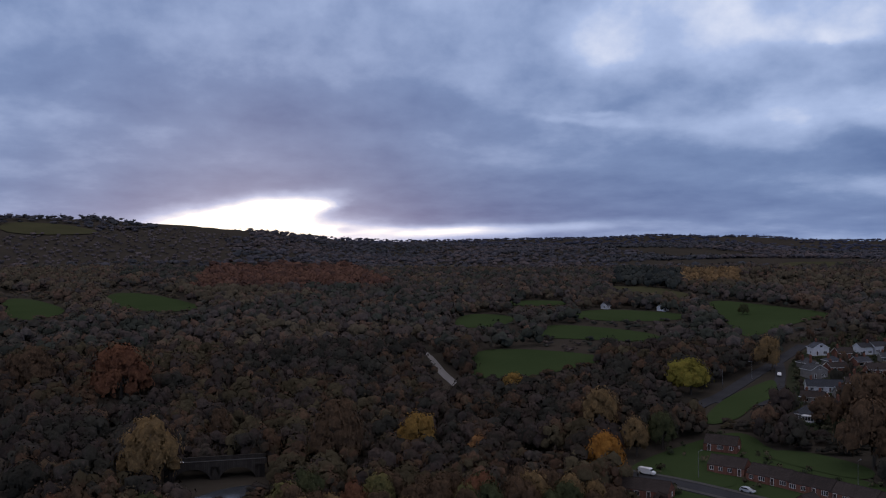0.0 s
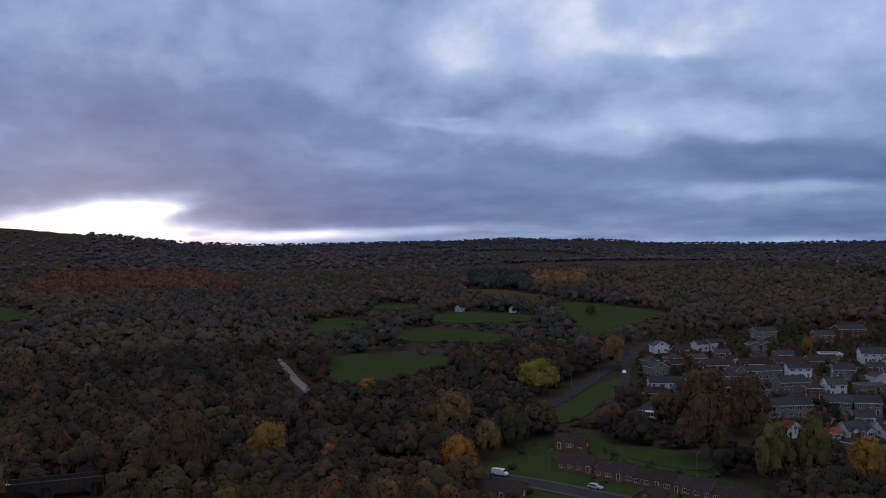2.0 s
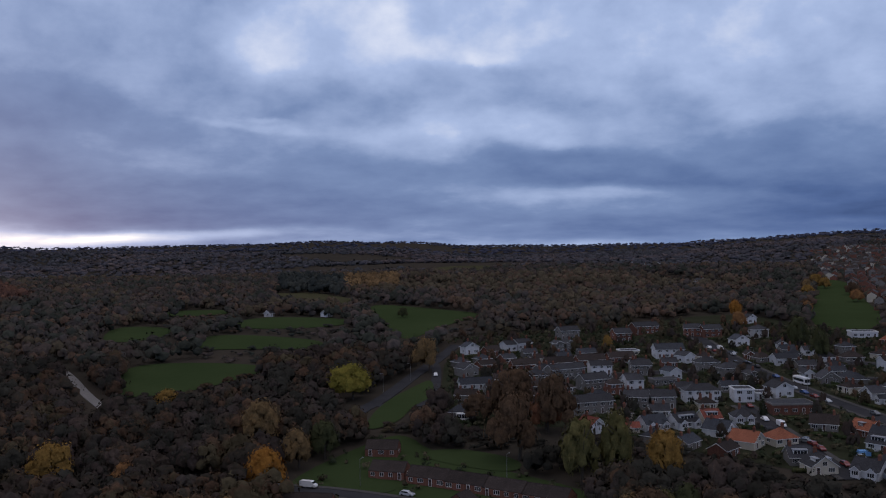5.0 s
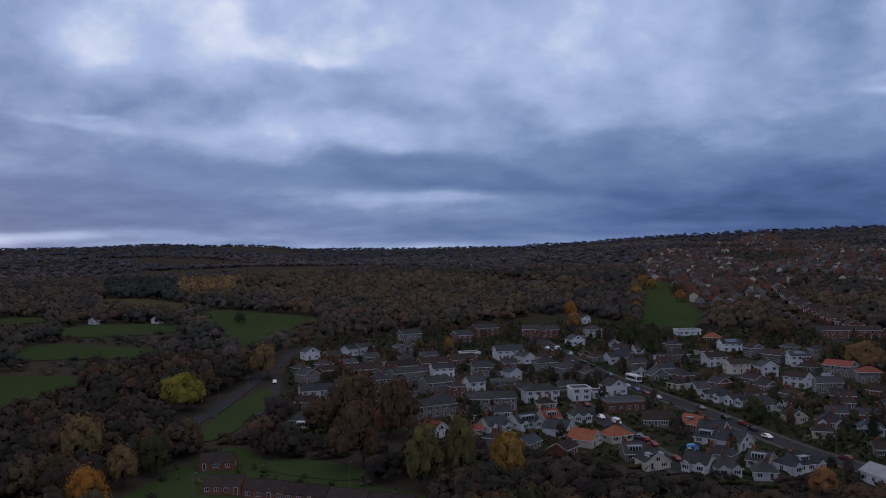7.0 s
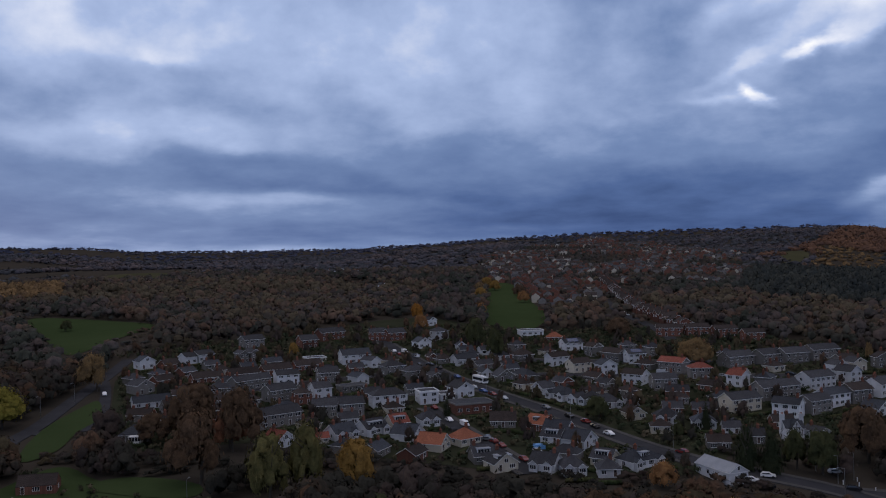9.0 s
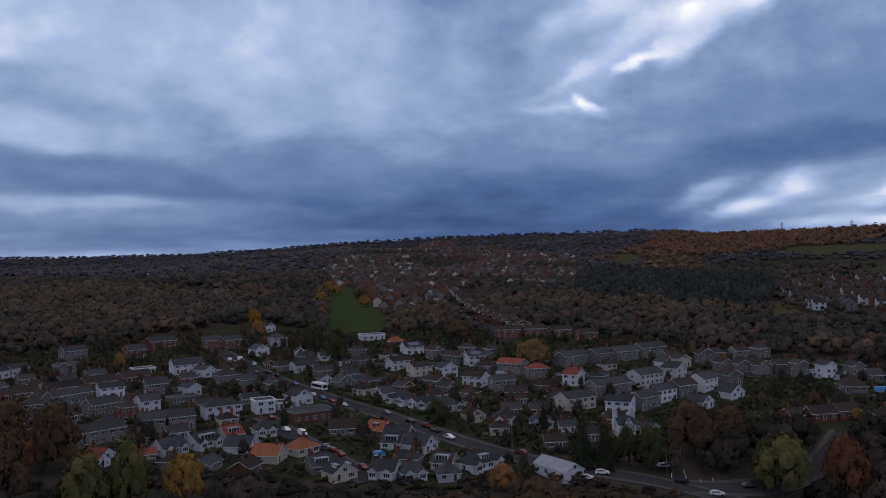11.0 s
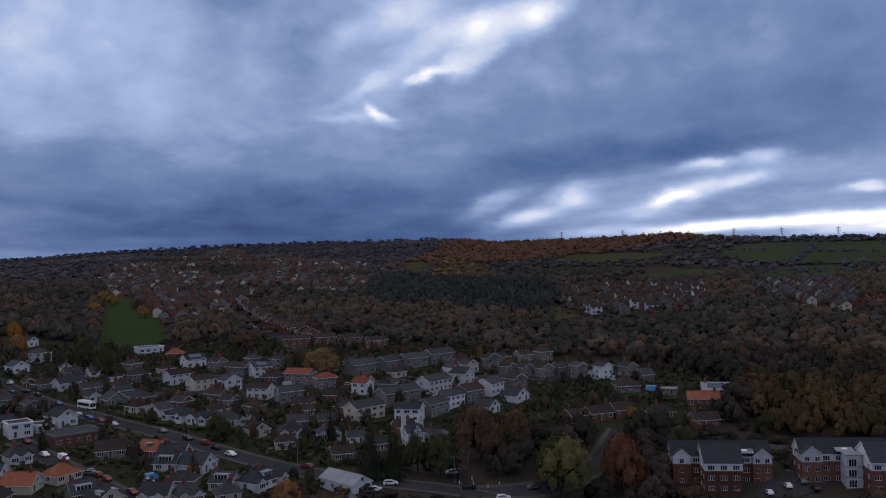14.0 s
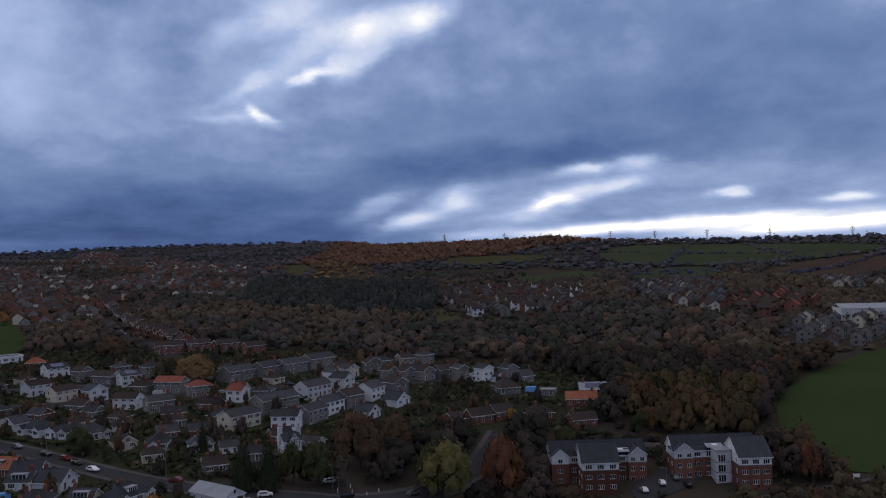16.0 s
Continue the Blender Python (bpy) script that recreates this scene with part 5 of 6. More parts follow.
def trunk_mesh(rng, h, r):
    """Tapered trunk with limbs."""
    v, f = [], []

    def limb(p0, p1, r0, r1):
        p0, p1 = np.array(p0), np.array(p1)
        d = (p1 - p0) / np.linalg.norm(p1 - p0)
        u = np.cross(d, (0.3, 0.9, 0.2))
        u /= np.linalg.norm(u)
        w = np.cross(d, u)
        b = len(v)
        for p, q in ((p0, r0), (p1, r1)):
            for k in range(6):
                a = k * math.pi / 3
                v.append(p + q * (math.cos(a) * u + math.sin(a) * w))
        for k in range(6):
            f.append((b + k, b + (k + 1) % 6, b + 6 + (k + 1) % 6, b + 6 + k))

    limb((0, 0, -1.0), (0.1, 0, h * 0.35), r, r * 0.7)
    limb((0.1, 0, h * 0.33), (0, 0.1, h * 0.8), r * 0.7, r * 0.2)
    for _ in range(6):
        a, z = rng.rand() * 6.283, h * rng.uniform(0.25, 0.55)
        q = h * rng.uniform(0.2, 0.34)
        limb((0.1, 0, z), (q * math.cos(a), q * math.sin(a), z + h * rng.uniform(0.18, 0.34)), r * 0.35, r * 0.08)
    return mesh_of("trunk", v, f, [M["bark"]])


def shares(n, lobes, level, sprays, size, shape="round"):
    return [crown(np.random.RandomState(100 + sprays + k), lobes, level, sprays, size, shape) for k in range(n)]


FINE, PINE = shares(6, 26, 1, 1500, 0.034), shares(2, 8, 1, 900, 0.05, "cone")
MIDDLE, COARSE, LUMP = shares(14, 8, 1, 170, 0.056), shares(14, 3, 1, 30, 0.09), shares(12, 1, 1, 6, 0.16)
TRUNKS = [trunk_mesh(np.random.RandomState(k), 1.0, 0.03) for k in range(4)]
CROWN = {}
SEEN = {"brown": "brown", "tan": "tan-leaved", "yellow": "bright yellow", "olive": "olive green", "amber": "amber", "orange": "vivid orange", "rust": "rust-coloured", "red": "russet red", "green": "dark green", "pine": "dark evergreen"}
CLEAR = []


def tree(x, y, h, w, tint, group=""):
    k = tr.randint(6)
    key = (tint, k % 2 if tint == "pine" else k)
    if key not in CROWN:
        proto = PINE[key[1]] if tint == "pine" else FINE[key[1]]
        CROWN[key] = foliage("crown", *proto, TINT[tint])
    kind = "conifer" if tint == "pine" else "tree"
    e = thing(kind, x, y, float(tr.rand() * 360), f"{SEEN[tint]} autumn tree with a broad crown" if tint != "pine" else "dark evergreen conifer with a pointed crown", kind, group)
    child("trunk", TRUNKS[k % 4], e, Matrix.Diagonal((h, h, h, 1)))
    child("crown", CROWN[key], e, Matrix.Diagonal((w, w, h, 1)))
    return e


TREES = [
    (101, 367, 13.9, 10.1, "yellow"),
    (48, 266, 12.4, 6.7, "orange"),
    (-8, 289, 12.9, 7.4, "amber"),
    (11, 281, 7.9, 4.1, "rust"),
    (54, 309, 15.9, 7.8, "tan"),
    (61, 285, 11.9, 5.8, "tan"),
    (72, 293, 11.5, 5.5, "green"),
    (29, 373, 8.5, 5.9, "amber"),
    (150, 409, 15.1, 6.9, "tan"),
    (134, 238, 18.1, 7.0, "olive"),
    (144, 234, 20.1, 5.9, "olive"),
    (156, 227, 14.2, 6.1, "amber"),
    (152, 293, 12.5, 7.1, "red"),
    (127, 267, 19.9, 9.0, "brown"),
    (256, 419, 9.1, 3.9, "amber"),
    (358, 438, 12, 6.3, "rust"),
    (515, 548, 13, 8, "amber"),
    (556, 592, 13, 8, "tan"),
    (586, 604, 12, 7, "amber"),
    (612, 640, 12, 8, "amber"),
    (560, 548, 12, 8, "brown"),
    (520, 506, 11, 7, "rust"),
    (446, 478, 11, 6, "brown"),
    (470, 424, 12, 7, "brown"),
    (434, 464, 11, 5.5, "rust"),
    (286, 114, 21.2, 10.8, "olive"),
    (300, 101, 22.4, 9.5, "red"),
    (289, 144, 20.9, 10.5, "brown"),
    (305, 137, 17.8, 8.9, "brown"),
    (290, 121, 16.8, 7.5, "green"),
    (250, 162, 17.3, 4.5, "pine"),
    (253, 156, 15.9, 4.3, "pine"),
    (278, 193, 11.9, 2.2, "pine"),
    (263, 154, 14.2, 5.3, "green"),
    (266, 147, 16.0, 7.1, "green"),
    (221, 171, 8.8, 5.6, "rust"),
    (167, 243, 10.1, 5.9, "amber"),
    (390, 480, 13.3, 6.3, "orange"),
    (339, 371, 19.7, 8.3, "green"),
    (323, 340, 18.3, 6.1, "green"),
    (264, 195, 7.6, 2.9, "green"),
    (403, 177, 7.9, 3.4, "amber"),
    (369, 255, 15.9, 12.0, "tan"),
    (416, 335, 12.8, 11.2, "brown"),
    (328, 9, 15.6, 4.5, "red"),
    (427, 201, 9.9, 2.5, "tan"),
    (357, 111, 5.6, 3.0, "amber"),
    (343, 88, 8.2, 6.2, "green"),
    (266, 230, 10.6, 6.4, "green"),
    (232, 274, 8.6, 1.9, "pine"),
    (148, 311, 18.5, 10.3, "brown"),
    (153, 289, 19.5, 8.8, "brown"),
    (135, 314, 10.2, 7.1, "brown"),
    (-126, 348, 22.7, 13.1, "red"),
    (-73, 291, 13.7, 4.9, "brown"),
    (-32, 269, 21.3, 9.8, "brown"),
    (-84, 252, 19.2, 9.6, "tan"),
    (-167, 362, 17.9, 10.2, "brown"),
    (97, 424, 5.6, 3.1, "rust"),
    (200, 592, 8.5, 5.0, "green"),

]
for x, y, h, w, tint in TREES:
    big = 1.25 if x < 200 else 1.0
    tree(x, y, h * big, w * big, tint, "autumn trees round the village")
    CLEAR.append((x, y, w * (1.35 if x < 200 else 0.7)))
CX, CY, CR = (np.array(c) for c in zip(*CLEAR))

STANDS = ("town", "larch", "pines", "spruce", "gold", "scrub", "russet", "moor")
OPEN = [rounded(POLY[k], 1) for k in POLY if k not in STANDS]


def bare(x, y):
    """Where no wood grows: fields, roads, the village, the estates."""
    no = np.zeros(x.shape, bool)
    for p in OPEN + [POLY["town"]]:
        no |= inside(x, y, p)
    for line, half in ROAD_LINES:
        for px, py in line:
            no |= (x - px) ** 2 + (y - py) ** 2 < (half + 1.5) ** 2
    return no


def scatter(rng, r0, r1, step, a0=-29.0, a1=102.0):
    """Jittered points over a sector of the land."""
    out = []
    r = r0
    while r < r1:
        n = int(math.radians(a1 - a0) * r / step)
        a = np.radians(a0 + (a1 - a0) * (np.arange(n) + rng.rand(n)) / n)
        q = r + step * (rng.rand(n) - 0.5)
        out.append(np.stack([MID[0] + q * np.sin(a), MID[1] + q * np.cos(a)], -1))
        r += step * 0.92
    return np.vstack(out)


EYE_AT = (15.0, 20.0, 70.0)
LOW = [rounded(POLY[k], 1) for k in POLY if k not in STANDS[1:] + ("copse", "estate5", "plough", "hill2", "hill3")]


def low_growth(pts, height):
    """Where the ground behind is open pasture, gardens or roofs, only hedge-high growth stands in front of it."""
    x, y = pts[:, 0], pts[:, 1]
    z = land(x, y)
    low = np.zeros(len(x), bool)
    dx, dy = x - EYE_AT[0], y - EYE_AT[1]
    for k in (0.45, 0.75, 1.0):
        drop = np.maximum(EYE_AT[2] - z - height * k, 3.0)
        s = (EYE_AT[2] - z) / drop
        for _ in range(3):
            s = (EYE_AT[2] - land(EYE_AT[0] + dx * s, EYE_AT[1] + dy * s)) / drop
        px, py = EYE_AT[0] + dx * s, EYE_AT[1] + dy * s
        for p in LOW:
            low |= inside(px, py, p)
    return low


def wood(name, pts, protos, h0, h1, ratio, mat, label, rng, hold=True):
    vs, fs, ns, tones, n = [], [], [], [], 0
    z = land(pts[:, 0], pts[:, 1])
    low = low_growth(pts, h1 * 0.85) if hold else np.zeros(len(pts), bool)
    for (x, y), zz, short in zip(pts, z, low):
        h = rng.uniform(h0, h1) * (0.28 if short else 1.0)
        v, f, nrm = protos[rng.randint(len(protos))]
        w = h * ratio * rng.uniform(0.8, 1.25) * (1.8 if short else 1.0)
        a = rng.rand() * 6.283
        m = np.array([[math.cos(a), -math.sin(a), 0], [math.sin(a), math.cos(a), 0], [0, 0, 1]])
        vs.append((v * (w, w, h)) @ m.T + (x, y, zz))
        ns.append(nrm @ m.T)
        fs.append(f + n)
        tones.append(np.full(len(v), rng.rand(), np.float32))
        n += len(v)
    me = foliage(name, np.vstack(vs), np.vstack(fs), np.vstack(ns), mat)
    me.attributes.new("tone", "FLOAT", "POINT").data.foreach_set("value", np.concatenate(tones))
    return tagged(new(name, me), label, "woodland", kind="stuff")


near = scatter(tr, 205, 450, 6.4)
near = near[~bare(near[:, 0], near[:, 1])]
near = near[((near[:, :1] - CX) ** 2 + (near[:, 1:] - CY) ** 2 > CR**2).all(1)]
# single trees along the near edge, then the joined wood behind them
dist = np.hypot(near[:, 0] - MID[0], near[:, 1] - MID[1])
order = np.argsort(dist)
TONES = ["brown", "brown", "brown", "green", "tan", "brown", "red", "olive", "green", "brown"]
short = low_growth(near, 12.0)
for k in order[:240]:
    h = tr.uniform(8, 15) * (0.4 if short[k] else 1.0)
    tree(float(near[k, 0]), float(near[k, 1]), h, h * tr.uniform(0.42, 0.56), TONES[tr.randint(len(TONES))], "wood edge trees")
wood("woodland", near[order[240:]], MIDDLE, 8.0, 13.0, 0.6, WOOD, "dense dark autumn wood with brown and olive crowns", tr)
copse = scatter(tr, 230, 450, 5.2)
copse = copse[inside(copse[:, 0], copse[:, 1], POLY["copse"])]
wood("copse", copse, MIDDLE, 8, 13.5, 0.42, COPSE, "brown and olive copse behind the flats", tr, False)
mid = scatter(tr, 450, 1150, 9.6)
mid = mid[~bare(mid[:, 0], mid[:, 1])]


def stand(pts, key):
    """Takes the points of one plantation out of a scatter."""
    hit = inside(pts[:, 0], pts[:, 1], POLY[key])
    return pts[hit], pts[~hit]


away = scatter(tr, 1150, 2300, 17.0)
rim = scatter(tr, 2300, 4100, 38.0)
away, rim = away[~bare(away[:, 0], away[:, 1])], rim[~bare(rim[:, 0], rim[:, 1])]


def clumped(p):
    return np.sin(p[:, 0] / 170 + 1.7 * np.sin(p[:, 1] / 230)) * np.cos(p[:, 1] / 150 + 0.9) > -0.55


pine, mid = stand(mid, "pines")
wood("conifer_plantation", pine, COARSE, 10, 14, 0.42, SPRUCE, "nearly black conifer plantation on the slope", tr)
for key, name, mat, h0, h1, label in (
    ("spruce", "spruce_plantation", SPRUCE, 10, 14, "black spruce plantation beyond the pastures"),
    ("gold", "larch_plantation", GOLD, 8, 12, "golden larch plantation in the valley"),
    ("russet", "beech_wood", RUSSET, 8, 12, "russet beech wood on the valley side"),
    ("scrub", "scrub", GOLD, 3, 7, "pale golden scrub on the hillside"),
    ("moor", "birch_scrub", MOOR, 4, 6, "bare mauve birch scrub on the moor"),
):
    part_mid, mid = stand(mid, key)
    part_away, away = stand(away, key)
    if len(part_mid):
        wood(name, part_mid, COARSE, h0, h1, 0.6, mat, label, tr, False)
    if len(part_away):
        wood(name, part_away, LUMP, h0, h1, 1.2, mat, label, tr, False)
larch, away = stand(away, "larch")
wood("woodland", mid, COARSE, 7.5, 12.0, 0.68, VALLEY, "dark brown autumn woodland filling the valley", tr)
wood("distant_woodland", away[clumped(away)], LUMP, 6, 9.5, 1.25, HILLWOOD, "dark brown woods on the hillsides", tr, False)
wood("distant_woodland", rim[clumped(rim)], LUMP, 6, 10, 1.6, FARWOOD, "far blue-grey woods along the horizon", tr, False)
wood("larch_plantation", np.repeat(larch, 2, 0) + tr.uniform(-9, 9, (2 * len(larch), 2)), LUMP, 9, 11, 0.8, LARCH, "brown larch plantation along the ridge", tr, False)


# ---- estates on the far slopes ----
er = np.random.RandomState(21)
PLAIN = {}


def far_house(x, y, rot, l, d, st, code, group, near=False):
    """A house seen from afar: walls, roof, chimney and its front and back windows."""
    key = (round(l), round(d), st, code, near)
    if key in PLAIN:
        e = copy_thing(PLAIN[key], pose(x, y, float(land(x, y)), 0, 0, rot))
        tagged(e, group=group)
        return e
    kind, wc, rc = code
    h, span = 2.3 * st + 0.2, l if kind == "g" else d
    rise = span / 2 * 0.6
    e = thing("house", x, y, rot, f"{LOOK[wc]} estate house with a {SHAPE[kind]} {TOP[rc]}", "house", group)
    child("wall", wall_mesh(l, d, h, rise, kind, M[wc]), e)
    child("roof", roof_mesh(l, d, h, rise, kind, M[rc], 0.35), e)
    child("chimney", CHIMNEY, e, pose(l * 0.25 if kind != "g" else 0, 0, h + rise - 0.3))
    for k in (-0.25, 0.25):
        child("window", WIN["wide"], e, pose(k * l, -d / 2, 0.8 + 2.3 * (int(st) - 1)))
    if near:
        child("window", WIN["wide"], e, pose(-0.25 * l, -d / 2, 0.9))
        child("door", DOOR, e, pose(0.2 * l, -d / 2, 0.05))
        child("chimney", CHIMNEY, e, pose(-l * 0.3 if kind != "g" else 0, 0, h + rise - 0.4))
    PLAIN[key] = e
    return e


def joined_houses(name, rows, label):
    """Houses too many and too far off to pick apart: walls, pitched roofs, chimneys and windows in one mesh.
    rows: x, y, turn, length, depth, storeys, wall, roof."""
    slots = [M[k] for k in ("w", "s", "b", "c", "g", "n", "r", "d", "glass")]
    at = {k: i for i, k in enumerate("wsbcgnrd")}
    v, f, idx = [], [], []
    for x, y, turn, l, d, st, wc, rc in rows:
        m = pose(x, y, float(land(x, y)), 0, 0, turn)
        h, rise = 2.6 * st, d * 0.36

        def quads(points, faces, slot):
            n = len(v)
            v.extend(tuple(m @ Vector(p)) for p in points)
            f.extend(tuple(n + k for k in q) for q in faces)
            idx.extend([slot] * len(faces))

        def box(x0, x1, y0, y1, z0, z1, slot):
            quads([(x0, y0, z0), (x1, y0, z0), (x1, y1, z0), (x0, y1, z0), (x0, y0, z1), (x1, y0, z1), (x1, y1, z1), (x0, y1, z1)], [(0, 1, 5, 4), (1, 2, 6, 5), (2, 3, 7, 6), (3, 0, 4, 7), (4, 5, 6, 7)], slot)

        a, b = l / 2, d / 2
        quads([(-a, -b, -2), (a, -b, -2), (a, b, -2), (-a, b, -2), (-a, -b, h), (a, -b, h), (a, b, h), (-a, b, h), (-a, 0, h + rise), (a, 0, h + rise)], [(0, 1, 5, 4), (1, 2, 6, 9, 5), (2, 3, 7, 6), (3, 0, 4, 8, 7)], at[wc])
        for s in (-1, 1):
            e = [(-a - 0.3, s * (b + 0.35), h - 0.25), (a + 0.3, s * (b + 0.35), h - 0.25), (a + 0.3, 0, h + rise + 0.05), (-a - 0.3, 0, h + rise + 0.05)]
            quads(e + [(p, q, z + 0.15) for p, q, z in e], [(4, 5, 6, 7), (0, 1, 5, 4), (1, 2, 6, 5), (3, 0, 4, 7)], at[rc])
        box(a * 0.4, a * 0.4 + 0.7, -0.3, 0.3, h + rise - 0.4, h + rise + 1.1, at["b"])
        for fl in range(int(st)):
            for k in (-0.25, 0.25):
                for s in (-1, 1):
                    box(k * l - 0.7, k * l + 0.7, min(s * b, s * (b + 0.05)), max(s * b, s * (b + 0.05)), 0.9 + 2.6 * fl, 2.1 + 2.6 * fl, 8)
            box(a, a + 0.05, -0.5, 0.5, 0.9 + 2.6 * fl, 2.1 + 2.6 * fl, 8)
            box(-a - 0.05, -a, -0.5, 0.5, 0.9 + 2.6 * fl, 2.1 + 2.6 * fl, 8)
    return tagged(new(name, mesh_of(name, v, f, slots, idx)), label, "houses", kind="stuff")


def estate(poly, turn, gap_x, gap_y, codes, group, most=90, jitter=2.0, size=None):
    poly = rounded(poly, 1)
    px, py = [p[0] for p in poly], [p[1] for p in poly]
    cx, cy = sum(px) / len(px), sum(py) / len(py)
    ca, sa = math.cos(radians(turn)), math.sin(radians(turn))
    spots = []
    for i in range(-40, 41):
        for j in range(-40, 41):
            u, v = i * gap_x + (j % 2) * gap_x / 2, j * gap_y
            x, y = cx + u * ca - v * sa + er.uniform(-jitter, jitter), cy + u * sa + v * ca + er.uniform(-jitter, jitter)
            if inside(np.array([x]), np.array([y]), poly)[0]:
                spots.append((x, y, j))
    spots.sort(key=lambda s: math.hypot(s[0] - MID[0], s[1] - MID[1]))
    rows = []
    for x, y, j in spots[:most]:
        code = codes[er.randint(len(codes))]
        l, d = size or (8, 7)
        across = 90 if code[0] == "g" else 0
        rows.append((x, y, turn + across + (0 if j % 2 else 180) + er.uniform(-6, 6), l, d, 2 if er.rand() < 0.8 else 1, code[1], code[2]))
    joined_houses("estate_houses", rows, group)


def house_row(line, n, side, face, codes, group, l=8, d=8, st=2):
    pts = resample(line, 2.0)
    t = np.gradient(pts, axis=0)
    for k in np.linspace(2, len(pts) - 3, n).astype(int):
        a = math.degrees(math.atan2(t[k, 1], t[k, 0]))
        nx, ny = -t[k, 1], t[k, 0]
        m = math.hypot(nx, ny)
        far_house(pts[k, 0] + side * nx / m, pts[k, 1] + side * ny / m, a + face, l, d, st, codes[er.randint(len(codes))], group)


FAR_LINE = [(444, 324), (486, 379), (541, 438), (620, 510), (720, 602)]
house_row(FAR_LINE, 30, -13, 180, ["gbn", "pbn", "gsn", "pbn"], "terraces along the far road", 9, 9)
estate(POLY["estate1"], 25, 15, 19, ["gbn", "pbn", "gwn", "psn", "gsn", "gcn", "psg"], "hillside estate of brick and pale houses with gables", 110)
estate(POLY["estate2"], 12, 9.5, 13.5, ["psd", "psn", "pbn", "psd", "pcn"], "dense rows of small grey-roofed estate houses", 170, 1.2, (6, 6))
estate(POLY["estate3"], -8, 13, 15, ["pbn", "pbr", "pbn", "gbn"], "rows of brown and red roofed brick houses", 80)
estate(POLY["estate4"], 4, 13, 16, ["psg", "pcn", "psn"], "rows of pale houses on the upper slope", 30)
estate(POLY["estate6"], -20, 12, 14, ["psg", "psn", "pcg"], "grey estate houses beside the large pale shed", 34, 2.0, (6.5, 5.5))


# ---- further village houses between the main rows ----
fill = scatter(er, 215, 500, 8.5, 5.0, 105.0)
ok = inside(fill[:, 0], fill[:, 1], POLY["town"]) & ~((fill[:, 0] > 305) & (fill[:, 1] < 170))
for k in POLY:
    if k not in STANDS:
        ok &= ~inside(fill[:, 0], fill[:, 1], rounded(POLY[k], 1))
for line, half in ROAD_LINES:
    for px, py in line:
        ok &= (fill[:, 0] - px) ** 2 + (fill[:, 1] - py) ** 2 > (half + 6.5) ** 2
for x, y, r in CLEAR:
    ok &= (fill[:, 0] - x) ** 2 + (fill[:, 1] - y) ** 2 > (r + 6.0) ** 2
NEIGHBOURS = [(x, y, rot, l / 2, d / 2) for rows in HOUSES.values() for x, y, rot, l, d, *_ in rows] + [(243.1, 167.1, -110, 7.4, 3.3)]
INFILL = []
for x, y in fill[ok]:
    free = True
    for hx, hy, rot, a, b in NEIGHBOURS:
        c, s = math.cos(radians(rot)), math.sin(radians(rot))
        u, v = (x - hx) * c + (y - hy) * s, -(x - hx) * s + (y - hy) * c
        if abs(u) < a + 5.5 and abs(v) < b + 7.0:
            free = False
            break
    if free and len(INFILL) < 70:
        rot = min(NEIGHBOURS, key=lambda q: (q[0] - x) ** 2 + (q[1] - y) ** 2)[2]
        code = ["psg", "hsn", "pwg", "hsg", "psn", "hcn", "psd", "pbn", "pbg", "hsd"][er.randint(10)]
        l, d = (7, 6.5) if er.rand() < 0.7 else (9, 6.5)
        st = 1 if (x < 340 or er.rand() < 0.5) else 2
        NEIGHBOURS.append((x, y, rot, l / 2, d / 2))
        INFILL.append((float(x), float(y), rot, l, d))
        far_house(float(x), float(y), rot, l, d, st, code, "village houses", True)


def far_town(poly, step, turn, label):
    """Roofs and walls of the distant town, too many and too far off to tell apart."""
    px, py = [p[0] for p in poly], [p[1] for p in poly]
    xs, ys = np.meshgrid(np.arange(min(px), max(px), step), np.arange(min(py), max(py), step))
    x, y = xs.ravel() + er.uniform(-4, 4, xs.size), ys.ravel() + er.uniform(-4, 4, xs.size)
    ok = inside(x, y, poly) & (wave(x, y, 60.0) > -0.35) & ~inside(x, y, rounded(POLY["rec"], 1))
    v, f, idx = [], [], []
    for a, b in zip(x[ok], y[ok]):
        z = float(land(a, b))
        l, d, h = er.uniform(6, 10), er.uniform(5.5, 7), er.choice([2.6, 4.6, 5.0])
        r = radians(turn + er.choice([0, 0, 90]) + er.uniform(-8, 8))
        c, s = math.cos(r), math.sin(r)
        n = len(v)
        for q in (-2, h):
            v += [(a + p * c - w * s, b + p * s + w * c, z + q) for p, w in ((-l / 2, -d / 2), (l / 2, -d / 2), (l / 2, d / 2), (-l / 2, d / 2))]
        v += [(a + p * c, b + p * s, z + h + d * 0.33) for p in (-l / 2, l / 2)]
        m = int(er.choice([0, 1, 1, 1, 2, 2, 2, 2, 2, 2]))
        t = int(er.choice([3, 4, 4, 4]))
        f += [(n, n + 1, n + 5, n + 4), (n + 1, n + 2, n + 6, n + 5), (n + 2, n + 3, n + 7, n + 6), (n + 3, n, n + 4, n + 7), (n + 7, n + 4, n + 8), (n + 5, n + 6, n + 9), (n + 4, n + 5, n + 9, n + 8), (n + 6, n + 7, n + 8, n + 9)]
        idx += [m] * 6 + [t] * 2
    me = mesh_of("distant_town", v, f, [M["c"], M["s"], M["b"], M["g"], M["n"], M["r"]], idx)
    return tagged(new("distant_town", me), label, "town", kind="stuff")


far_town(POLY["estate5"], 15, 40, "distant small town of grey and brown roofs on the hillside")


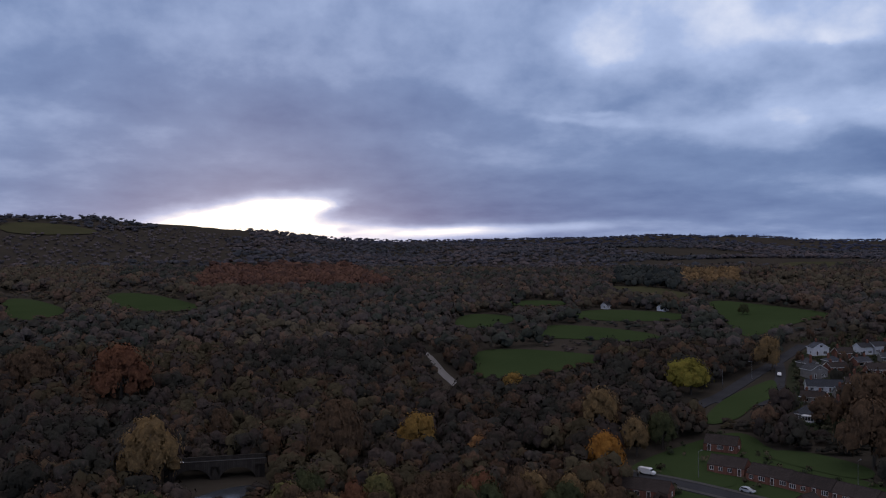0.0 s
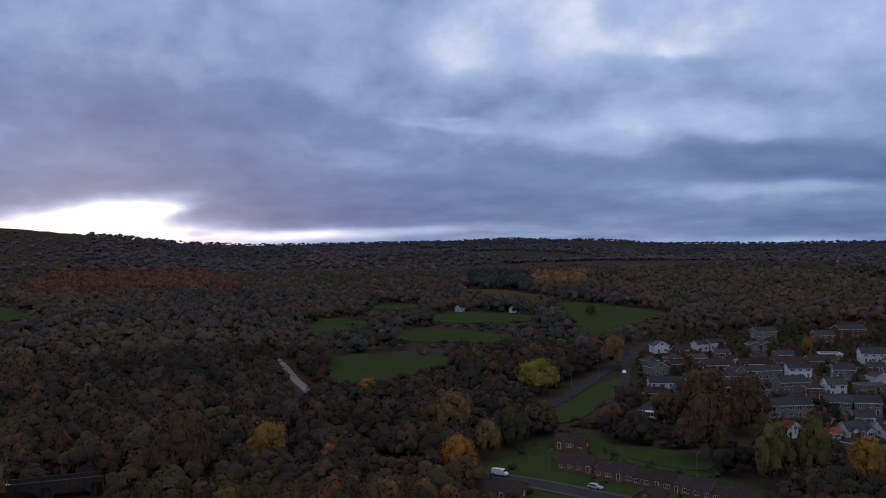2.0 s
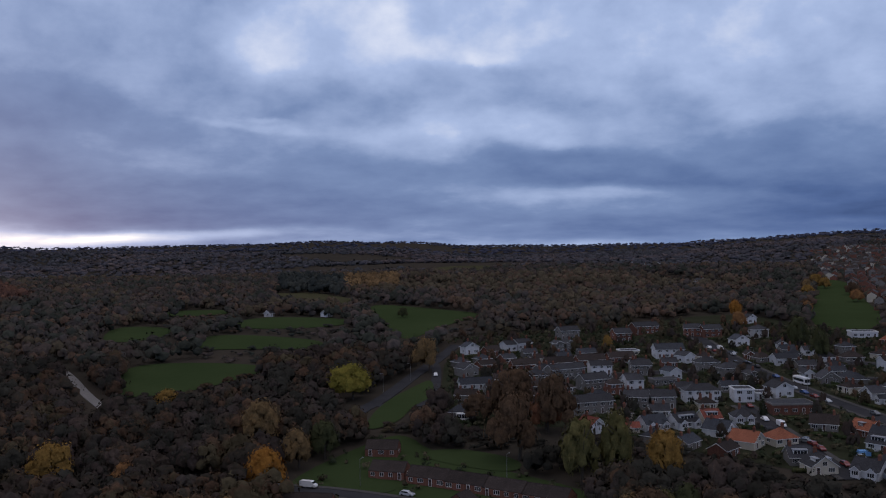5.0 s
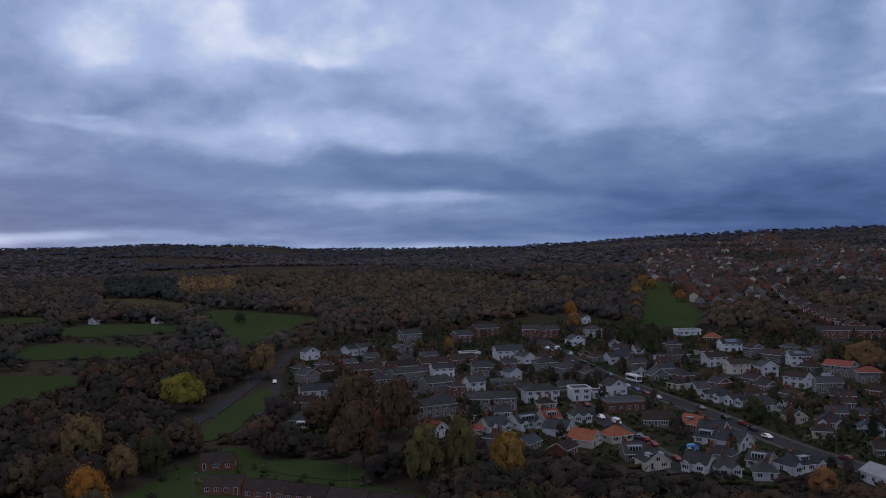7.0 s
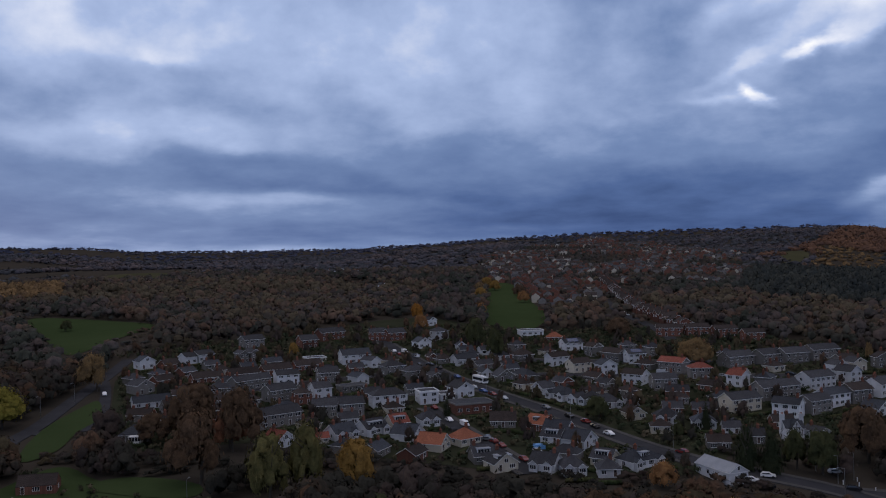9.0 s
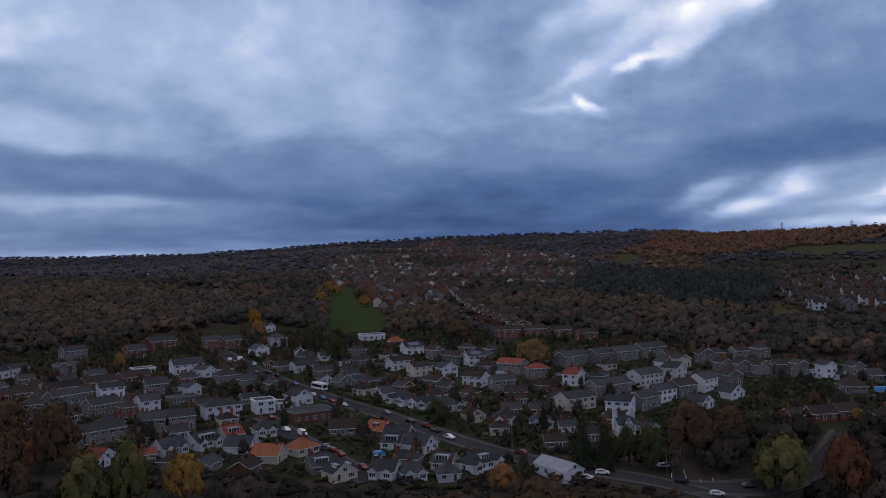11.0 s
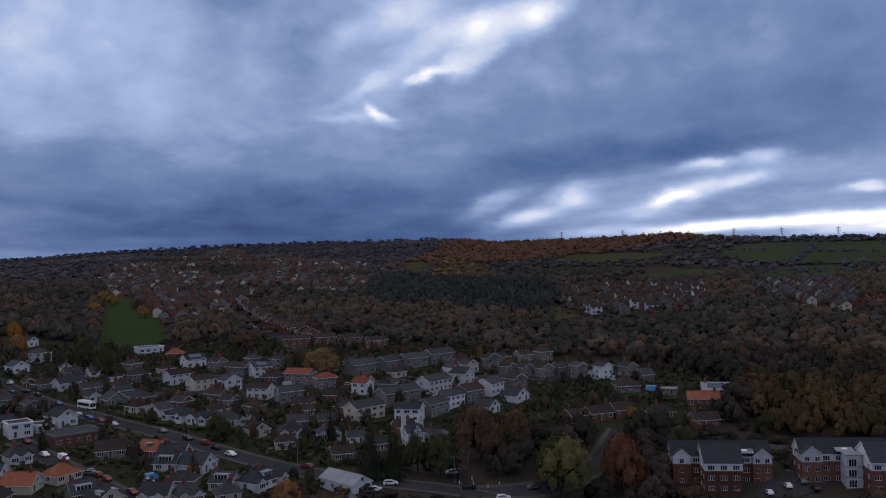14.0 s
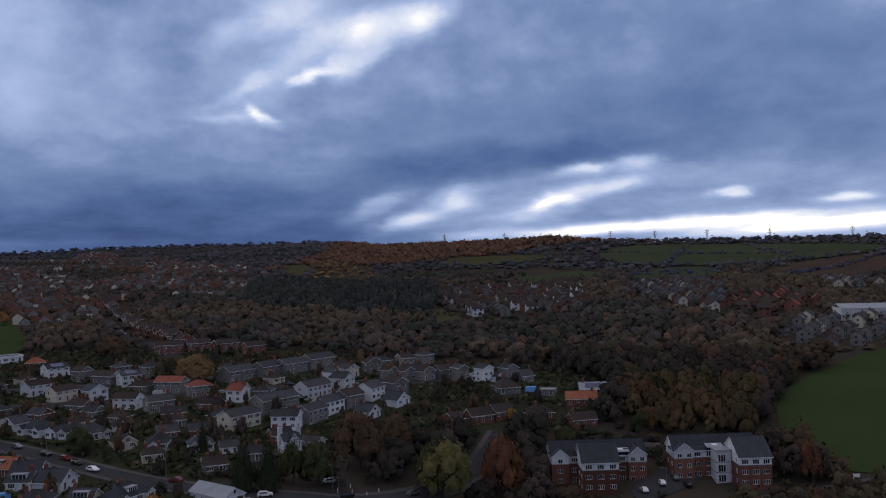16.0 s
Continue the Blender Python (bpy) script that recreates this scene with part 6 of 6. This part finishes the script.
# ---- the large pale shed ----
def big_shed(x, y, rot):
    e = thing("warehouse", x, y, rot, "large pale metal-clad shed with a grey roof", "warehouse")
    child("wall", boxes("wall", [(-19, 19, -12, 12, -3, 6.5, 0)] + [(-19.06 + 2.5 * k, -18.9 + 2.5 * k, -12.08, -12, 0, 6.4, 1) for k in range(1, 16)], [M["w"], M["metal"]]), e)
    child("roof", roof_mesh(38, 24, 6.5, 2.0, "p", M["l"], 0.3), e)
    child("roller_door", boxes("roller_door", [(-2.5, 2.5, -0.2, 0.05, 0, 5, 0)], [M["l"]]), e, pose(4, -12.05, 0))
    for k in (-12, -6, 12):
        child("window", WIN["patio"], e, pose(k, -12.05, 1.0))
    return e


big_shed(604, -48, -84)


# ---- gardens: shrubs and hedges among the houses ----
FOOT = []
for group, rows in HOUSES.items():
    for x, y, rot, l, d, *_ in rows:
        FOOT.append((x, y, radians(rot), l / 2 + 1.2, d / 2 + 1.2))
FOOT += [(x, y, radians(rot), l / 2 + 1.2, d / 2 + 1.2) for x, y, rot, l, d in INFILL]
FOOT += [(316, 76, radians(-71.6), 17, 13), (326, 39, radians(-71.6), 16, 14), (258, 166, radians(-27), 13, 8)]


def clear_of_houses(p):
    ok = np.ones(len(p), bool)
    for x, y, r, a, b in FOOT:
        u = (p[:, 0] - x) * math.cos(r) + (p[:, 1] - y) * math.sin(r)
        v = -(p[:, 0] - x) * math.sin(r) + (p[:, 1] - y) * math.cos(r)
        ok &= ~((abs(u) < a) & (abs(v) < b))
        # keep the ground before the front walls fairly low
        ok &= ~((abs(u) < a) & (v < 0) & (v > -b - 1.5))
    for line, half in ROAD_LINES:
        for px, py in line:
            ok &= (p[:, 0] - px) ** 2 + (p[:, 1] - py) ** 2 > (half + 0.3) ** 2
    return ok


SHRUB = shares(10, 2, 1, 24, 0.18)
SHRUB_MAT = leaf_material("garden_shrubs", (0.026, 0.034, 0.02), (0.042, 0.046, 0.027), (0.064, 0.054, 0.035), scale=0.15, per=0.6, tree=0.5)
spots = scatter(tr, 215, 560, 3.4, 5.0, 105.0)
garden = inside(spots[:, 0], spots[:, 1], POLY["town"]) | (inside(spots[:, 0], spots[:, 1], POLY["terrace"]) & (tr.rand(len(spots)) < 0.25)) | inside(spots[:, 0], spots[:, 1], POLY["flats"])
for k in ("lawn", "lawn2", "verge", "yard", "green"):
    garden &= ~inside(spots[:, 0], spots[:, 1], POLY[k])
spots = spots[garden]
spots = spots[clear_of_houses(spots)]
pick = tr.rand(len(spots))
wood("garden_shrubs", spots[pick < 0.93], SHRUB, 1.2, 3.2, 0.7, SHRUB_MAT, "dark garden shrubs and hedges between the houses", tr, False)
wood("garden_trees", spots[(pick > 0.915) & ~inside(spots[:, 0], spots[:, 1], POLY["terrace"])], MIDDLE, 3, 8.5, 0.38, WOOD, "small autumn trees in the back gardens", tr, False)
LINES = [((1000, 20), (985, 140)), ((1110, 25), (1100, 145)), ((1243, 0), (1300, 220)), ((1400, -100), (1440, 210)), ((1250, 110), (1570, 90)), ((960, 140), (1215, 165)), ((930, 12), (1370, -182)), ((1150, 20), (1180, 150)), ((1320, -60), (1560, 0))]
hedge_line = np.vstack([np.array(a) + (np.array(b) - a) * np.linspace(0, 1, int(math.hypot(b[0] - a[0], b[1] - a[1]) / 6))[:, None] for a, b in LINES]) + 0.0
hedge_line += tr.normal(size=hedge_line.shape) * 2.0
# these hedges take the haze-tinted colour of the far woods
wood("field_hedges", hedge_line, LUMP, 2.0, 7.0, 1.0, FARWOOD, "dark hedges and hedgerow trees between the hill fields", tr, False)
spots = scatter(tr, 560, 2000, 10.0, 30.0, 110.0)
keep = np.zeros(len(spots), bool)
for k in ("estate1", "estate2", "estate3", "estate4", "estate5", "estate6", "estate8"):
    keep |= inside(spots[:, 0], spots[:, 1], POLY[k])
keep &= ~inside(spots[:, 0], spots[:, 1], rounded(POLY["rec"], 1))
wood("estate_shrubs", spots[keep], LUMP, 3.0, 8, 0.7, VALLEY, "small trees and bushes between the estate houses", tr, False)


# ---- garden walls, hedges and sheds by the houses ----
def hedge_mesh(l):
    rng = np.random.RandomState(int(l * 10))
    n = max(3, int(l / 0.9))
    vs, fs, ns, c = [], [], [], 0
    bv, bf = BALL[1]
    for k in range(n):
        vs.append(np.array([-l / 2 + l * (k + 0.5) / n, 0, 0.7]) + bv * (0.75, 0.55, 0.85) * (0.8 + 0.35 * rng.rand(len(bv), 1)))
        ns.append(bv)
        fs.append(bf + c)
        c += len(bv)
    return foliage("hedge", np.vstack(vs), np.vstack(fs), np.vstack(ns), M["hedge"])


HEDGE = {k: hedge_mesh(k) for k in (6, 9, 12)}
SHED = boxes("shed_wall", [(-1.2, 1.2, -0.9, 0.9, -0.5, 2.0, 0)], [M["bark"]])
SHED_ROOF = roof_mesh(2.4, 1.8, 2.0, 0.6, "p", M["g"], 0.15, False)
FENCE = boxes("panels", [(-3, 3, -0.03, 0.03, -0.3, 1.6, 0)] , [M["bark"]])
POST = boxes("post", [(-0.06, 0.06, -0.06, 0.06, -0.5, 1.75, 0)], [M["bark"]])
sr = random.Random(8)
for group, rows in HOUSES.items():
    if group in ("wooded hill villas", "brick terrace"):
        continue
    for x, y, rot, l, d, st, code, extra in rows:
        a = radians(rot)

        def at(u, v):
            return x + u * math.cos(a) - v * math.sin(a), y + u * math.sin(a) + v * math.cos(a)

        hx, hy = at(0, -d / 2 - 5.5)
        if min(np.hypot(line[:, 0] - hx, line[:, 1] - hy).min() - half for line, half in ROAD_LINES) > 0.5:
            size = 12 if l > 11 else 9 if l > 7 else 6
            h = thing("hedge", hx, hy, rot, "clipped dark green garden hedge", "hedge", "front garden hedges")
            child("foliage", HEDGE[size], h)
        if sr.random() < 0.45:
            px, py = at(l * 0.4, d / 2 + 6)
            s = thing("garden_shed", px, py, rot + sr.choice((0, 90)), "small brown wooden garden shed", "shed", "garden sheds")
            child("shed_wall", SHED, s)
            child("shed_roof", SHED_ROOF, s)
        if sr.random() < 0.6:
            px, py = at(l / 2 + 1.6, d / 2 + 1)
            f = thing("fence", px, py, rot + 90, "brown close-boarded garden fence", "fence", "garden fences")
            child("panels", FENCE, f)
            for k in (-3, 0, 3):
                child("post", POST, f, pose(k, 0, 0))


# ---- cars ----
PAINT = {}
for name, c in {"white": (0.7, 0.7, 0.7), "silver": (0.38, 0.4, 0.42), "black": (0.015, 0.015, 0.017), "red": (0.14, 0.02, 0.018), "blue": (0.04, 0.08, 0.2), "grey": (0.12, 0.125, 0.13)}.items():
    PAINT[name] = material(f"{name}_car_paint", c, tuple(q * 1.15 for q in c), 0.5, rough=0.25, bump=0, spec=0.5)


def car_meshes(paint, van=False):
    prof = [(-2.1, 0.35), (-2.15, 0.8), (-1.95, 0.95), (-1.6, 1.42), (0.3, 1.46), (1.05, 0.98), (1.95, 0.82), (2.12, 0.6), (2.1, 0.35)]
    if van:
        prof = [(-2.5, 0.4), (-2.55, 1.9), (-2.4, 2.05), (1.0, 2.05), (1.4, 1.85), (2.0, 1.15), (2.5, 1.0), (2.6, 0.7), (2.55, 0.4)]
    n = len(prof)
    v, f = [], []
    for y, k in ((-0.86, 1.0), (0.86, 1.0)):
        v += [(px, y * (0.84 if pz > 1.1 and not van else 1.0), pz) for px, pz in prof]
    f = [tuple(range(n))[::-1], tuple(range(n, 2 * n))] + [(i, (i + 1) % n, n + (i + 1) % n, n + i) for i in range(n)]
    body = mesh_of("body", v, [q[::-1] for q in f], [PAINT[paint]])
    if van:
        glass_ = boxes("windscreen", [(1.25, 1.85, -0.8, 0.8, 1.25, 1.8, 0)], [M["glass"]])
    else:
        g = [(-1.75, 1.02), (-1.5, 1.36), (0.25, 1.40), (0.88, 1.02)]
        gv = [(px, s * (0.80 if pz > 1.2 else 0.875), pz) for s in (-1, 1) for px, pz in g]
        glass_ = mesh_of("glazing", gv, [(0, 1, 2, 3), (7, 6, 5, 4), (0, 4, 5, 1), (3, 2, 6, 7), (1, 5, 6, 2)], [M["glass"]])
    return body, glass_


def wheel_mesh():
    bm = bmesh.new()
    bmesh.ops.create_cone(bm, cap_ends=True, segments=14, radius1=0.32, radius2=0.32, depth=0.2, matrix=Matrix.Rotation(math.pi / 2, 4, "X"))
    me = bpy.data.meshes.new("wheel")
    bm.to_mesh(me)
    bm.free()
    me.materials.append(M["tyre"])
    return me


WHEEL = wheel_mesh()
CARS = {}


def car(x, y, rot, paint, van=False, lift=0.3):
    key = (paint, van)
    m = pose(x, y, float(land(x, y)) + lift, 0, 0, rot)
    if key in CARS:
        return copy_thing(CARS[key], m)
    e = tagged(new("van" if van else "car"), f"parked {paint} {'panel van' if van else 'hatchback car'} on the tarmac", "van" if van else "car", "parked cars")
    e.matrix_basis = m
    b, g = car_meshes(paint, van)
    body = child("body", b, e)
    child("windscreen" if van else "glazing", g, body)
    for px in (-1.3, 1.35):
        for py in (-0.8, 0.8):
            child("wheel", WHEEL, e, pose(px * (1.2 if van else 1), py, 0.32))
    CARS[key] = e
    return e


ALONG = -70
for x, y, rot, paint, van in [(316, 59, 20, "white", 0), (248.3, 154.5, -60, "white", 0), (241.0, 155.5, -60, "white", 0), (265.8, 127, -60, "white", 0), (260, 230.7, -105, "red", 0), (253, 214.8, -105, "white", 0), (227.7, 268.2, -110, "white", 0), (227, 259.2, -110, "white", 1)]:
    car(x, y, rot, paint, bool(van))
for x, y, rot, paint, van in [(221, 218.4, -110, "silver", 0), (60.7, 265.9, -40, "white", 1), (84.4, 247.2, -50, "silver", 0), (271.7, 145.8, -40, "silver", 0), (240, 150, -60, "black", 0), (262, 240, -105, "black", 0), (266, 255, -105, "grey", 0), (257, 224, -108, "black", 0), (284, 100, -62, "black", 0), (322, 46, 25, "black", 0), (150, 397, -110, "white", 0), (330, 62, 10, "grey", 0), (305, 42, -68, "silver", 0)]:
    car(x, y, rot, paint, bool(van))
for k, (x, y) in enumerate([(345, 258), (356, 243), (376, 214), (360, 290), (375, 270), (338, 286), (390, 246), (302, 388), (289, 352), (279, 322), (218, 240), (210, 216), (490, 386), (500, 396), (512, 410), (524, 422), (300, 376), (234, 286)]):
    car(x + 2.0, y, ALONG - 40 * (k % 2), ["silver", "white", "black", "blue", "grey", "red"][k % 6], k % 7 == 0)


def bus(x, y, rot):
    e = tagged(new("bus"), "white single-deck bus standing on the main road", "bus")
    e.matrix_basis = pose(x, y, float(land(x, y)) + 0.3, 0, 0, rot)
    b = child("body", boxes("body", [(-5, 5, -1.25, 1.25, 0.35, 2.95, 0), (-4.6, 4.6, -1.05, 1.05, 2.95, 3.15, 0)], [PAINT["white"]]), e)
    child("glazing", boxes("glazing", [(-4.6, 4.4, -1.28, 1.28, 1.3, 2.4, 0)], [M["glass"]]), b)
    child("windscreen", boxes("windscreen", [(4.9, 5.05, -1.1, 1.1, 1.1, 2.5, 0)], [M["glass"]]), b)
    for px in (-3.2, 3.2):
        for py in (-1.15, 1.15):
            child("wheel", WHEEL, e, pose(px, py, 0.4) @ Matrix.Diagonal((1.4, 1.2, 1.4, 1)))


bus(281, 307, -106)


# ---- street lamps ----
def lamp_meshes():
    bm = bmesh.new()
    bmesh.ops.create_cone(bm, cap_ends=True, segments=8, radius1=0.1, radius2=0.05, depth=8.5, matrix=Matrix.Translation((0, 0, 3.75)))
    bmesh.ops.create_cone(bm, cap_ends=True, segments=6, radius1=0.05, radius2=0.04, depth=1.5, matrix=Matrix.Translation((0.7, 0, 8.05)) @ Matrix.Rotation(math.radians(82), 4, "Y"))
    me = bpy.data.meshes.new("pole")
    bm.to_mesh(me)
    bm.free()
    me.materials.append(M["metal"])
    head = boxes("lamp_head", [(1.3, 2.0, -0.14, 0.14, 8.05, 8.22, 0)], [M["metal"]])
    return me, head


POLE, HEAD = lamp_meshes()
for x, y, rot in [(116, 249, 40), (265, 142, 120), (304, 122, 60), (273, 141, 100), (268, 150, 120), (256, 136, 130), (118, 376, 210), (390, 36, 0), (296, 135, 60), (286, 121, 110), (136, 392, 210), (254, 190, 0), (258, 236, 180), (270, 292, 180), (293, 350, 180), (316, 52, 90), (330, 8, 120), (75, 262, 40)]:
    e = thing("street_lamp", x, y, rot, "tall grey steel street lamp on a tapered pole", "street lamp", "street lamps")
    child("pole", POLE, e)
    child("lamp_head", HEAD, e)


# ---- pylons on the skyline ----
def pylon_mesh(h):
    v, f = [], []

    def bar(p, q, r):
        p, q = Vector(p), Vector(q)
        d = (q - p).normalized()
        u = d.cross(Vector((0.31, 0.77, 0.55))).normalized() * r
        w = d.cross(u).normalized() * r
        b = len(v)
        for s in (p, q):
            v.extend([tuple(s + u), tuple(s + w), tuple(s - u), tuple(s - w)])
        f.extend((b + k, b + (k + 1) % 4, b + 4 + (k + 1) % 4, b + 4 + k) for k in range(4))

    lv = [(0, h * 0.11), (h * 0.35, h * 0.055), (h * 0.7, h * 0.028), (h, 0.15)]
    for (z0, a0), (z1, a1) in zip(lv, lv[1:]):
        for sx, sy in ((1, 1), (1, -1), (-1, 1), (-1, -1)):
            bar((sx * a0, sy * a0, z0), (sx * a1, sy * a1, z1), 0.3)
        for s in (1, -1):
            bar((a0, s * a0, z0), (-a1, s * a1, z1), 0.2)
            bar((-a0, s * a0, z0), (a1, s * a1, z1), 0.2)
            bar((s * a0, a0, z0), (s * a1, -a1, z1), 0.2)
    for z, w in ((0.66, 0.17), (0.79, 0.2), (0.92, 0.15)):
        bar((-h * w, 0, h * z), (h * w, 0, h * z), 0.3)
        for s in (1, -1):
            bar((s * h * w, 0, h * z), (s * 0.3, 0, h * (z + 0.06)), 0.2)
    return mesh_of("lattice", v, f, [M["metal"]])


PYLON = pylon_mesh(23.0)
for az, far in ((72.2, 1830), (76.0, 1800), (82.6, 1690), (85.3, 1690), (88.4, 1690), (92.0, 1690), (96.5, 1690), (99.6, 1690)):
    x, y = MID[0] + far * math.sin(radians(az)), MID[1] + far * math.cos(radians(az))
    e = thing("pylon", x, y, -az, "slim grey steel lattice pylon on the hill crest", "pylon", "pylons on the ridge")
    child("lattice", PYLON, e, Matrix.Translation((0, 0, -1)))


# ---- white hall ----
def hall(x, y, rot):
    e = thing("village_hall", x, y, rot, "long white hall with a pale grey sheet roof", "hall")
    l, d, h, rise = 14.7, 6.6, 3.2, 1.9
    child("wall", wall_mesh(l, d, h, rise, "p", M["w"]), e)
    child("roof", roof_mesh(l, d, h, rise, "p", M["l"], 0.35), e)
    for k in range(4):
        child("window", WIN["mid"], e, pose(-l / 2 + l * (k + 0.5) / 4, -d / 2, 1.1))
    side = Matrix.Rotation(math.pi / 2, 4, "Z")
    child("door", DOOR, e, side @ pose(-1.0, -l / 2, 0.05))
    child("window", WIN["tall"], e, side @ pose(1.2, -l / 2, 0.9))
    child("window", WIN["slim"], e, side @ pose(0, -l / 2, 3.6))


hall(239.5, 164.0, -110)


# ---- stone road bridge over the river ----
def bridge(x, y, rot):
    z = float(land(x, y)) + 4.2
    e = tagged(new("stone_bridge"), "old dark stone arched road bridge over a stream", "bridge")
    e.matrix_basis = pose(x, y, z, 0, 0, rot)
    l = 30.0
    child("deck", boxes("deck", [(-l / 2, l / 2, -3.2, 3.2, -0.5, 0.0, 0)], [M["tarmac"]]), e)
    for s in (-1, 1):
        child("parapet", boxes("parapet", [(-l / 2, l / 2, s * 3.2 - 0.25, s * 3.2 + 0.25, -0.5, 1.0, 0), (-l / 2, l / 2, s * 3.2 - 0.32, s * 3.2 + 0.32, 1.0, 1.15, 1)], [M["stone"], M["stone"]]), e, None, "dark stone parapet with a flat coping")
    v, f = [], []
    for y0 in (-3.4, 3.4):
        for c in (-6.5, 6.5):
            n = len(v)
            arc = [(c + 5.2 * math.cos(math.pi * k / 10), -4.6 + 3.6 * math.sin(math.pi * k / 10)) for k in range(11)]
            v += [(px, y0, pz) for px, pz in arc] + [(c + 6.5 * (1 - k / 5), y0, -0.4) for k in range(11)]
            f += [(n + k, n + k + 1, n + 12 + k, n + 11 + k) for k in range(10)]
            for px in (c - 6.5, c + 5.2):
                n = len(v)
                v += [(px, y0, -8), (px + 1.3, y0, -8), (px + 1.3, y0, -4.6), (px, y0, -4.6)]
                f += [(n, n + 1, n + 2, n + 3)]
                n = len(v)
                v += [(px, y0, -4.6), (px + 1.3, y0, -4.6), (px + 1.3, y0, -0.4), (px, y0, -0.4)]
                f += [(n, n + 1, n + 2, n + 3)]
    child("arch", mesh_of("arch", v, f, [M["stone"]]), e, None, "twin dark stone arches")
    for px in (-13.1, 0, 13.1):
        child("pier", boxes("pier", [(-1.35, 1.35, -3.3, 3.3, -9, -0.5, 0)], [M["stone"]]), e, pose(px, 0, 0))
    c = car(0, 0, 0, "white")
    c.matrix_basis = pose(x, y, z, 0, 0, rot) @ pose(-11, -1.5, 0.02)


bridge(-68.5, 266, 14)
draped("water", POLY["stream"], M["water"], "pale glossy stream below the stone bridge", "water", 0.2)


# ---- small things by the roads and yards ----
TARP_SHED = boxes("cover", [(-2.2, 2.2, -1.6, 1.6, -0.5, 2.0, 0), (-1.9, 1.9, -1.3, 1.3, 2.0, 2.5, 0)], [M["tarp"]])
TARP_FRAME = boxes("frame", [(-2.3, 2.3, -1.7, -1.6, -0.5, 0.5, 0), (-2.3, 2.3, 1.6, 1.7, -0.5, 0.5, 0)], [M["bark"]])
for x, y, rot, size in ((388.8, 109.9, -70, 1.0), (224.4, 221.0, -20, 0.8)):
    e = thing("covered_store", x, y, rot, "low garden store under a bright blue tarpaulin", "shed", "tarpaulin stores")
    child("cover", TARP_SHED, e, Matrix.Diagonal((size, size, size, 1)))
    child("frame", TARP_FRAME, e, Matrix.Diagonal((size, size, size, 1)))

SIGN_POST = boxes("post", [(-0.06, 0.06, -0.06, 0.06, -0.5, 2.6, 0)], [M["upvc"]])
SIGN_BOARD = boxes("board", [(-1.1, 1.1, -0.05, 0.05, 1.3, 2.5, 0)], [M["upvc"]])
for x, y, rot in ((326.5, 2.0, -70), (331.0, -4.0, -70)):
    e = thing("notice_board", x, y, rot, "white roadside notice board on two posts", "sign", "notice boards by the green")
    for px in (-0.9, 0.9):
        child("post", SIGN_POST, e, pose(px, 0.08, 0))
    child("board", SIGN_BOARD, e)

BOLLARD = boxes("post", [(-0.09, 0.09, -0.09, 0.09, -0.4, 1.3, 0)], [M["upvc"]])
for x, y in ((266.0, 141.0), (269.5, 138.0), (273.0, 140.0), (276.5, 132.5), (271.0, 134.0)):
    e = thing("traffic_post", x, y, 0, "short white traffic post at the road junction", "post", "posts at the junction")
    child("post", BOLLARD, e)

# low stone wall behind the yard of the flats
wall_line = [(346, 72), (348, 64), (347, 56), (344, 50)]
e = thing("garden_wall", 346, 60, 0, "low pale stone wall behind the flats", "wall", "", 0.0)
for (x0, y0), (x1, y1) in zip(wall_line, wall_line[1:]):
    n = math.hypot(x1 - x0, y1 - y0)
    m = Matrix.Translation((x0 - 346, y0 - 60, float(min(land(x0, y0), land(x1, y1))))) @ Matrix.Rotation(math.atan2(y1 - y0, x1 - x0), 4, "Z")
    child("section", boxes("section", [(0, n, -0.2, 0.2, -1.0, 1.6, 0), (0, n, -0.26, 0.26, 1.6, 1.75, 1)], [M["s"], M["concrete"]]), e, m)

# cars parked along the village streets
cr = random.Random(31)
PARK = [((275, 305), (268, 273)), ((299, 380), (284, 339)), ((340, 262), (372, 220)), ((352, 300), (385, 255)), ((221, 251), (214, 230)), ((313, 413), (299, 380)), ((249, 194), (247, 172))]
for (x0, y0), (x1, y1) in PARK:
    a = math.degrees(math.atan2(y1 - y0, x1 - x0))
    nx, ny = -(y1 - y0), x1 - x0
    n = math.hypot(nx, ny)
    for k in (0.15, 0.4, 0.62, 0.88):
        if cr.random() < 0.75:
            s = cr.choice((-1, 1)) * 3.1
            car(x0 + (x1 - x0) * k + nx / n * s, y0 + (y1 - y0) * k + ny / n * s, a + cr.choice((0, 180)), cr.choice(("white", "silver", "black", "grey", "blue", "red", "silver")))
for x, y, rot in ((322, 54, 20), (326, 50, 20), (330, 46, 110), (264, 137, -60), (283, 124, -30)):
    car(x, y, rot, cr.choice(("white", "silver", "black", "grey")))
